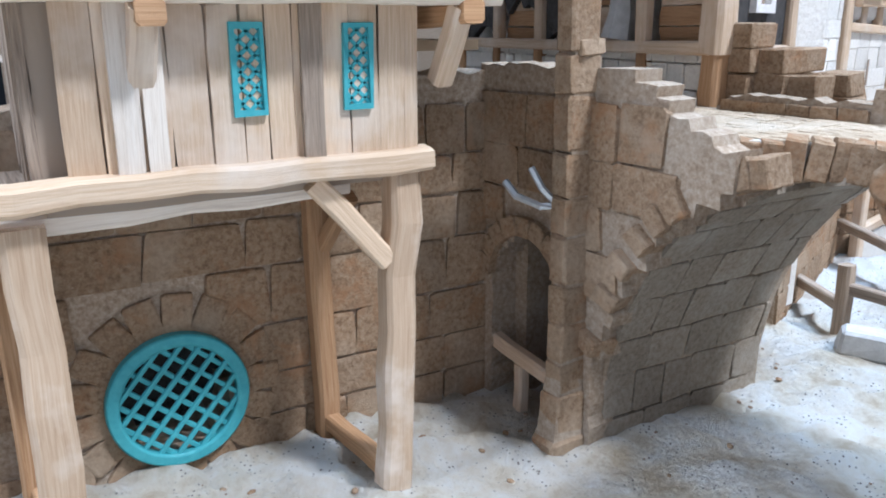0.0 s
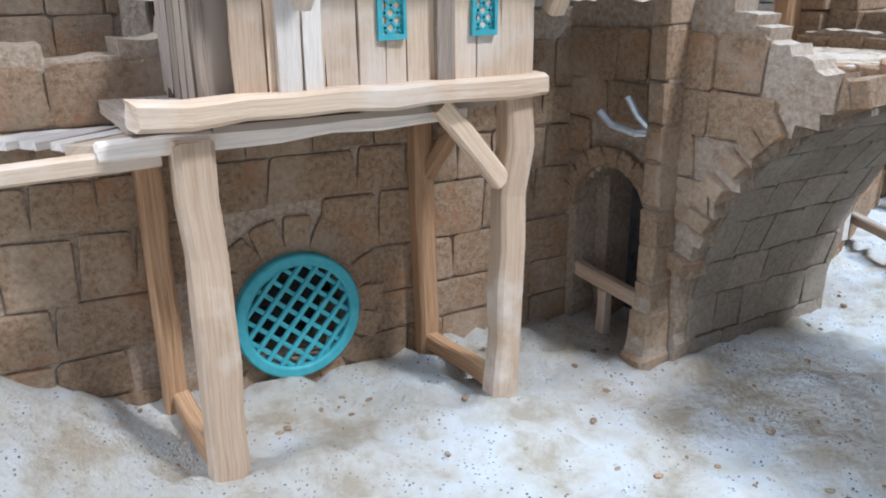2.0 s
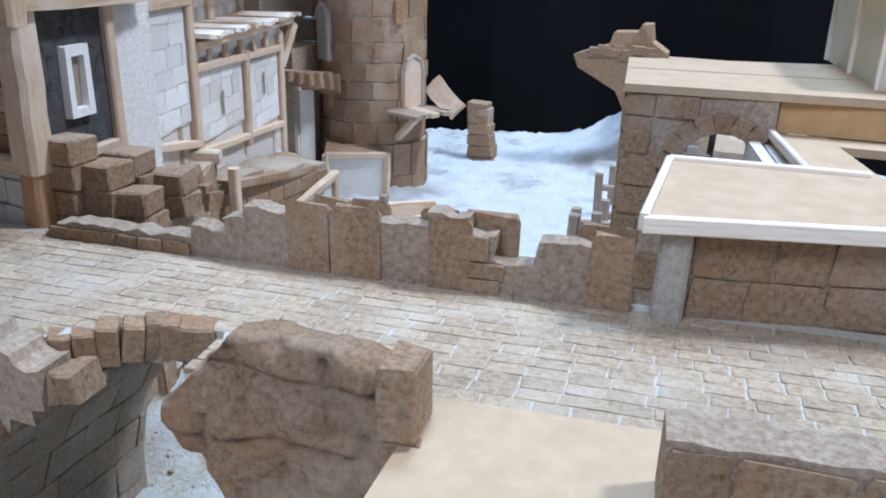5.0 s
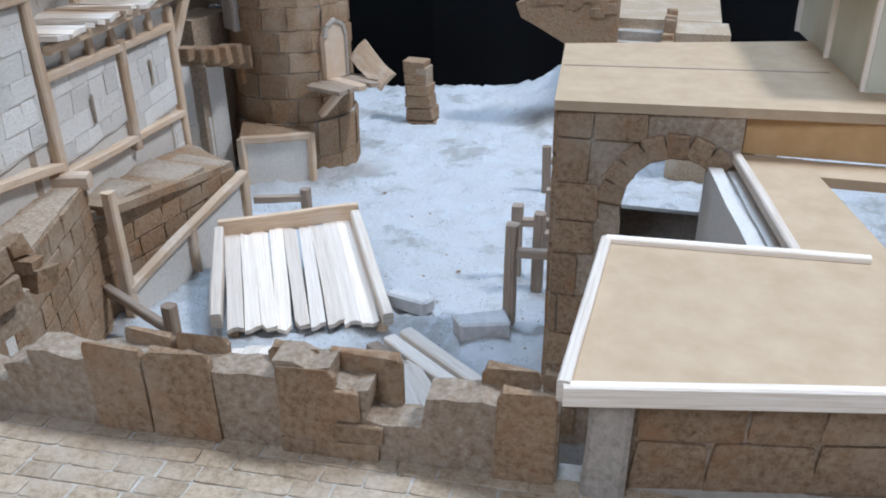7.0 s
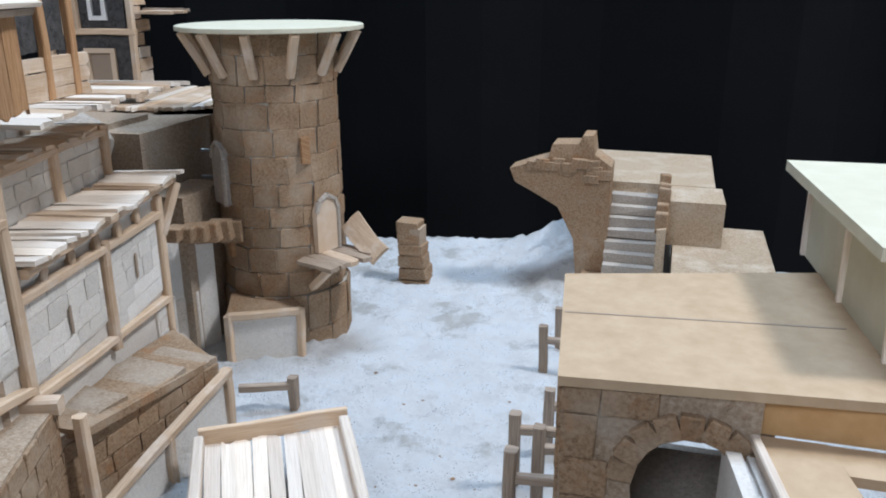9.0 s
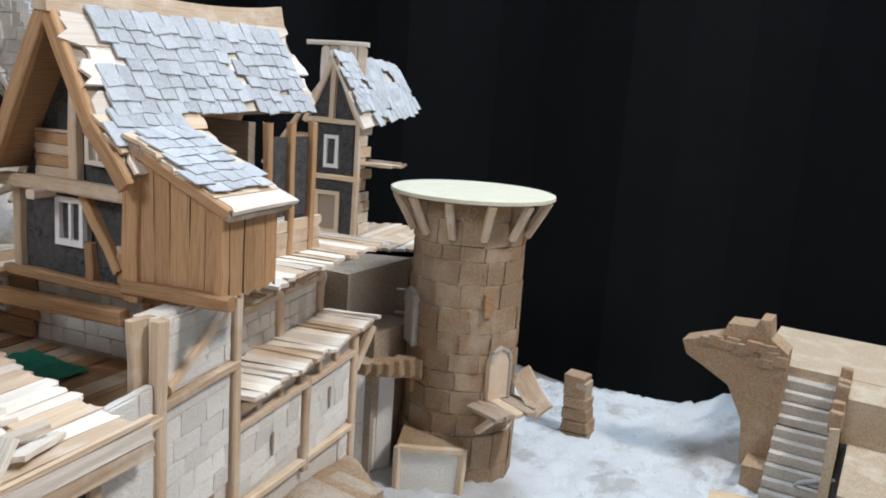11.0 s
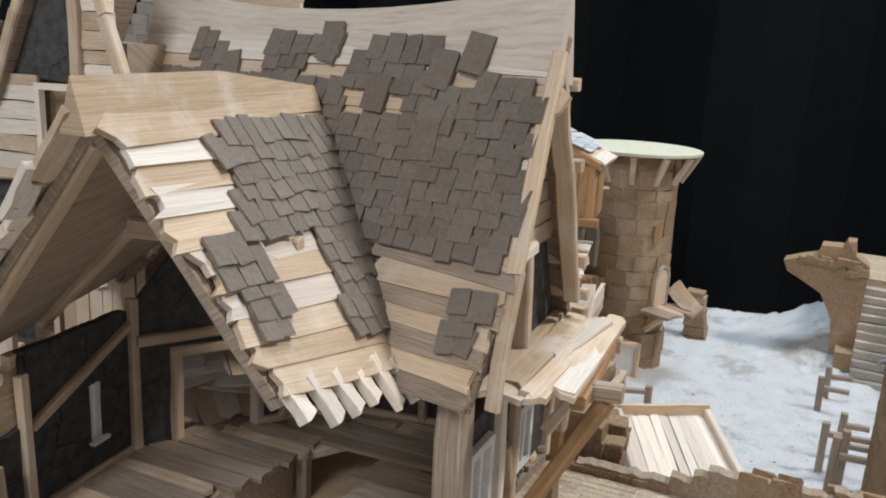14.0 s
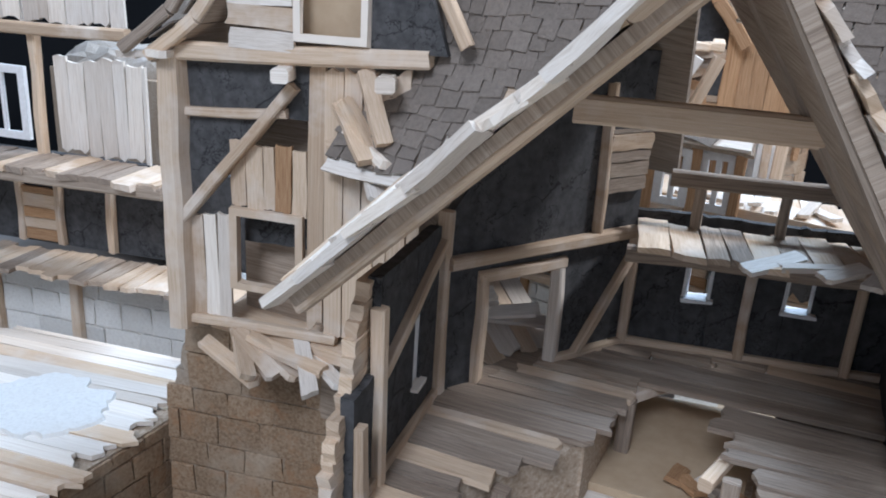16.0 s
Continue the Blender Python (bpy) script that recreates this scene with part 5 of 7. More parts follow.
le0, le1 = Vector((-18.0, 36.7, 29.9)), Vector((-18.5, 40.9, 30.0))
roof_quad(h2, lr0, lr1, le1, le0, WOOD_GREY, "lean_to_roof")
roof_planks(h2, lr0, lr1, le1, le0, 0.95, [WOOD_PALE, WOOD], vary=0.04)
slope_shingles(h2, lr0, lr1, le1, le0, (0.95, 1.0), SHINGLE_PALE, lift=0.3, keep=lambda s, t: t < 0.82 and 0.03 < s < 0.9, jit=7)
# terrace boards round it and the room under it
deck2 = thing_w("upper_terrace", -22, 46, 25.5, "terrace of pale boards round the gable house", "terrace")
planks_on(deck2, (-21.0, 42.5, 25.4), (-23.6, 56.5, 25.4), 0.95, 0.22, [WOOD_PALE, WOOD_PALE, WOOD], length=(-5.5, -0.8, 0), out=(0, 0, 1), vary=0.06, jit=0.12)
planks_on(deck2, (-31.4, 34.2, 25.3), (-43, 33, 25.3), 0.95, 0.25, [WOOD, WOOD_WARM], length=(-0.6, 5.4, 0), out=(0, 0, 1), vary=0.06)
timber("edge_beam", deck2, (-40, 33.0, 25.0), (-22.8, 35.6, 25.1), 0.6, 0.7, WOOD_WARM, n=6)
room = thing_w("open_room", -29, 37, 21, "open room with a stone back wall, plank door and green mat", "room")
rl = line(*polar(-38.5, 38.2, 7, 16))
panel(room, rl, 0, 16, 21.0, 25.2, 0.5, STONE_GREY, "back_wall", 0)
a2 = polar(-38.5, 38.2, 7, 16)
stones_on(room, (a2[0][0] + 5, a2[0][1] + 0.6), a2[1], 21.2, 25.0, None, 0.9, 1.4, 0.08, STONE_PALE)
siding(room, rl, 12.9, 15.6, 21.2, 24.8, 0.8, [WOOD_WARM], 0.2, 0.18, True)
for u in (12.6, 15.8):
    stud(room, rl, u, 21, u, 25.3, 0.5, 0.5, 0.3, WOOD_WARM)
siding(room, rl, 0, 5, 21.2, 25.0, 0.9, [WOOD_WARM], 0.1, 0.18)
frame_window(room, rl, 1.6, 3.2, 22.4, 24.2, WHITE, 0.2, 0.35, False)
planks_on(room, (-38.5, 31.0, 20.8), (-20.6, 33.3, 20.8), 1.0, 0.2, [WOOD_WARM, WOOD], length=(-0.9, 7.4, 0), out=(0, 0, 1), vary=0.02)
timber("edge_board", room, (-25.5, 31.0, 21.3), (-20.6, 33.6, 21.4), 0.3, 0.8, WOOD_WARM)
timber("edge_board", room, (-20.6, 33.4, 21.4), (-22.8, 38, 21.4), 0.3, 0.8, WOOD)
slab_box("bed", room, -39, -21, 31.5, 39, 8, 20.7, WOOD_GREY)
mat_ob = thing_w("green_mat", -29.6, 36.3, 21.1, "crumpled green mat lying on the plank floor", "mat")
bm = bmesh.new()
n = 12
g = {}
for i in range(n + 1):
    for k in range(n + 1):
        x, y = -32 + 4.4 * i / n, 34.6 + 2.8 * k / n
        for s in (0, 1):
            g[i, k, s] = bm.verts.new((x + R(-0.1, 0.1), y + R(-0.1, 0.1), 21.1 + 0.06 * s + 0.25 * abs(noise.noise(Vector((x, y, 0))))))
for i in range(n):
    for k in range(n):
        bm.faces.new((g[i, k, 1], g[i + 1, k, 1], g[i + 1, k + 1, 1], g[i, k + 1, 1]))
        bm.faces.new((g[i, k, 0], g[i, k + 1, 0], g[i + 1, k + 1, 0], g[i + 1, k, 0]))
part("sheet", bm, GREEN, mat_ob)

# ---- far house ----
h3 = thing_w("far_house", -38.5, 72, 22, "narrow half-timbered house with a broken pale shingle roof", "house")
f3 = line(*polar(-42.6, 68.6, 10, 6.6))
panel(h3, f3, 0.2, 6.4, 22.4, 27.2, 0.4, CLAY)
panel(h3, f3, 2.4, 6.0, 27.6, 32.0, 0.4, CLAY)
poly_panel(h3, f3, [(1.6, 32.4), (6.4, 32.4), (4.0, 37.4)], 0.4, CLAY)
siding(h3, f3, -0.8, 2.3, 27.6, 31, 0.8, [WOOD, WOOD_WARM], -0.1, 0.16)
frame_window(h3, f3, 3.3, 4.7, 28.2, 31.0, WHITE, 0.32, 0.1, False)
frame_window(h3, f3, 2.6, 5.0, 22.5, 26.2, WOOD, 0.35, 0.15, False)
panel(h3, f3, 2.9, 4.7, 22.6, 26.0, 0.1, WOOD_GREY, "door_void", 0.03)
for u0, z0, u1, z1 in ((0, 22.3, 0, 31.5), (6.5, 22.3, 6.5, 32.4), (2.3, 27.4, 2.3, 32.4), (-0.8, 27.4, 6.8, 27.4), (1.4, 32.2, 6.8, 32.2), (4.0, 32.2, 4.0, 37), (1.4, 32.0, 4.0, 37.6), (6.7, 32.0, 4.0, 37.6), (-2.6, 28.0, 3.0, 35.4)):
    stud(h3, f3, u0, z0, u1, z1, 0.5, 0.45, 0.15)
ra3, rb3 = Vector(f3(4.0, 37.8, 0.8)), Vector(f3(4.0, 37.2, -12.5))
re0, re1 = Vector(f3(7.4, 31.8, 0.8)), Vector(f3(7.4, 33.2, -10.5))
roof_quad(h3, ra3, rb3, re1, re0, WOOD_PALE, "roof_slope")
slope_shingles(h3, ra3, rb3, re1, re0, (1.1, 1.1), SHINGLE_PALE, lift=0.3, keep=lambda s, t: noise.noise(Vector((s * 5, t * 4, 3))) > -0.25, jit=8)
siding(h3, line(f3(1.0, 0, -3)[:2], f3(6.5, 0, -3)[:2]), 0, 4.5, 33, 38.6, 0.8, [WOOD, WOOD_PALE], 0, 0.2, True)
timber("ridge_board", h3, f3(-0.4, 38.8, -2.9), f3(5.6, 38.8, -2.9), 0.5, 0.4, WOOD_PALE)
timber("ridge_board", h3, ra3, rb3, 0.4, 0.5, WOOD_PALE)
r3 = line(f3(6.5, 0, 0)[:2], f3(6.5, 0, -7)[:2])
for k in range(10):
    siding(h3, r3, 0.2, R(1.0, 2.4), 22.6 + k * 0.95, 23.5 + k * 0.95, 0.95, [WOOD, WOOD_PALE], 0.0, 0.2)
planks_on(h3, f3(6.6, 28.6, 0), f3(6.6, 28.8, -2.5), 0.8, 0.2, [WOOD, WOOD_GREY], length=Vector(f3(3.4, 0, 0)) - Vector(f3(0, 0, 0)), out=(0, 0, 1), vary=0.15)
terr3 = thing_w("far_terrace", -38, 74, 21.5, "far terrace of boards on brown stone with loose wires", "terrace")
planks_on(terr3, (-47, 62.5, 21.8), (-29.5, 71.0, 21.8), 1.0, 0.25, [WOOD_PALE, WOOD], length=(-2.5, 12, 0), out=(0, 0, 1), vary=0.05)
bm = bmesh.new()
grid_wall(bm, (-30, 60.8), (-30.3, 84), 4, 5, 21.6)
grid_wall(bm, (-46, 63), (-30, 69.5), 3, 5, 21.6)
part("wall", bm, MORTAR, terr3)
stones_on(terr3, (-46, 63), (-29.9, 69.5), 14, 21.4, None, 1.4, 2.4, 0.1)
for k in range(3):
    tube("wire", terr3, [(-36 + k, 66.4, 20.5 - 2 * k), (-33.5 + k * 0.5, 66.2, 18.6 - 1.6 * k), (-31 + k * 0.4, 67.2, 19.3 - 1.9 * k), (-28.6, 68.4, 19.2 - 2 * k)], 0.14, WIRE, "thin white wire")
arcade = thing_w("snow_arcade", -28.5, 60, 7, "pale arched wall in the alley behind the tower", "wall")
al = line(*polar(-30.8, 57.2, 55, 7))
panel(arcade, al, 0, 7, 6, 14.5, 0.6, STONE_PALE, "wall")
for u in (1.7, 4.6):
    panel(arcade, al, u - 0.7, u + 0.7, 6.5, 10.5, 0.1, STONE_GREY, "blind_arch", 0.06)
    stud(arcade, al, u - 0.85, 6.5, u - 0.85, 10.8, 0.3, 0.3, 0.15, STONE_PALE, "jamb", 1)
    stud(arcade, al, u + 0.85, 6.5, u + 0.85, 10.8, 0.3, 0.3, 0.15, STONE_PALE, "jamb", 1)
slab_box("back", arcade, -34, -27.5, 61, 66, 5, 17.5, MORTAR)

# ---- round tower ----
tower = thing("round_tower", -23.75, 67.6, 5.5, 0, "round brown stone tower topped by a cream card disc", "tower")


def lathe(name, prof, mat, parent, seg=64, label=""):
    bm = bmesh.new()
    rows = [[bm.verts.new((r * math.cos(6.28319 * k / seg), r * math.sin(6.28319 * k / seg), z)) for k in range(seg)] for r, z in prof]
    for p, q in zip(rows, rows[1:]):
        for k in range(seg):
            n = (k + 1) % seg
            bm.faces.new((p[k], p[n], q[n], q[k]))
    bm.faces.new(rows[0][::-1])
    bm.faces.new(rows[-1])
    return part(name, bm, mat, parent, label)


lathe("shaft", [(4.5, 0), (4.42, 4.6), (4.1, 4.65), (4.2, 4.8), (4.22, 12), (4.1, 19.0), (3.95, 19.05), (4.12, 19.2), (4.22, 22.4)], JOINT, tower)


def tower_r(z):
    return 4.48 if z < 4.6 else 4.22 - 0.12 * max(0, z - 12) / 7 if z < 19.05 else 4.17


z = 0.3
while z < 22.2:
    h = R(1.3, 1.9)
    if 3.6 < z + h < 5.2:
        h = 4.65 - z
    if 18.0 < z + h < 20.2:
        h = 19.05 - z
    if z + h > 22.3:
        h = 22.35 - z
    if h > 0.3:
        a = R(0, 0.4)
        end = a + 6.28319
        while a < end - 0.05:
            w = R(1.3, 2.4) / 4.3
            if end - a - w < 0.2:
                w = end - a
            c = a + w / 2
            rad = tower_r(z + h / 2) + 0.01
            piece("stone", rng.choice(STONES[STONE]), tower, place(rad * math.cos(c), rad * math.sin(c), z + h / 2, 0.11, w * rad - 0.04, h - 0.04, R(-1, 1), R(-1, 1), math.degrees(c) + R(-1.5, 1.5)))
            a += w
    z += max(h, 0.3)
lathe("disc", [(6.1, 22.35), (6.22, 22.4), (6.22, 22.65), (6.1, 22.7)], CARD, tower, 72, "cream card disc roof")
for k in range(12):
    a = k * math.pi / 6 + 0.2
    timber("bracket", tower, (4.4 * math.cos(a), 4.4 * math.sin(a), 19.6), (5.9 * math.cos(a), 5.9 * math.sin(a), 22.3), 0.55, 0.5, WOOD)


def on_tower(deg, z, rad=4.35):
    return (rad * math.cos(radians(deg)), rad * math.sin(radians(deg)), z)


# door, platform and slits face the yard
for deg, zb, zt, w, m in ((-22, 7.6, 11.6, 1.0, WOOD), (-125, 11.0, 15.2, 0.9, STONE_GREY)):
    t = radians(deg)
    n, s = Vector((math.cos(t), math.sin(t), 0)), Vector((-math.sin(t), math.cos(t), 0))
    bm = bmesh.new()
    ring = [(-w, zb), (w, zb), (w, zt - 1.1), (w * 0.72, zt - 0.4), (0, zt), (-w * 0.72, zt - 0.4), (-w, zt - 1.1)]
    fr = [bm.verts.new(n * 4.62 + s * u + Vector((0, 0, z))) for u, z in ring]
    bk = [bm.verts.new(n * 4.0 + s * u + Vector((0, 0, z))) for u, z in ring]
    bm.faces.new(fr)
    for i in range(len(ring)):
        k = (i + 1) % len(ring)
        bm.faces.new((fr[i], bk[i], bk[k], fr[k]))
    part("door", bm, m, tower)
    for i in (1, 2, 3, 4, 5):
        timber("door_frame", tower, n * 4.6 + s * ring[i][0] + Vector((0, 0, ring[i][1])), n * 4.6 + s * ring[i + 1][0] + Vector((0, 0, ring[i + 1][1])), 0.3, 0.3, STONE_GREY, n=1) if i < 6 else None
t = radians(-22)
n, s = Vector((math.cos(t), math.sin(t), 0)), Vector((-math.sin(t), math.cos(t), 0))
for k in range(5):
    u = -2.2 + k * 0.95
    a = n * 4.3 + s * u + Vector((0, 0, 7.4))
    piece("platform_board", rng.choice(PLANKS[rng.choice([WOOD, WOOD_GREY])]), tower, Matrix.Translation(a + n * 1.5) @ Matrix((n, s, Vector((0, 0, 1)))).transposed().to_4x4() @ pose(0, 0, 0, R(-5, 5), R(-3, 3), R(-4, 4)) @ Matrix.Diagonal((3.2 + (0.6 if k == 3 else 0), 0.9, 0.3, 1)))
timber("bracket", tower, n * 4.3 - s * 1.4 + Vector((0, 0, 5.2)), n * 6.4 - s * 1.5 + Vector((0, 0, 7.2)), 0.6, 0.5, WOOD)
piece("leaning_board", rng.choice(PLANKS[WOOD]), tower, Matrix.Translation(n * 6.2 + s * 1.9 + Vector((0, 0, 8.3))) @ Matrix((n, s, Vector((0, 0, 1)))).transposed().to_4x4() @ pose(0, 0, 0, 50, 24, -15) @ Matrix.Diagonal((4.2, 1.6, 0.3, 1)))
for deg, z in ((-40, 14.8), (-118, 8.2)):
    t = radians(deg)
    n2, s2 = Vector((math.cos(t), math.sin(t), 0)), Vector((-math.sin(t), math.cos(t), 0))
    bm = bmesh.new()
    m = Matrix.Translation(n2 * 4.3 + Vector((0, 0, z))) @ Matrix((n2, s2, Vector((0, 0, 1)))).transposed().to_4x4()
    block(bm, -0.2, 0.28, -0.3, 0.3, -0.85, 0.85, 0.03, m)
    part("slit", bm, WOOD_WARM, tower, "brown worn arrow slit")
arm = thing_w("stone_gallery", -26.5, 62, 15, "broken stone gallery joining tower and white house", "gallery")
for k in range(7):
    piece("stone", rng.choice(STONES[STONE]), arm, place(-25.2 - k * 0.25, 64.4 - k * 1.05, 14.6 + 0.25 * k - (0.0 if k < 3 else 0.1), 1.6, 1.2, 1.6 - 0.12 * k, R(-6, 6), R(-6, 6), 15))
framed = thing_w("framed_panel", -22, 61, 7, "white plaster panel in a balsa frame at the tower foot", "panel")
fp = line((-24.4, 60.2), (-20.4, 62.6))
panel(framed, fp, 0.2, 4.5, 6.2, 9.6, 0.4, STONE_PALE, "plaster")
stud(framed, fp, 0, 9.8, 4.7, 9.8, 0.5, 0.5, 0.0)
for u in (0, 4.7):
    stud(framed, fp, u, 6.0, u, 9.9, 0.5, 0.5, 0.0)
sheet("top", framed, [(-24.6, 60.3, 9.9), (-20.4, 62.8, 9.9), (-22.4, 65.5, 10.2), (-26, 63.5, 10.2)], 0.4, STONE)

# ---- pillar ----
pillar = thing("stone_pillar", -17.9, 80.6, 5.0, 0, "broken brown stone pillar standing in the snow", "pillar")
z = 0
for k in range(6):
    h = R(0.95, 1.35)
    piece("stone", rng.choice(STONES[STONE]), pillar, place(-0.12 * k + R(-0.05, 0.05), 0, z + h / 2, 2.6 - 0.12 * k, 2.3 - 0.1 * k, h - 0.05, R(-2, 2), R(-2, 2), R(-4, 4)))
    z += h
slab_box("core", pillar, -1.2, 0.6, -0.9, 0.9, -0.4, z - 0.6, MORTAR)

# ---- gatehouse with flat roof ----
gate = thing_w("gatehouse", 3, 42, 7, "brown stone gatehouse with an arch and a bare board roof", "gatehouse")
ga, gb = polar(0.45, 37.7, 3, 5.4)
gm = lambda u, z: not (abs(u - 3.6) < 1.55 and z < 17.2 + 1.7 * math.sqrt(max(0, 1 - ((u - 3.6) / 1.55) ** 2)))
bm = bmesh.new()
grid_wall(bm, ga, gb, 1.2, 6, 20.1, gm, 0.3, 0.12)
part("front_wall", bm, MORTAR, gate)
stones_on(gate, ga, gb, 6.4, 20.1, lambda u, z: gm(u, z) and not (abs(u - 3.6) < 1.9 and 16.2 < z < 19.5), 1.5, 1.5, 0.1)
gl = line(ga, gb)
for k in range(9):
    a = math.pi * (k + 0.5) / 9
    piece("arch_stone", rng.choice(STONES[STONE]), gate, Matrix.Translation(gl(3.6 + 1.85 * math.cos(a), 17.2 + 1.95 * math.sin(a), 0.05)) @ pose(0, 0, 0, 0, 0, 3) @ pose(0, 0, 0, 0, 90 - math.degrees(a), 0) @ Matrix.Diagonal((0.66, 0.4, 0.75, 1)))
bm = bmesh.new()
grid_wall(bm, (-0.45, 46.6), (0.45, 37.75), 1.2, 6, 20.1)
part("side_wall", bm, MORTAR, gate)
stones_on(gate, (-0.45, 46.6), (0.45, 37.75), 6.4, 20.1, None, 1.5, 1.9, 0.1)
sheet("roof", gate, [(0.35, 37.4, 20.4), (16, 38.9, 20.4), (15, 50.2, 20.4), (-0.6, 45.7, 20.4)], 0.3, BOARD)
timber("roof_seam", gate, (-0.1, 42.0, 20.41), (8.6, 43.0, 20.41), 0.08, 0.03, WOOD_GREY)
slab_box("back_wall", gate, 2, 6, 45, 45.4, 6, 14, STONE_GREY)
slab_box("inner_wall", gate, 5.9, 6.3, 38.6, 46, 6, 20.2, WOOD_GREY)
slab_box("board_front", gate, 5.9, 18, 38.4, 38.7, 18.9, 20.08, BOARD_WARM, j=0.02)
strips = thing_w("open_roof_box", 8, 34, 18, "open frame of bare board strips beside the gatehouse", "frame")
sheet("strip", strips, [(5.7, 38.3, 18.9), (7.6, 38.3, 18.9), (9.2, 30.2, 18.9), (7.0, 30.2, 18.9)], 0.3, BOARD)
sheet("strip", strips, [(7.6, 38.3, 18.88), (18, 38.3, 18.88), (18, 36.9, 18.88), (7.9, 36.9, 18.88)], 0.3, BOARD)
slab_box("bed", strips, 9, 18, 30, 37, 8, 14, WOOD_WARM)
fl = line((5.6, 38.2), (6.9, 30.3))
panel(strips, line((6.9, 30.3), (5.6, 38.2)), 0, 8, 8, 18.6, 0.4, STONE_PALE, "plaster_wall", -0.3)
panel(strips, fl, 0.2, 7.8, 13.5, 18.5, 0.4, STONE_PALE, "plaster_wall", 0.15)
stones_on(strips, (5.5, 38.2), (6.8, 30.3), 13.5, 18.4, None, 1.0, 1.6, 0.1, STONE_PALE)
timber("edge", strips, (5.65, 38.2, 18.95), (6.95, 30.3, 18.95), 0.25, 0.3, WOOD_PALE, n=4)
hb = thing_w("card_box", 14, 46, 20.4, "tall box of cream card standing on the roof", "box")
bm = bmesh.new()
for a, b in (((8.3, 51.0), (9.3, 40.6)), ((9.3, 40.6), (20, 41.6))):
    grid_wall(bm, a, b, 0.3, 20.35, 23.7)
part("wall", bm, CARD, hb)
sheet("lid", hb, [(7.3, 51.2, 24.05), (8.5, 40.0, 24.05), (21, 41.2, 24.05), (20, 52, 24.05)], 0.4, CARD)
for y in (40.8, 45.5, 50.6):
    timber("corner_strip", hb, (8.25 + (51 - y) * 0.1, y, 20.38), (8.25 + (51 - y) * 0.1, y, 23.7), 0.25, 0.3, WOOD_PALE)

# ---- board box beside the bridge ----
box2 = thing_w("board_box", 8, 27, 16.3, "brown stone box with a bare board lid beside the bridge", "box")
sheet("lid", box2, [(2.75, 24.8, 19.25), (16, 28.0, 19.3), (16, 31, 19.45), (2.8, 29.9, 19.45)], 0.35, BOARD)
timber("edge_strip", box2, (2.65, 24.7, 19.12), (16, 27.9, 19.15), 0.22, 0.42, WOOD_PALE, n=4, j=0.03)
timber("edge_strip", box2, (2.66, 24.7, 19.17), (2.75, 30.0, 19.35), 0.22, 0.42, WOOD_PALE, n=4, j=0.03)
timber("edge_strip", box2, (2.75, 29.95, 19.38), (8, 30.35, 19.38), 0.2, 0.4, WOOD_PALE, n=4, j=0.03)
bm = bmesh.new()
grid_wall(bm, (3.2, 25.7), (16, 28.8), 0.8, 14, 18.9)
grid_wall(bm, (3.3, 29.7), (3.2, 25.7), 0.6, 6, 18.9)
part("wall", bm, MORTAR, box2)
stones_on(box2, (3.8, 25.85), (16, 28.8), 16.4, 18.85, None, 1.4, 2.0, 0.09)
timber("corner_post", box2, (3.4, 25.6, 15.8), (3.4, 25.6, 18.9), 0.75, 0.6, STONE_GREY)

# ---- ruined stair ----
stair = thing_w("ruined_stair", 2, 86, 6, "ruined brown stone stair up to a broken landing", "stair")
for k in range(11):
    y0 = 75.5 + k * 0.85
    bm = bmesh.new()
    block(bm, -1.75, 2.3, y0, 88, 5.5 + k * 0.76, 6.2 + k * 0.76, 0.05)
    part("step", bm, STONE_GREY, stair)
for name, x0, x1, y0, y1, z0, z1 in (("landing", -4.2, 6.6, 85.3, 99, 13.8, 14.6), ("landing", 3.0, 7.2, 80.2, 85.4, 11.0, 14.6), ("lower_landing", 3.5, 10.8, 70.3, 86, 5.2, 11.0), ("side_wall", 2.3, 3.0, 75.5, 85.2, 5.5, 13.6), ("side_wall", -3.6, -1.8, 82, 86, 5, 14.6)):
    bm = bmesh.new()
    block(bm, x0, x1, y0, y1, z0, z1, 0.08)
    part(name, bm, COBBLE, stair)
bm = bmesh.new()
tip = [(-1.7, 6.5), (-4.0, 6.8), (-4.4, 10.6), (-5.8, 13.2), (-8.0, 14.4), (-9.4, 15.1), (-9.9, 16.2), (-8.2, 16.8), (-6.7, 17.3), (-6.4, 18.4), (-4.3, 18.5), (-4.0, 19.2), (-3.2, 19.2), (-3.0, 17.7), (-1.6, 16.8)]
fr = [bm.verts.new((x, 81.0 + 0.2 * R(-1, 1), z)) for x, z in tip]
bk = [bm.verts.new((x, 83.8 + 0.2 * R(-1, 1), z)) for x, z in tip]
bm.faces.new(fr)
bm.faces.new(bk[::-1])
for i in range(len(tip)):
    k = (i + 1) % len(tip)
    bm.faces.new((fr[i], bk[i], bk[k], fr[k]))
part("broken_balcony", bm, STONE, stair)
for k in range(14):
    piece("stone", rng.choice(STONES[STONE]), stair, place(R(-9, -2.2), 80.95 + R(-0.1, 0.1), 16.4 + R(-0.8, 0.6), R(0.9, 1.5), 0.6, R(0.6, 0.9), R(-4, 4), R(-4, 4), R(-6, 6)))
for k in range(10):
    piece("stone", rng.choice(STONES[STONE]), stair, place(2.6, 76.3 + k * 0.95, 13.2 + R(-0.4, 1.4) + 0.1 * k, 0.9, 0.9, R(1.2, 2.0), R(-4, 4), R(-4, 4), R(-6, 6)))
slab_box("left_wall", stair, -3.4, -1.7, 78, 87, 4.5, 8.0, STONE, j=0.1)
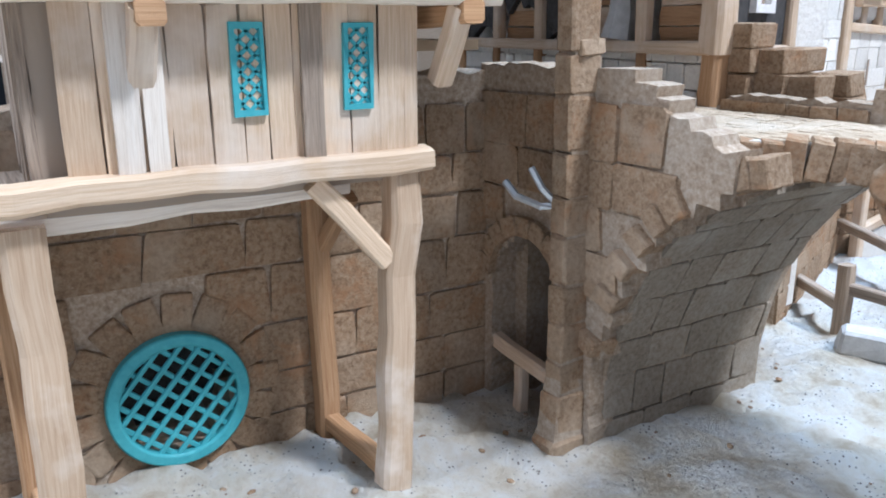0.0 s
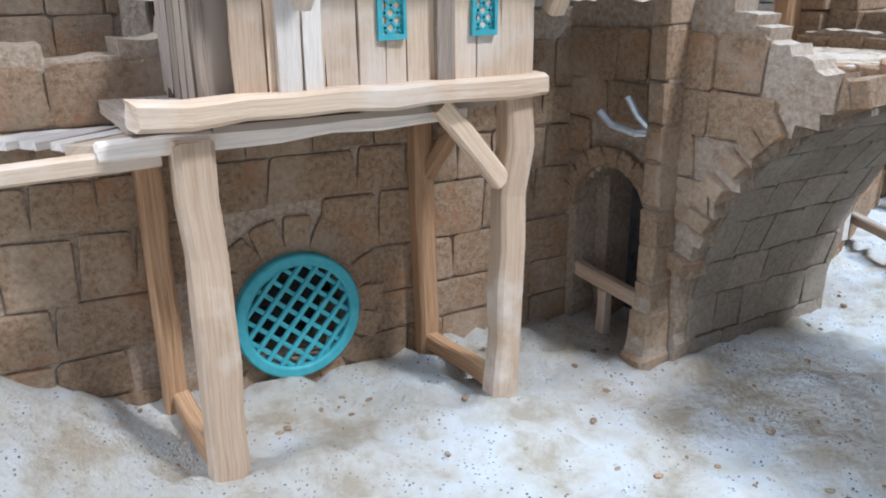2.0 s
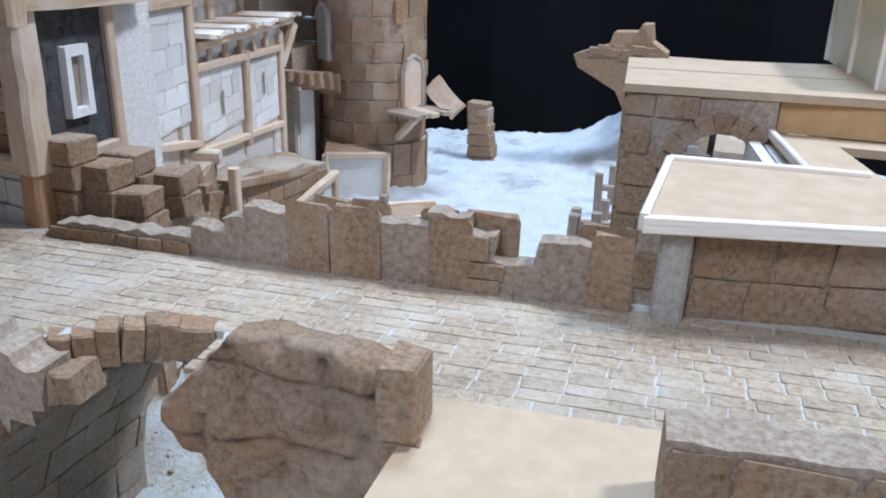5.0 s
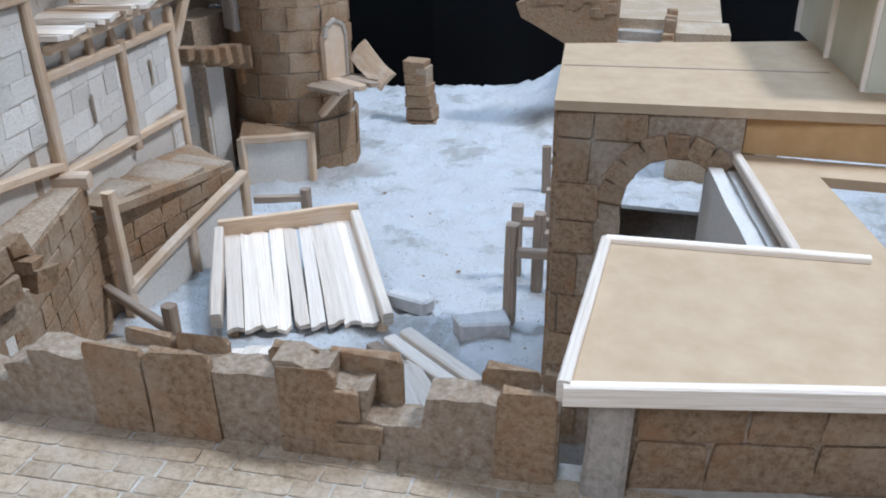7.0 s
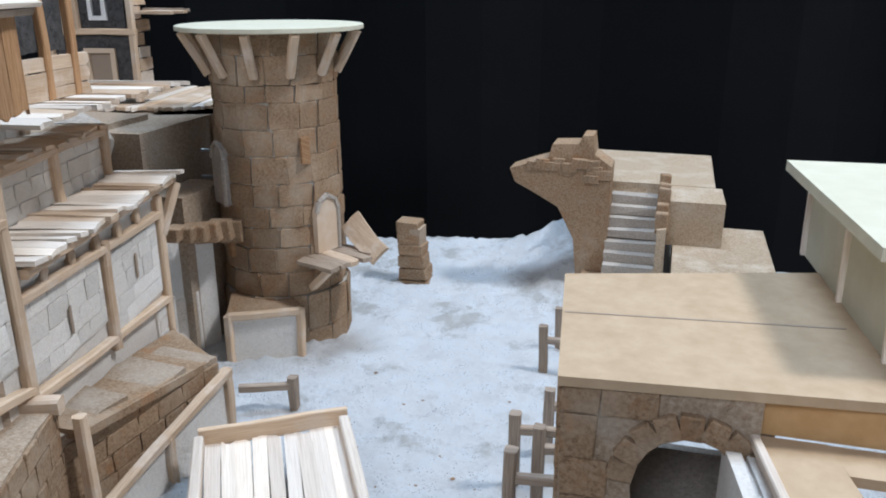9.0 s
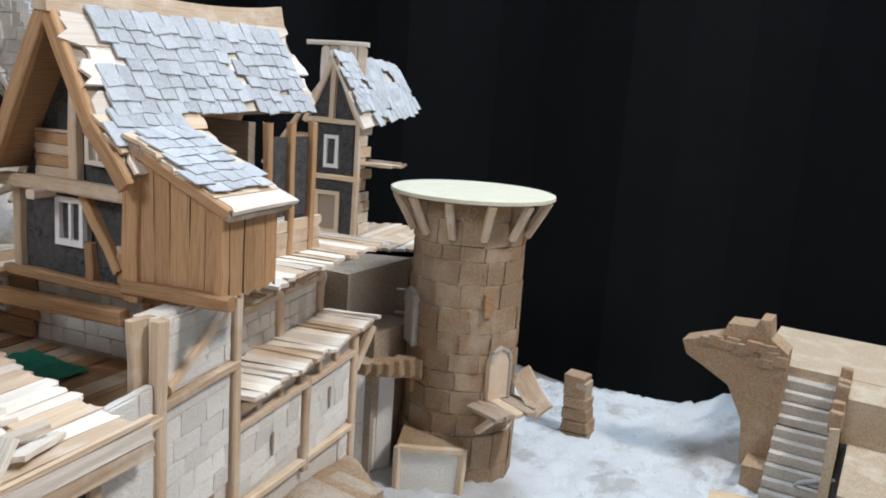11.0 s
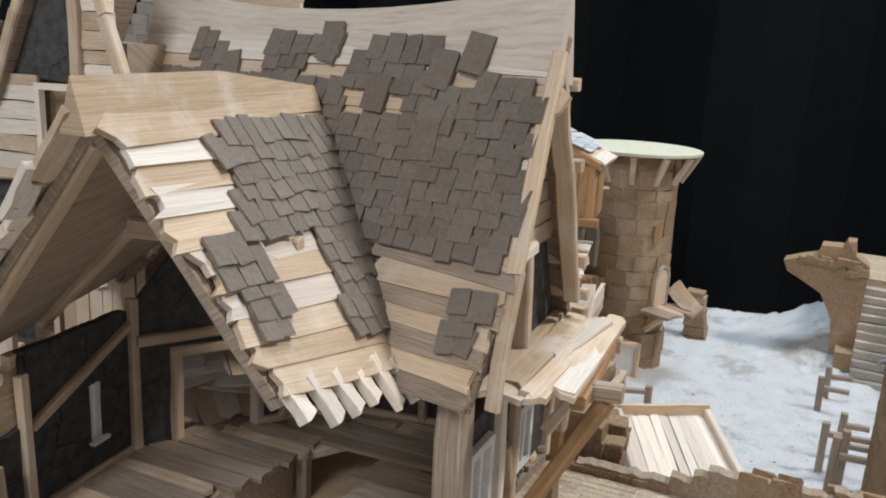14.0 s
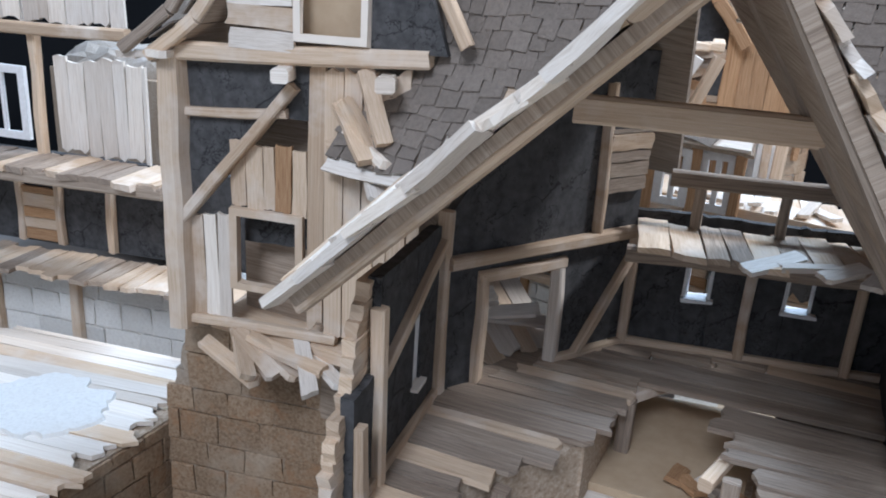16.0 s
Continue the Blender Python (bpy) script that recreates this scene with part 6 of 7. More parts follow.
tube("wire", stair, [(0.2, 77.6, 7.0), (0.8, 77.3, 8.2), (2.2, 77.2, 8.8), (3.2, 77.4, 9.0)], 0.16, WIRE)

# ---- ruined hall over the hut ----
hall = thing_w("ruined_hall", -20, 8, 20, "ruined half-timbered hall with open front and plank roof", "house")
P2, P1, C, D = (-26.3, 1.6), (-27.45, 8.5), (-23.2, 16.1), (-13.6, 18.3)


def west_x(y):
    return -26.3 - (y - 1.6) * 0.167 if y < 8.5 else -27.45 + (y - 8.5) * 0.56


# floor boards, with the broken front edge and the hole
y = 1.8
while y < 17.4:
    w = R(0.6, 0.95)
    ym = y + w / 2
    x0 = west_x(ym) + 0.1
    front = -25.0 + (ym - 2.8) * 0.58
    if ym < 8.3:
        segs = [(x0, front + R(-0.5, 0.5))]
    elif ym < 13.2:
        segs = [(x0, -21.55 + R(-0.4, 0.3)), ((-17.5 if ym < 9.4 else -18.1 if ym < 11.6 else -18.9) + R(-0.4, 0.4), -13.7)]
    else:
        segs = [(x0, -13.7)]
    for a, b in segs:
        cuts = [a] + ([R(a + 2, b - 2)] if b - a > 6 and R(0, 1) < 0.6 else []) + [b]
        for p, q in zip(cuts, cuts[1:]):
            if q - p > 0.5:
                piece("floor_board", rng.choice(PLANKS[rng.choice([WOOD_GREY] * 5 + [WOOD])]), hall, place((p + q) / 2, ym, 20.72 + R(0, 0.09), q - p - 0.08, w - 0.11, 0.2, R(-2.5, 2.5), R(-0.6, 0.6), R(-1.2, 1.2) + 4))
    y += w
# lower level: boards in front, a bare board under the hole
planks_on(hall, (-23.5, 4.2, 18.2), (-23.3, 11.2, 18.2), 0.8, 0.18, [WOOD, WOOD_PALE, WOOD_PALE], length=(8.8, 0.7, 0), out=(0, 0, 1), vary=0.03)
sheet("lower_board", hall, [(-23.5, 9.4, 18.75), (-17.6, 9.8, 18.75), (-17.6, 16.8, 18.75), (-23.5, 16.0, 18.75)], 0.3, BOARD)
bm = bmesh.new()
grid_wall(bm, (-24.6, 4.4), (-22.1, 8.4), 0.6, 16.5, 20.6, lambda u, z: z < 20.4, 0.4, 0.2)
grid_wall(bm, (-22.0, 8.4), (-22.0, 12.4), 0.6, 16.5, 20.6, lambda u, z: z < 20.4, 0.4, 0.2)
part("step_wall", bm, MORTAR, hall)
for k in range(5):
    piece("broken_board", rng.choice(PLANKS[rng.choice([WOOD, WOOD_WARM, WOOD_PALE])]), hall, place(-19.6 + 0.5 * k, 10.9 + R(-0.4, 0.4), 18.95 + R(0, 0.15), R(0.7, 1.5), 0.5, 0.18, R(-10, 10), R(-10, 10), R(0, 180)))
slab_box("joist_bed", hall, -27, -22.2, 9.5, 16.8, 20.2, 20.6, WOOD_GREY)
slab_box("joist_bed", hall, -17.2, -13.6, 12.8, 17.6, 20.2, 20.6, WOOD_GREY)
for a, b in (((-21.9, 11.9), (-19.6, 16.2)), ((-18.6, 8.6), (-17.6, 13.0))):
    timber("joist", hall, (*a, 20.45), (*b, 20.45), 0.4, 0.4, WOOD)
timber("prop", hall, (-23.4, 5.4, 16), (-23.4, 5.4, 20.5), 0.5, 0.5, WOOD_GREY)
timber("prop", hall, (-21.6, 11.9, 16), (-21.6, 11.9, 20.6), 0.5, 0.5, WOOD_GREY)
timber("prop", hall, (-17.9, 9.0, 18.1), (-17.9, 9.0, 20.6), 0.5, 0.4, WOOD_GREY)

# west wall with a slit window
ww = line(P1, P2)
LW = math.hypot(P1[0] - P2[0], P1[1] - P2[1])
for u0, u1 in ((0.3, 1.7), (2.35, 5.1), (5.3, 6.6)):
    zt = 26.5 if u1 < 6 else 24.0
    panel(hall, ww, u0, u1, 20.8, zt, 0.35, CLAY)
panel(hall, ww, 1.7, 2.35, 20.8, 22.1, 0.35, CLAY)
panel(hall, ww, 1.7, 2.35, 24.3, 26.5, 0.35, CLAY)
for u in (1.7, 2.35):
    stud(hall, ww, u, 22.0, u, 24.4, 0.18, 0.5, -0.17, WHITE, "window_jamb", 1)
stud(hall, ww, 1.6, 22.1, 2.45, 22.1, 0.7, 0.12, -0.17, WOOD_PALE, "window_sill", 1)
ins = -0.42
for u, zt in ((0.1, 26.9), (5.2, 25.8), (3.0, 26.5)):
    if u != 3.0:
        stud(hall, ww, u, 20.8, u, zt, 0.42, 0.35, ins, WOOD)
stud(hall, ww, 6.3, 20.8, 6.4, 23.2, 0.4, 0.35, ins, WOOD)
stud(hall, ww, 0.2, 26.0, 5.0, 23.9, 0.4, 0.3, ins, WOOD)
stud(hall, ww, 0.0, 20.95, 6.8, 20.95, 0.3, 0.3, ins, WOOD)
# splintered ends of the outer boarding along its broken edge
z = 18.6
while z < 26.4:
    u = 7.4 - max(0, z - 21.5) * 0.42 + 0.3 * noise.noise(Vector((z * 0.9, 0, 5))) + R(-0.15, 0.15)
    piece("splintered_board", rng.choice(PLANKS[WOOD]), hall, Matrix.Translation(ww(u - 0.75, z, 0.05)) @ pose(0, 0, 0, 90 + R(-4, 4), R(-3, 3), 99.5 + R(-3, 3)) @ Matrix.Diagonal((R(1.5, 1.9), 0.55, 0.34, 1)))
    z += 0.42
# door wall
dw = line(C, P1)
LD = math.hypot(C[0] - P1[0], C[1] - P1[1])
d0, d1 = LD - 5.0, LD - 1.75
panel(hall, dw, 0.2, d0, 20.8, 25.0, 0.35, CLAY)
panel(hall, dw, d1, LD - 0.2, 20.8, 25.0, 0.35, CLAY)
panel(hall, dw, d0, d1, 24.5, 25.0, 0.35, CLAY)
poly_panel(hall, dw, [(0.2, 25.0), (LD - 0.1, 25.0), (LD - 0.1, 26.4), (LD - 4.2, 31.5), (0.2, 31.5)], 0.35, CLAY)
for u in (d0, d1):
    stud(hall, dw, u, 20.8, u, 24.6, 0.42, 0.45, -0.3, WOOD_PALE if u == d0 else WOOD, "door_post")
stud(hall, dw, d0 - 0.2, 24.55, d1 + 0.2, 24.55, 0.42, 0.4, -0.3, WOOD, "door_lintel")
stud(hall, dw, 0.3, 25.25, LD - 0.3, 25.25, 0.4, 0.4, -0.5, WOOD)
stud(hall, dw, 2.3, 25.2, 2.3, 30.5, 0.35, 0.35, -0.45, WOOD)
stud(hall, dw, 0.2, 24.6, 2.7, 21.0, 0.35, 0.35, -0.5, WOOD)
stud(hall, dw, 0.0, 20.9, d0, 20.9, 0.3, 0.3, -0.45, WOOD)
siding(hall, dw, 0.3, 2.2, 26.8, 29.0, 0.5, [WOOD, WOOD_GREY], -0.62, 0.14)
# back wall with two windows
bw = line(D, C)
LB = math.hypot(D[0] - C[0], D[1] - C[1])
cuts = [LB - 2.6, LB - 6.0]
edges = [0.1] + [c for q in sorted(cuts) for c in (q - 0.42, q + 0.42)] + [LB - 0.1]
for k in range(0, len(edges), 2):
    panel(hall, bw, edges[k], edges[k + 1], 20.8, 26.0, 0.35, CLAY)
for q in cuts:
    panel(hall, bw, q - 0.42, q + 0.42, 20.8, 22.9, 0.35, CLAY)
    panel(hall, bw, q - 0.42, q + 0.42, 24.4, 26.0, 0.35, CLAY)
    stud(hall, bw, q - 0.55, 22.9, q + 0.55, 22.9, 0.75, 0.14, -0.25, WHITE, "window_sill", 1)
    for s in (-0.42, 0.42):
        stud(hall, bw, q + s, 22.9, q + s, 24.5, 0.14, 0.5, -0.17, WHITE, "window_jamb", 1)
    stud(hall, bw, q - 0.5, 24.45, q + 0.5, 24.45, 0.5, 0.14, -0.17, WOOD, "window_lintel", 1)
for u in (LB - 0.15, LB - 4.3, LB - 7.9):
    stud(hall, bw, u, 20.8, u, 25.4, 0.36, 0.36, -0.5, WOOD)
stud(hall, bw, 0.2, 20.95, LB, 20.95, 0.3, 0.3, -0.5, WOOD)
# loft along the back wall
lo, hi = Vector(bw(LB - 0.1, 25.5, -0.4)), Vector(bw(0.3, 25.5, -0.4))
planks_on(hall, lo, hi, 0.85, 0.2, [WOOD_GREY, WOOD_GREY, WOOD], length=(0.9, -3.4, 0), out=(0, 0, 1), vary=0.12)
timber("loft_beam", hall, (-22.6, 12.9, 25.3), (-13.6, 15.0, 25.3), 0.45, 0.5, WOOD_GREY, n=5)
for k in range(4):
    piece("broken_board", rng.choice(PLANKS[WOOD_PALE]), hall, place(-18.2 + k * 1.0, 13.4 + k * 0.2, 25.7, R(1.8, 2.6), 0.6, 0.16, R(-14, 14), R(-10, 10), 60 + R(-30, 30)))
timber("purlin", hall, (-22.0, 15.5, 27.4), (-14.0, 17.3, 27.4), 0.4, 0.55, WOOD_GREY)
for x in (-21, -18.3, -15.6):
    timber("strut", hall, (x, 15.8 + (x + 21) * 0.22, 25.6), (x, 15.8 + (x + 21) * 0.22, 27.2), 0.35, 0.35, WOOD_GREY)

# right-hand wall towards the ledge
xw = line((-13.5, 7.9), (-13.9, 18.2))
for u0, u1 in ((0.4, 1.6), (3.6, 6.0), (7.6, 9.9)):
    panel(hall, xw, u0, u1, 20.5, 26.6, 0.35, CLAY)
panel(hall, xw, 1.6, 3.6, 20.5, 21.2, 0.35, CLAY)
panel(hall, xw, 1.6, 3.6, 24.0, 25.0, 0.35, CLAY)
panel(hall, xw, 6.0, 7.6, 20.5, 21.4, 0.35, CLAY)
panel(hall, xw, 6.0, 7.6, 23.8, 26.6, 0.35, CLAY)
frame_window(hall, xw, 1.6, 3.6, 21.1, 24.1, WHITE, 0.32, 0.12)
frame_window(hall, xw, 6.0, 7.6, 21.3, 23.9, WHITE, 0.3, 0.12)
for u in (4.3, 5.7, 9.9):
    stud(hall, xw, u, 20.4, u, 26.6, 0.45, 0.4, 0.12, WOOD_PALE if u < 5 else WOOD)
stud(hall, xw, 5.9, 20.4, 5.0, 23, 0.4, 0.35, 0.14, WOOD)
timber("corner_post", hall, (-13.2, 7.9, 19.6), (-13.2, 8.0, 26.6), 0.95, 0.95, WOOD_GREY, n=6, j=0.07)
stud(hall, xw, 0, 26.6, 11, 26.6, 0.4, 0.5, 0.1, WOOD)

# gable over that wall
gx = line((-12.9, 7.3), (-13.6, 19.3))
poly_panel(hall, gx, [(0.5, 26.7), (2.8, 26.7), (2.8, 30.1), (3.7, 30.2), (3.6, 34.2), (2.0, 30.4)], 0.3, CLAY)
poly_panel(hall, gx, [(5.2, 26.7), (9.2, 26.7), (7.5, 30.0), (6.4, 31.0), (5.2, 30.4)], 0.3, CLAY)
for k in range(9):
    z = 30.3 + k * 0.72
    h0, h1 = 3.85 + k * 0.03, 4.4 + (36.3 - z - 0.5) * 0.54
    if h1 - h0 > 0.3:
        siding(hall, gx, h0, h1, z, z + 0.7, 0.7, [WOOD_PALE, WOOD], 0.02, 0.16)
for u0, z0, u1, z1, m in ((3.9, 30.2, 3.75, 35.6, WOOD_PALE), (2.75, 26.7, 2.75, 30.1, WOOD), (5.1, 26.7, 5.0, 30.1, WOOD), (2.5, 30.2, 5.4, 30.3, WOOD_PALE)):
    stud(hall, gx, u0, z0, u1, z1, 0.55, 0.45, 0.1, m)
stud(hall, gx, 0.0, 26.9, 1.3, 30.6, 0.45, 0.35, 1.05, WOOD, "barge_board")
stud(hall, gx, 1.2, 30.5, 3.6, 36.5, 0.45, 0.35, 1.05, WOOD, "barge_board")
stud(hall, gx, 3.7, 36.5, 5.6, 33.0, 0.6, 0.4, 0.9, WOOD, "barge_board")
stud(hall, gx, 5.5, 33.2, 8.3, 27.9, 0.6, 0.4, 0.9, WOOD, "barge_board")
for z in (35.6, 33.0, 29.4, 28.0):
    u = 4.3 + (37 - z) * 0.5
    timber("purlin_end", hall, gx(u + 0.1, z, -0.2), gx(u + 0.1, z, 1.3), 0.4, 0.4, WOOD)

# balcony before the gable
balcony = thing_w("plank_balcony", -11, 12, 26, "broken plank balcony on beams below the hall gable", "balcony")
planks_on(balcony, (-13.1, 8.6, 26.6), (-10.0, 9.2, 26.75), 0.8, 0.2, [WOOD], length=(-0.7, 7.6, 0.3), out=(0, 0, 1), vary=0.05, jit=0.06)
planks_on(balcony, (-12.4, 8.9, 26.8), (-10.2, 9.2, 26.85), 0.7, 0.2, [WOOD, WOOD_PALE], length=(-0.2, 4.4, 0.15), out=(0, 0, 1), vary=0.08, jit=0.16)
piece("board", rng.choice(PLANKS[WOOD_PALE]), balcony, place(-11.4, 13.9, 27.15, 4.0, 0.5, 0.2, 0, -3, 84))
timber("beam", balcony, (-13.6, 11.2, 26.3), (-9.4, 11.9, 26.35), 0.5, 0.55, WOOD_GREY)
timber("beam", balcony, (-13.6, 15.4, 26.4), (-10.6, 15.9, 26.45), 0.5, 0.55, WOOD)
timber("beam", balcony, (-10.4, 10.5, 26.35), (-11.0, 16.4, 26.5), 0.45, 0.45, WOOD_WARM)
timber("strut", balcony, (-12.8, 13.3, 20.4), (-9.9, 12.0, 26.0), 0.5, 0.5, WOOD_WARM, n=4)
timber("strut", balcony, (-13.0, 15.6, 22.6), (-11.0, 15.8, 26.1), 0.45, 0.45, WOOD)

# main roof
rA, rB = Vector((-32.0, 14.9, 37.0)), Vector((-12.0, 11.4, 37.0))
mA, mB = Vector((-32.3, 12.4, 30.3)), Vector((-11.9, 8.7, 30.6))
eA, eB = Vector((-32.6, 10.2, 26.9)), Vector((-12.4, 6.9, 26.9))
# the front slope is open where the wing joins it
vT = 0.4
tA, tB = rA.lerp(mA, vT), rB.lerp(mB, vT)
vA, vL, vR = tA.lerp(tB, 0.555), mA.lerp(mB, 0.336), mA.lerp(mB, 0.727)
for quad in ((rA, rB, tB, tA), (tA, vA, vL, mA), (vA, tB, mB, vR)):
    roof_quad(hall, *quad, WOOD_GREY, "roof_slope")
    roof_planks(hall, *quad, 0.95, [WOOD, WOOD_PALE, WOOD], vary=0.012)
roof_quad(hall, mA.lerp(mB, 0.735), mB, eB, eA.lerp(eB, 0.875), WOOD_GREY, "roof_slope")
bA, bB = Vector((-32.4, 20.2, 27)), Vector((-12.9, 16.8, 27))
roof_quad(hall, rA, rA.lerp(rB, 0.52), bA.lerp(bB, 0.52), bA, WOOD_GREY, "roof_slope")
roof_quad(hall, rA.lerp(rB, 0.8), rB, bB, bA.lerp(bB, 0.8), WOOD_GREY, "roof_slope")
roof_quad(hall, rA.lerp(rB, 0.52), rA.lerp(rB, 0.8), rA.lerp(rB, 0.8).lerp(bA.lerp(bB, 0.8), 0.35), rA.lerp(rB, 0.52).lerp(bA.lerp(bB, 0.52), 0.35), WOOD_GREY, "roof_slope")
roof_planks(hall, mA.lerp(mB, 0.735), mB, eB, eA.lerp(eB, 0.875), 0.62, [WOOD, WOOD, WOOD_GREY], vary=0.04)

lE, lV = eA.copy(), eA.lerp(eB, 0.18)
roof_quad(hall, mA, vL, lV, lE, WOOD_GREY, "roof_slope")
roof_planks(hall, mA, vL, lV, lE, 0.85, [WOOD_PALE, WOOD], vary=0.04)
slope_shingles(hall, mA, vL, lV, lE, (0.82, 0.85), SHINGLE, lambda s, t: t < 0.85 and s < 0.93, jit=5)


def main_keep(s, t):
    """Where shingles are left on the main slope: s along the ridge, t down."""
    if t > vT and 0.555 - 0.365 * (t - vT) < s < 0.555 + 0.287 * (t - vT):
        return False
    if t < 0.1 or s > 0.985:
        return False
    if t < 0.30:
        return noise.noise(Vector((s * 9 + 4.3, t * 4, 2.2))) > -0.02 and s > 0.18
    if 0.62 < s < 0.74 and 0.33 < t < 0.47:
        return False
    return True


slope_shingles(hall, rA, rB, mB, mA, (0.82, 0.85), SHINGLE, main_keep, jit=3.5)
slope_shingles(hall, mA.lerp(mB, 0.735), mB, eB, eA.lerp(eB, 0.875), (0.82, 0.85), SHINGLE, lambda s, t: (0.6 < s < 0.93 and 0.3 < t < 0.68), jit=7)
for k in range(9):
    s = rng.choice([0.3, 0.42, 0.55, 0.68, 0.8, 0.93, 0.72, 0.5, 0.86])
    t = R(0.08, 0.6)
    p = rA.lerp(rB, s).lerp(mA.lerp(mB, s), t)
    piece("shingle", rng.choice(SHINGLES[SHINGLE]), hall, Matrix.Translation(p + Vector((0.03, -0.4, 0.12))) @ pose(0, 0, 0, 70, 0, -8) @ pose(0, 0, 0, 0, 0, R(-14, 14)) @ Matrix.Diagonal((0.95, 1.25, 0.1, 1)))
bm = bmesh.new()
rv = []
for k in range(13):
    s = k / 12
    p = rA.lerp(rB, s)
    top = 38.1 + 0.9 * (2 * s - 1) ** 2 - 0.5
    rv.append([bm.verts.new((p.x, p.y + dy, z)) for dy, z in ((-0.75, 35.6), (-0.12, top), (0.15, top), (0.75, 35.6))])
for p, q in zip(rv, rv[1:]):
    for i in range(3):
        f = bm.faces.new((p[i], p[i + 1], q[i + 1], q[i]))
        quad_uv(bm, f, [(p[0].co.x, i), (p[0].co.x, i + 1), (q[0].co.x, i + 1), (q[0].co.x, i)])
bm.faces.new(rv[0])
bm.faces.new(rv[-1][::-1])
part("ridge_board", bm, WOOD_PALE, hall, "pale whitewashed ridge board")

# front wing roof
wA, wB = Vector((-18.55, 0.4, 34.6)), Vector((-20.9, 11.2, 34.3))
wE, wF = Vector((-15.15, 8.5, 27.05)), Vector((-14.9, 2.0, 28.6))
roof_quad(hall, wA, wB, wE, wF, WOOD_GREY, "roof_slope")
roof_planks(hall, wA, wB, wE, wF, 0.72, [WOOD, WOOD, WOOD, WOOD_PALE], vary=0.025)
slope_shingles(hall, wA, wB, wE, wF, (0.8, 0.85), SHINGLE, lambda s, t: 0.08 < t < 0.9 and s > 0.05 and not (t < 0.44 and s < 0.34 - 0.2 * t) and not (t > 0.46 and 0.26 < s < 0.6) and not (t > 0.78 and s < 0.6), jit=5)
for k in range(6):
    s = 0.08 + k * 0.16
    p = wF.lerp(wE, s)
    d = (wF - wA).normalized()
    piece("splintered_board", rng.choice(PLANKS[rng.choice([WOOD, WOOD_PALE])]), hall, Matrix.Translation(p + Vector((0.25, 0, -0.16))) @ d.to_track_quat("X", "Z").to_matrix().to_4x4() @ Matrix.Diagonal((R(0.9, 1.7), 0.7, 0.25, 1)))
wL0, wL1 = Vector((-27.8, 1.9, 26.2)), Vector((-29.0, 9.5, 27.4))
roof_quad(hall, wA, wB, wL1, wL0, WOOD_GREY, "roof_slope")
roof_planks(hall, wA, wB, wL1, wL0, 1.0, [WOOD, WOOD_PALE], vary=0.05)
bm = bmesh.new()
o = [bm.verts.new(p) for p in ((-18.9, -0.1, 34.3), (-18.5, -0.1, 35.5), (-18.1, -0.1, 34.3), (-21.3, 11.2, 34.2), (-20.9, 11.3, 35.0), (-20.5, 11.2, 34.2), (-19.75, 5.5, 35.55))]
for f in ((0, 2, 1), (3, 4, 5), (0, 1, 6), (0, 6, 4), (0, 4, 3), (2, 6, 1), (2, 4, 6), (2, 5, 4), (0, 3, 5), (0, 5, 2)):
    fc = bm.faces.new([o[i] for i in f])
    quad_uv(bm, fc, [(o[i].co.y, o[i].co.z) for i in f])
part("ridge_board", bm, WOOD, hall)
for s in (0.04, 0.5):
    a = wA.lerp(wB, s)
    timber("rafter", hall, a + Vector((0.2, 0, -0.5)), wF.lerp(wE, s) + Vector((-0.1, 0, -0.3)), 0.42, 0.38, WOOD_GREY, n=4)
    timber("rafter", hall, a + Vector((-0.2, 0, -0.5)), wL0.lerp(wL1, s) + Vector((0.2, 0, -0.3)), 0.42, 0.36, WOOD, n=5)
timber("collar", hall, (-22.3, 4.6, 31.0), (-17.0, 5.6, 31.0), 0.45, 0.6, WOOD, n=4)
for k in range(7):
    s = k / 7
    p = wL0.lerp(wA, s + 0.05)
    d = (wA - wL0).normalized()
    piece("splintered_board", rng.choice(PLANKS[rng.choice([WOOD, WOOD_PALE])]), hall, Matrix.Translation(p + Vector((-0.05, -0.25 + R(-0.2, 0.2), 0.15))) @ d.to_track_quat("X", "Z").to_matrix().to_4x4() @ pose(0, 0, 0, R(-10, 10), R(-4, 4), R(-4, 4)) @ Matrix.Diagonal((R(1.6, 2.6), 0.6, 0.22, 1)))

# split boards heaped behind the open doorway
heap = thing_w("board_heap", -28, 14, 20.6, "heap of pale split boards behind the hall doorway", "boards")
run = Vector(dw(0, 0, 4.5)) - Vector(dw(0, 0, 0)) + Vector((0, 0, 2.6))
planks_on(heap, dw(d0 - 1.6, 20.5, 0.9), dw(d1 + 1.4, 20.5, 0.9), 0.8, 0.18, [WOOD_PALE, WOOD_PALE, WOOD], length=run, out=Vector((0, 0, 1)) - 0.5 * run.normalized(), vary=0.08, jit=0.2)
for k in range(5):
    p = Vector(dw(d0 + 0.7 * k, 21.6 + 0.25 * k, 1.8 + 0.3 * k))
    piece("split_board", rng.choice(PLANKS[WOOD_PALE]), heap, Matrix.Translation(p) @ pose(0, 0, 0, R(20, 40), R(-10, 10), R(20, 80)) @ Matrix.Diagonal((R(2.0, 3.6), 0.6, 0.16, 1)))

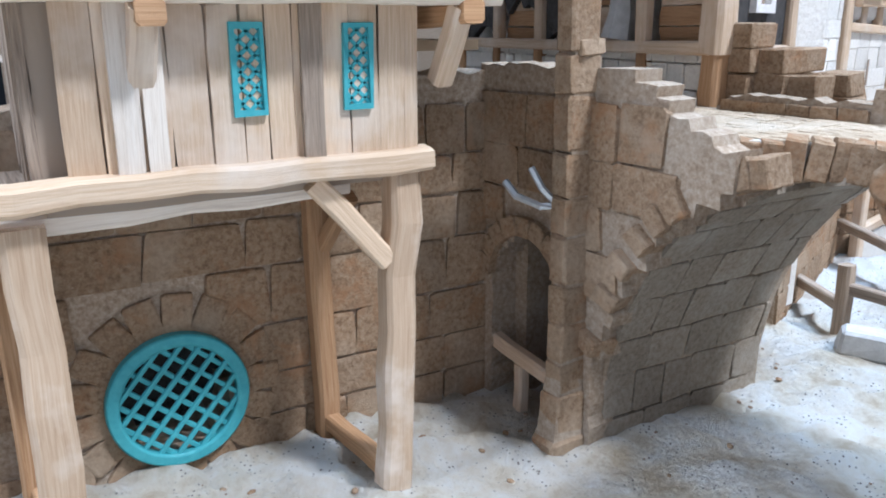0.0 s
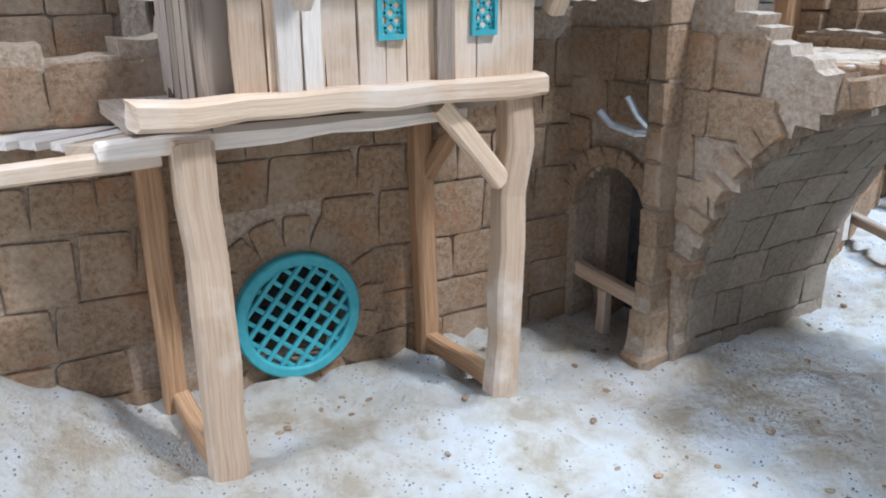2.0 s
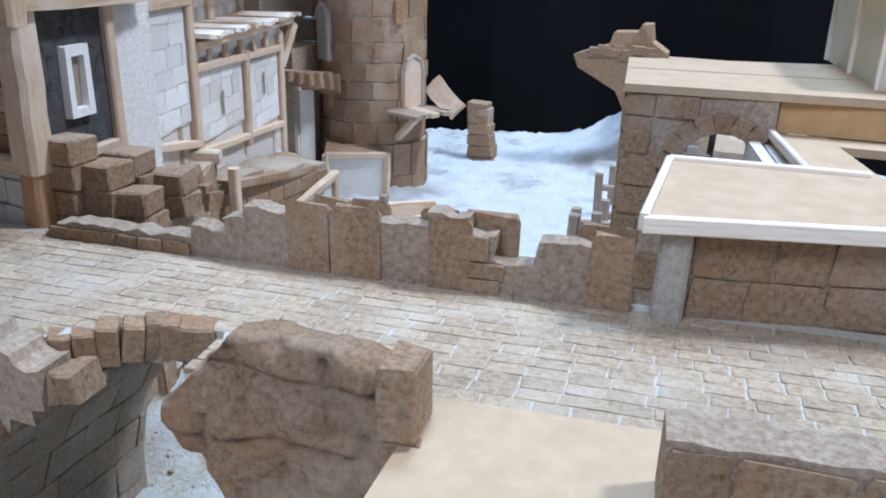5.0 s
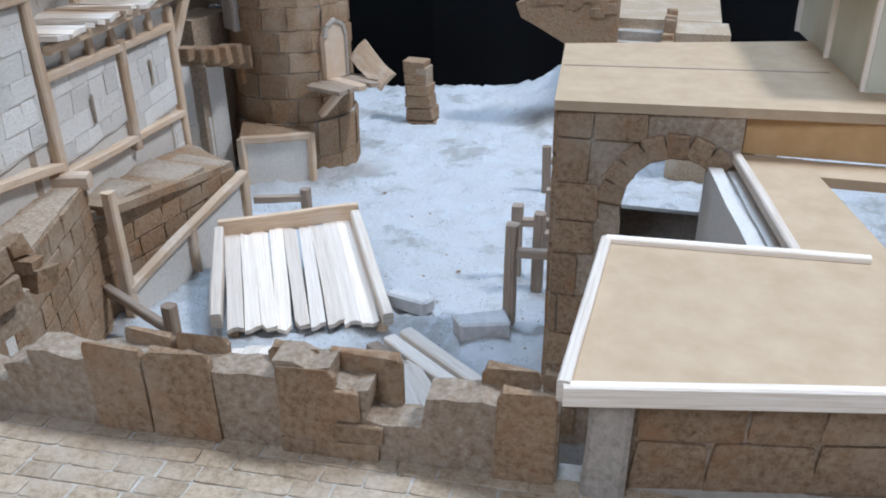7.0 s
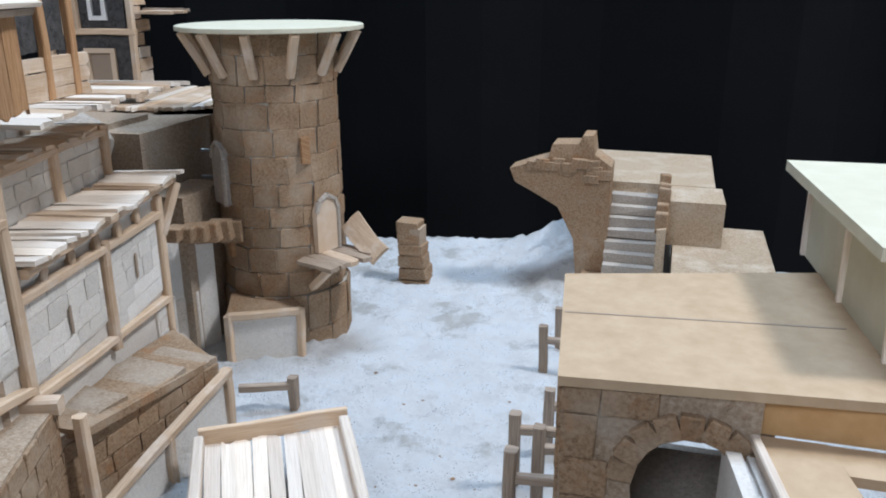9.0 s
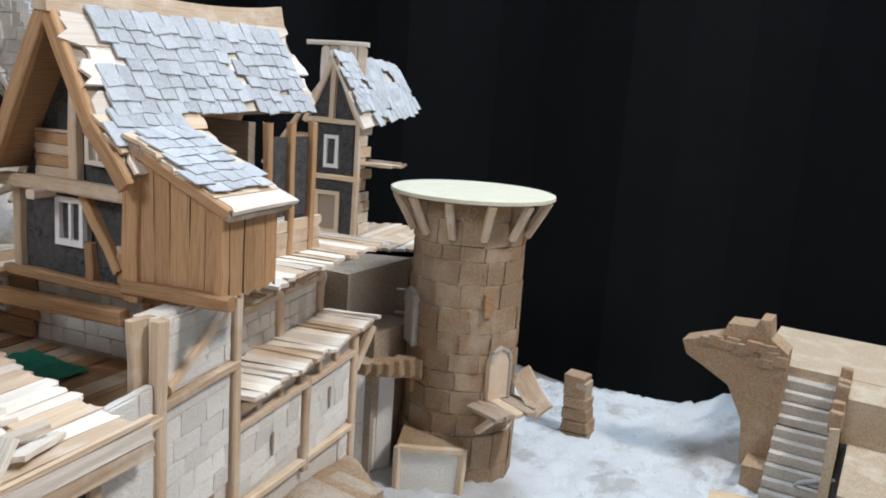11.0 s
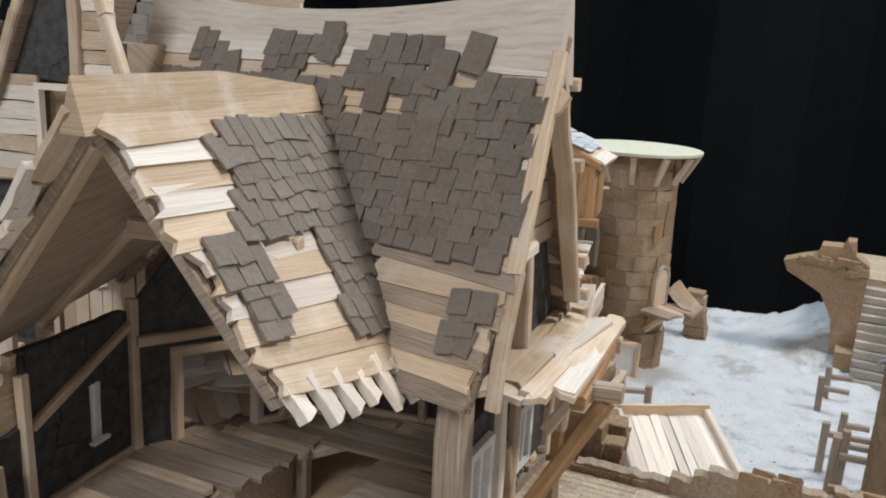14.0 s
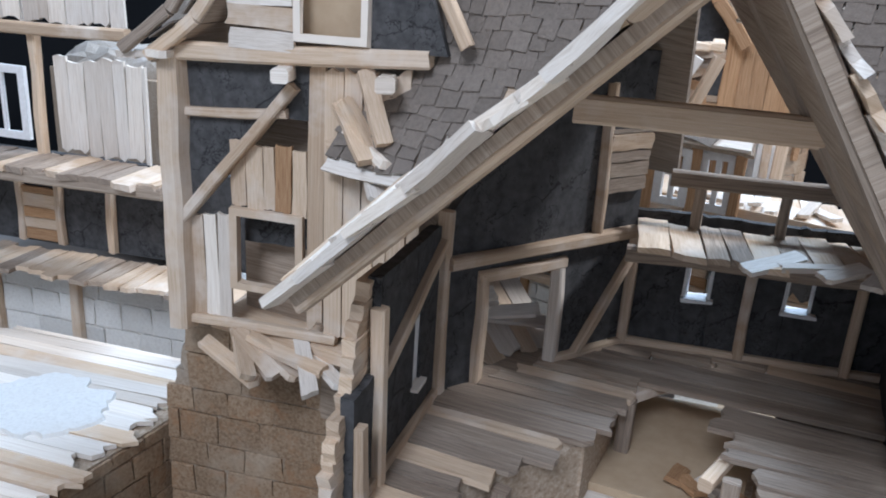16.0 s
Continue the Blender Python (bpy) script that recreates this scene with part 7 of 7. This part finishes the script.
# ---- corner house behind the hall ----
h4 = thing_w("corner_house", -38.7, 9.4, 20, "half-timbered corner house with clay panels and a curved shingle gable", "house")
fa, fb = polar(-38.7, 9.4, 12, 12)
f4 = line(fa, fb)
timber("corner_post", h4, f4(0.2, 19.9, 0.1), f4(0.2, 30.2, 0.1), 0.95, 0.95, WOOD, n=6, j=0.07)
panel(h4, f4, 0.5, 6.0, 28.4, 30.2, 0.4, CLAY)
poly_panel(h4, f4, [(0.5, 24.3), (4.0, 28.3), (0.5, 28.3)], 0.4, CLAY)
stud(h4, f4, 0.5, 28.3, 4.6, 28.6, 0.4, 0.35)
stud(h4, f4, 0.3, 24.2, 4.9, 29.6, 0.6, 0.4, 0.22, WOOD)
stud(h4, f4, 0.2, 30.4, 9.6, 30.8, 0.6, 0.6, 0.2, WOOD)
siding(h4, f4, 0.6, 2.3, 20.4, 24.6, 0.55, [WOOD, WOOD_PALE], -0.1, 0.16, True)
siding(h4, f4, 2.3, 5.3, 25.0, 27.4, 0.55, [WOOD, WOOD_WARM], -0.1, 0.16, True)
siding(h4, f4, 5.3, 9.5, 20.4, 30.2, 0.6, [WOOD], -0.1, 0.16, True)
frame_window(h4, f4, 2.3, 5.2, 21.8, 25.0, WOOD, 0.3, 0.1, False)
panel(h4, f4, 2.3, 5.3, 23.4, 24.8, 0.3, CLAY, "panel", -0.9)
stud(h4, f4, 0.2, 20.3, 6.5, 20.4, 0.4, 0.4, 0.1)
# upper gable
siding(h4, f4, 2.6, 5.0, 30.7, 34.6, 0.62, [WOOD_PALE, WOOD], 0.35, 0.16)
panel(h4, f4, 5.0, 7.6, 31.2, 34.2, 0.3, BOARD, "shutter", -0.3)
frame_window(h4, f4, 5.0, 7.6, 31.1, 34.3, WOOD_PALE, 0.26, 0.45, False)
poly_panel(h4, f4, [(7.6, 31.0), (10.2, 31.0), (9.3, 33.5), (8.8, 36), (7.6, 36)], 0.4, CLAY, off=0.3)
poly_panel(h4, f4, [(3.0, 34.6), (7.6, 34.3), (7.6, 41), (6.6, 41.5), (5.0, 37)], 0.4, CLAY, off=0.3)
siding(h4, f4, 7.4, 8.8, 34.5, 40, 0.6, [WOOD, WOOD_PALE], 0.35, 0.16)
stud(h4, f4, 7.1, 34.3, 7.1, 41, 0.5, 0.4, 0.5)


def curve(pts, off, w, h, mat, name="barge_board"):
    for (u0, z0), (u1, z1) in zip(pts, pts[1:]):
        stud(h4, f4, u0, z0, u1, z1, w, h, off, mat, name, 2)


lc = [(-0.3, 30.2), (1.6, 31.6), (3.2, 33.8), (4.6, 37), (6.9, 42.5)]
curve(lc, 0.7, 0.5, 0.45, WOOD)
curve([(u - 0.9, z + 0.2) for u, z in lc], 0.9, 0.35, 0.4, WOOD_GREY)
curve([(6.9, 42.5), (8.6, 37), (9.5, 34), (10.9, 31.4)], 0.7, 0.55, 0.45, WOOD)
for (u0, z0), (u1, z1) in zip(lc, lc[1:]):
    a, b = Vector(f4(u0, z0, 0.8)), Vector(f4(u1, z1, 0.8))
    back = Vector((-1.4, 6.5, 0))
    roof_quad(h4, b, b + back, a + back, a, WOOD_GREY, "roof_slope")
    slope_shingles(h4, b + back, b, a, a + back, (0.95, 1.0), SHINGLE, lambda s, t: noise.noise(Vector((s * 5, t * 3 + z0, 1))) > -0.3, jit=6)
planks_on(h4, f4(-1.6, 30.0, 1.0), f4(0.6, 30.2, 1.0), 0.7, 0.25, [WOOD_PALE], length=(-0.6, 2.5, 0.1), out=(0, 0, 1), vary=0.1)
slab_box("core", h4, -37.5, -30.5, 11.8, 16, 16, 36, WOOD_GREY)
slab_box("floor_bed", h4, -38, -31.5, 10.2, 12.5, 19.6, 20.1, WOOD)
for k in range(8):
    piece("splintered_board", rng.choice(PLANKS[rng.choice([WOOD, WOOD_PALE, WOOD_GREY])]), h4, Matrix.Translation(f4(2.6 + 0.5 * k, 19.9 - R(0, 0.8), 0.5 + R(0, 0.8))) @ pose(0, 0, 0, R(-20, 20), R(5, 25), R(-60, 10)) @ Matrix.Diagonal((R(2.0, 3.4), 0.6, 0.25, 1)))
for k in range(5):
    piece("splintered_board", rng.choice(PLANKS[rng.choice([WOOD, WOOD_PALE, WOOD_GREY])]), h4, Matrix.Translation(f4(6.0 + R(0, 2.4), 29.6 - R(0, 2.6), 0.8)) @ pose(0, 0, 0, R(-20, 20), 35 + R(-20, 20), R(-40, 40)) @ Matrix.Diagonal((2.6, 0.55, 0.3, 1)))
for u in (4.4, 8.0):
    timber("joist_end", h4, f4(u, 30.0, -0.5), f4(u + 0.6, 30.1, 1.6), 0.6, 0.5, WOOD_PALE)

# broken terrace of boards between the houses
terr = thing_w("broken_terrace", -45, 10, 13, "broken plank terrace dusted white on a brown stone wall", "terrace")
planks_on(terr, (-40.2, 2.5, 14.3), (-42.2, 15.0, 14.3), 0.9, 0.22, [WOOD_PALE, WOOD], length=(-12, -2.4, 0), out=(0, 0, 1), vary=0.05)
bm = bmesh.new()
grid_wall(bm, (-40.8, 0.0), (-41.0, 11.0), 4.0, 5.5, 14.2)
part("stone_wall", bm, MORTAR, terr)
stones_on(terr, (-40.8, 0.0), (-41.0, 11.0), 7, 14.1, None, 1.4, 2.0, 0.1)
qa, qb = polar(-40.6, 10.2, 14, 14)
bm = bmesh.new()
grid_wall(bm, qa, qb, 2.0, 5.5, 19.4, lambda u, z: z < 15.5 + u * 2.6, 0.4, 0.25)
part("stone_wall", bm, MORTAR, terr)
stones_on(terr, qa, qb, 7, 19.3, lambda u, z: z < 15.5 + u * 2.6, 1.4, 2.2, 0.08)
bm = bmesh.new()
rim = []
for k in range(64):
    a = k * 6.28319 / 64
    r = 1 + 0.45 * noise.noise(Vector((2.2 * math.cos(a), 2.2 * math.sin(a), 8))) + 0.12 * noise.noise(Vector((9 * math.cos(a), 9 * math.sin(a), 2)))
    rim.append((-45.8 + 3.0 * r * math.cos(a), 8.2 + 2.6 * r * math.sin(a)))
low_ring = [bm.verts.new((x, y, 14.3)) for x, y in rim]
top_ring = [bm.verts.new((-45.8 + (x + 45.8) * 0.93, 8.2 + (y - 8.2) * 0.93, 14.66)) for x, y in rim]
bm.faces.new(top_ring)
for k in range(64):
    n = (k + 1) % 64
    bm.faces.new((low_ring[k], low_ring[n], top_ring[n], top_ring[k]))
part("dust_patch", bm, STONE_PALE, terr, "white plaster dust on the boards")

# house with a balcony to the west
lw = thing_w("balcony_house", -54, 17, 9, "house of white stone and dark clay with a plank balcony", "house")
la, lb = polar(-70, 13.7, 12, 32)
l5 = line(la, lb)
panel(lw, l5, 0, 30, 9, 15.6, 0.6, STONE_PALE, "white_wall")
stones_on(lw, la, lb, 9.5, 16.2, None, 1.5, 1.9, 0.12, STONE_PALE)
for u in (4, 10.5, 16.1, 24):
    stud(lw, l5, u, 9.5, u, 17, 0.7, 0.5, 0.3)
planks_on(lw, l5(0, 17, 0.0), l5(30, 17, 0.0), 0.9, 0.25, [WOOD, WOOD_GREY], length=(0.7, -3.2, 0), out=(0, 0, 1), vary=0.1)
panel(lw, l5, 0, 30, 17.2, 22.6, 0.5, CLAY, "panel", -1.0)
for u in (6, 9.2, 12.0, 14.6, 18):
    stud(lw, l5, u, 17.3, u, 22.6, 0.5, 0.4, -0.8, WOOD)
siding(lw, l5, 12.2, 14.5, 17.4, 20.6, 0.7, [WOOD, WOOD_WARM], -0.85, 0.16)
planks_on(lw, l5(0, 22.6, 0.0), l5(24, 22.6, 0.0), 1.0, 0.3, [WOOD_GREY, WOOD], length=(0.7, -3.4, 0), out=(0, 0, 1), vary=0.08)
timber("balcony_beam", lw, l5(2, 22.4, 3.0), l5(24, 22.5, 3.0), 0.6, 0.7, WOOD_GREY, n=5)
siding(lw, l5, 0, 9.0, 23.0, 28.2, 0.8, [WOOD, WOOD_GREY], -0.6, 0.2, True)
siding(lw, l5, 15.5, 21, 23.0, 28.0, 0.8, [WOOD_PALE], -0.6, 0.2, True)
frame_window(lw, l5, 10.5, 13.6, 23.4, 27.4, WHITE, 0.4, -0.4)
for u in (9.0, 10.2, 15.0):
    stud(lw, l5, u, 22.8, u, 29.5, 0.55, 0.5, 0.3)
timber("balcony_rail", lw, l5(0, 29.4, 0.8), l5(21, 29.6, 0.8), 0.6, 0.6, WOOD, n=5)
siding(lw, l5, 3, 20, 29.8, 34, 0.9, [WOOD_PALE], -0.6, 0.2, True)
stud(lw, l5, 8.8, 29.5, 8.8, 34, 0.6, 0.5, 0.2)

# ---- church ruin ----
church = thing_w("church_ruin", -83, 67, 20, "ruined grey stone church front with round window and pointed door", "church")
ca, cb = polar(-95, 64.4, 12, 24)
LC = 24
cc = 10.4


def church_mask(u, z):
    if z > 26.0 and not (abs(u - cc) < 9.5 - max(0, z - 33) * 0.62):
        return False
    if math.hypot(u - cc + 0.1, z - 38.0) < 2.55:
        return False
    if abs(u - 11.9) < 2.2 and 26.8 < z < 31.0 + 2.6 * (1 - (abs(u - 11.9) / 2.2) ** 1.5):
        return False
    return z < 46


bm = bmesh.new()
grid_wall(bm, ca, cb, 1.6, 17, 46, church_mask, 0.5, 0.12)
part("front", bm, STONE_GREY, church)
stones_on(church, ca, cb, 18, 46, lambda u, z: church_mask(u, z) and math.hypot(u - cc + 0.1, z - 38.0) > 3.1 and not (abs(u - 11.9) < 3.0 and 26.8 < z < 34.4), 1.5, 2.4, 0.12, STONE_GREY)
cl = line(ca, cb)
for k in range(20):
    a = k * 2 * math.pi / 20
    piece("ring_stone", rng.choice(STONES[STONE_GREY]), church, Matrix.Translation(cl(cc - 0.1 + 2.75 * math.cos(a), 38.0 + 2.75 * math.sin(a), 0.2)) @ pose(0, 0, 0, 0, 0, 12) @ pose(0, 0, 0, 0, -math.degrees(a), 0) @ Matrix.Diagonal((0.6, 0.7, 0.95, 1)))
for s in (-1, 1):
    pts = [(2.6, 26.8), (2.6, 30.8), (2.1, 32.4), (1.2, 33.7), (0, 34.8)]
    for (u0, z0), (u1, z1) in zip(pts, pts[1:]):
        stud(church, cl, 11.9 + s * u0, z0, 11.9 + s * u1, z1, 0.8, 0.8, 0.25, STONE_GREY, "door_moulding", 2)
for uc in (5.4, 18.4):
    panel(church, cl, uc - 1.2, uc + 1.2, 26.8, 31.2, 0.1, WOOD_GREY, "blind_arch", 0.14)
    for s in (-1, 1):
        stud(church, cl, uc + s * 1.4, 26.6, uc + s * 1.4, 31.0, 0.5, 0.5, 0.25, STONE_GREY, "arch_moulding", 1)
        stud(church, cl, uc + s * 1.4, 31.0, uc, 33.2, 0.5, 0.5, 0.25, STONE_GREY, "arch_moulding", 1)
for k in range(5):
    q = [cl(9 - k * 0.3, 0, 0.2), cl(14.8 + k * 0.3, 0, 0.2 + 0.9 * (k + 1))]
    bm = bmesh.new()
    vs = [bm.verts.new(cl(u, z, o)) for z in (17, 26.4 - k * 0.85) for u, o in ((9 - k * 0.3, 0.1), (9 - k * 0.3, 1.0 + k), (14.8 + k * 0.3, 1.0 + k), (14.8 + k * 0.3, 0.1))]
    for f in ((3, 2, 1, 0), (4, 5, 6, 7), (0, 1, 5, 4), (1, 2, 6, 5), (2, 3, 7, 6), (3, 0, 4, 7)):
        bm.faces.new([vs[i] for i in f])
    part("step", bm, STONE_GREY, church)
cp = Vector(cl(cc, 45.5, -0.5))
cr, ce = Vector(cl(20.5, 28.5, -0.5)), Vector((-3, 9, 0))
roof_quad(church, cp, cp + ce, cr + ce, cr, SHINGLE_PALE, "roof_slope")
slope_shingles(church, cp, cp + ce, cr + ce, cr, (2.0, 2.0), SHINGLE_PALE, lambda s, t: s < 0.75, jit=6)
rock = thing_w("rock_terrace", -62, 52, 15, "grey rocky terrace below the church", "rock")
for i in range(28):
    x, yv, r = R(-84, -34), R(47, 64), R(2.5, 5)
    bm = bmesh.new()
    bmesh.ops.create_icosphere(bm, subdivisions=3, radius=1, matrix=Matrix.Translation((x, yv, R(20, 23.2))) @ Matrix.Diagonal((r * 1.5, r, r * 0.5, 1)))
    for v in bm.verts:
        v.co += 0.9 * noise.noise_vector(v.co * 0.35) + 0.4 * noise.noise_vector(v.co * 1.1)
    part("rock", bm, STONE_GREY, rock)
slab_box("bed", rock, -90, -33, 44, 66, 5, 22.0, MORTAR)

# ---- bare tree ----
tree = thing_w("bare_tree", -50, 48, 26, "gnarled bare model tree with many thin branches", "tree")


def branch(p, d, L, r, depth):
    pts, rad = [p], [r]
    q = p.copy()
    for k in range(4):
        d = (d + Vector((R(-0.35, 0.35), R(-0.35, 0.35), R(-0.1, 0.3))) * (0.3 if depth == 0 else 1.0)).normalized()
        q = q + d * L / 4
        pts.append(q.copy())
        rad.append(r * (1 - 0.16 * (k + 1)))
    tube("trunk" if depth == 0 else "branch", tree, pts, rad, BARK, seg=6 if depth < 2 else 4)
    if depth < 3:
        for k in range(4 if depth < 2 else 3):
            i = rng.choice([2, 3, 4])
            e = (d + Vector((R(-1, 1), R(-1, 1), R(-0.1, 0.7)))).normalized()
            branch(pts[i], e, L * R(0.5, 0.8), rad[i] * 0.62, depth + 1)


branch(Vector((-49.0, 48.3, 26.3)), Vector((0.3, 0.2, 1)), 6.2, 1.2, 0)
for k in range(5):
    tube("root", tree, [(-49, 48.3, 27.6), (-49 + 1.2 * math.cos(k * 1.3), 48.3 + 1.2 * math.sin(k * 1.3), 26.6), (-49 + 2.4 * math.cos(k * 1.3), 48.3 + 2.4 * math.sin(k * 1.3), 25.9)], [0.5, 0.35, 0.15], BARK)

# ---- ruined upper storey behind the terrace ----
ru = thing_w("ruined_upper_house", -28, 27, 24, "ruined plank house with a ragged bastion and open storeys", "house")
# ragged half-round bastion of short planks, flaring to a rim
bx, by = -25.9, 27.7
for k in range(12):
    z = 26.0 + k * 0.43
    rad = 1.7 + 1.0 * (k / 11) ** 1.3 + R(-0.12, 0.12)
    a = -200 + R(0, 20)
    while a < 25:
        ln = R(1.5, 3.6)
        c = radians(a + math.degrees(ln / rad) / 2)
        if R(0, 1) > (0.3 if k < 7 else 0.08):
            piece("plank", rng.choice(PLANKS[rng.choice([WOOD, WOOD, WOOD_WARM, WOOD_GREY])]), ru, Matrix.Translation((bx + rad * math.cos(c), by + rad * math.sin(c), z)) @ pose(0, 0, 0, 0, 0, math.degrees(c) + 90) @ pose(0, 0, 0, 90 + R(-22, 22), R(-7, 7), R(-6, 6)) @ Matrix.Diagonal((ln, R(0.4, 0.6), 0.2, 1)))
        a += math.degrees(ln / rad) * R(0.85, 1.0)
for k in range(9):
    a, b = radians(-195 + 24 * k), radians(-195 + 24 * (k + 1))
    timber("rim", ru, (bx + 2.95 * math.cos(a), by + 2.95 * math.sin(a), 31.0 + R(-0.1, 0.1)), (bx + 2.95 * math.cos(b), by + 2.95 * math.sin(b), 31.0 + R(-0.1, 0.1)), 0.6, 0.4, WOOD, n=2, j=0.1)
timber("brace", ru, (-24.6, 25.4, 25.0), (-22.6, 26.4, 30.6), 0.55, 0.5, WOOD)
timber("brace", ru, (-26.4, 24.6, 25.2), (-23.4, 25.6, 30.6), 0.55, 0.5, WOOD_PALE)
sheet("floor", ru, [(bx - 2.5, by, 30.6), (bx - 1.2, by - 2.2, 30.6), (bx + 1.2, by - 2.2, 30.6), (bx + 2.5, by, 30.6), (bx + 2.2, by + 1.3, 30.6), (bx - 2.2, by + 1.3, 30.6)], 0.3, WOOD_GREY)
r7 = line(*polar(-41.2, 30.2, -8, 12))
for u in (0.6, 3.6, 6.8):
    stud(ru, r7, u, 31.8, u, 36.2, 0.7, 0.7, 0.4, WOOD)
panel(ru, r7, 7.4, 9.2, 31.9, 36.2, 0.4, CLAY)
panel(ru, r7, -1.5, 0.4, 31.9, 36.2, 0.4, CLAY)
siding(ru, r7, 9.2, 10.2, 33.5, 36.2, 0.6, [WOOD, WOOD_PALE], 0.1, 0.16)
timber("floor_beam", ru, r7(-2, 31.6, 0.8), r7(10.4, 31.7, 0.8), 0.8, 0.6, WOOD, n=5)
timber("top_beam", ru, r7(-2, 36.3, 0.9), r7(11.5, 36.5, 0.9), 1.0, 0.5, WOOD, n=5)
siding(ru, r7, -2, 6.0, 36.6, 39.6, 0.8, [WOOD, WOOD_PALE], 0.2, 0.25)
planks_on(ru, r7(-2, 31.7, 0.6), r7(8.5, 31.7, 0.6), 0.8, 0.2, [WOOD, WOOD_PALE], length=(0.4, 2.6, 0), out=(0, 0, 1), vary=0.1)
planks_on(ru, r7(-2, 36.6, 1.2), r7(8.5, 36.6, 1.2), 0.8, 0.2, [WOOD_PALE, WOOD], length=(0.4, 3.6, 0), out=(0, 0, 1), vary=0.1)
timber("post", ru, r7(1.0, 24, 0.5), r7(1.0, 31.5, 0.5), 0.7, 0.7, WOOD, n=4)
panel(ru, r7, 1.4, 4.4, 25, 31.2, 0.4, CLAY)
timber("brace", ru, r7(1.2, 28, 0.8), r7(3.4, 31.4, 0.9), 0.5, 0.5, WOOD)
pa, pb, pc, pd = (-25.0, 25.6, 28.3), (-20.4, 25.0, 28.2), (-20.2, 23.6, 27.0), (-25.0, 24.2, 27.1)
roof_quad(ru, pa, pb, pc, pd, WOOD_GREY, "porch_roof")
roof_planks(ru, pa, pb, pc, pd, 0.7, [WOOD, WOOD_PALE], vary=0.08)
slope_shingles(ru, pa, pb, pc, pd, (0.8, 0.9), SHINGLE, lambda s, t: s < 0.7, jit=12)
for x, y in ((-24.6, 24.5), (-22.6, 24.3), (-20.7, 24.0)):
    timber("porch_post", ru, (x, y, 23.3), (x, y, 27.2), 0.45, 0.45, WOOD_WARM)

# ---- cobbles of the bridge deck ----
y = 0.95
while y < 6.7:
    h = 0.46
    x = -6.5 + R(0, 0.6)
    while x < 24:
        w = R(0.75, 1.05)
        if y + 0.15 > near_edge(x + w / 2):
            piece("cobble", rng.choice(STONES[COBBLE]), bridge, place(x + w / 2, y + h / 2, 16.45, w - 0.035, h - 0.03, 0.16, R(-2, 2), R(-2, 2), R(-1.5, 1.5)))
        x += w
    y += h
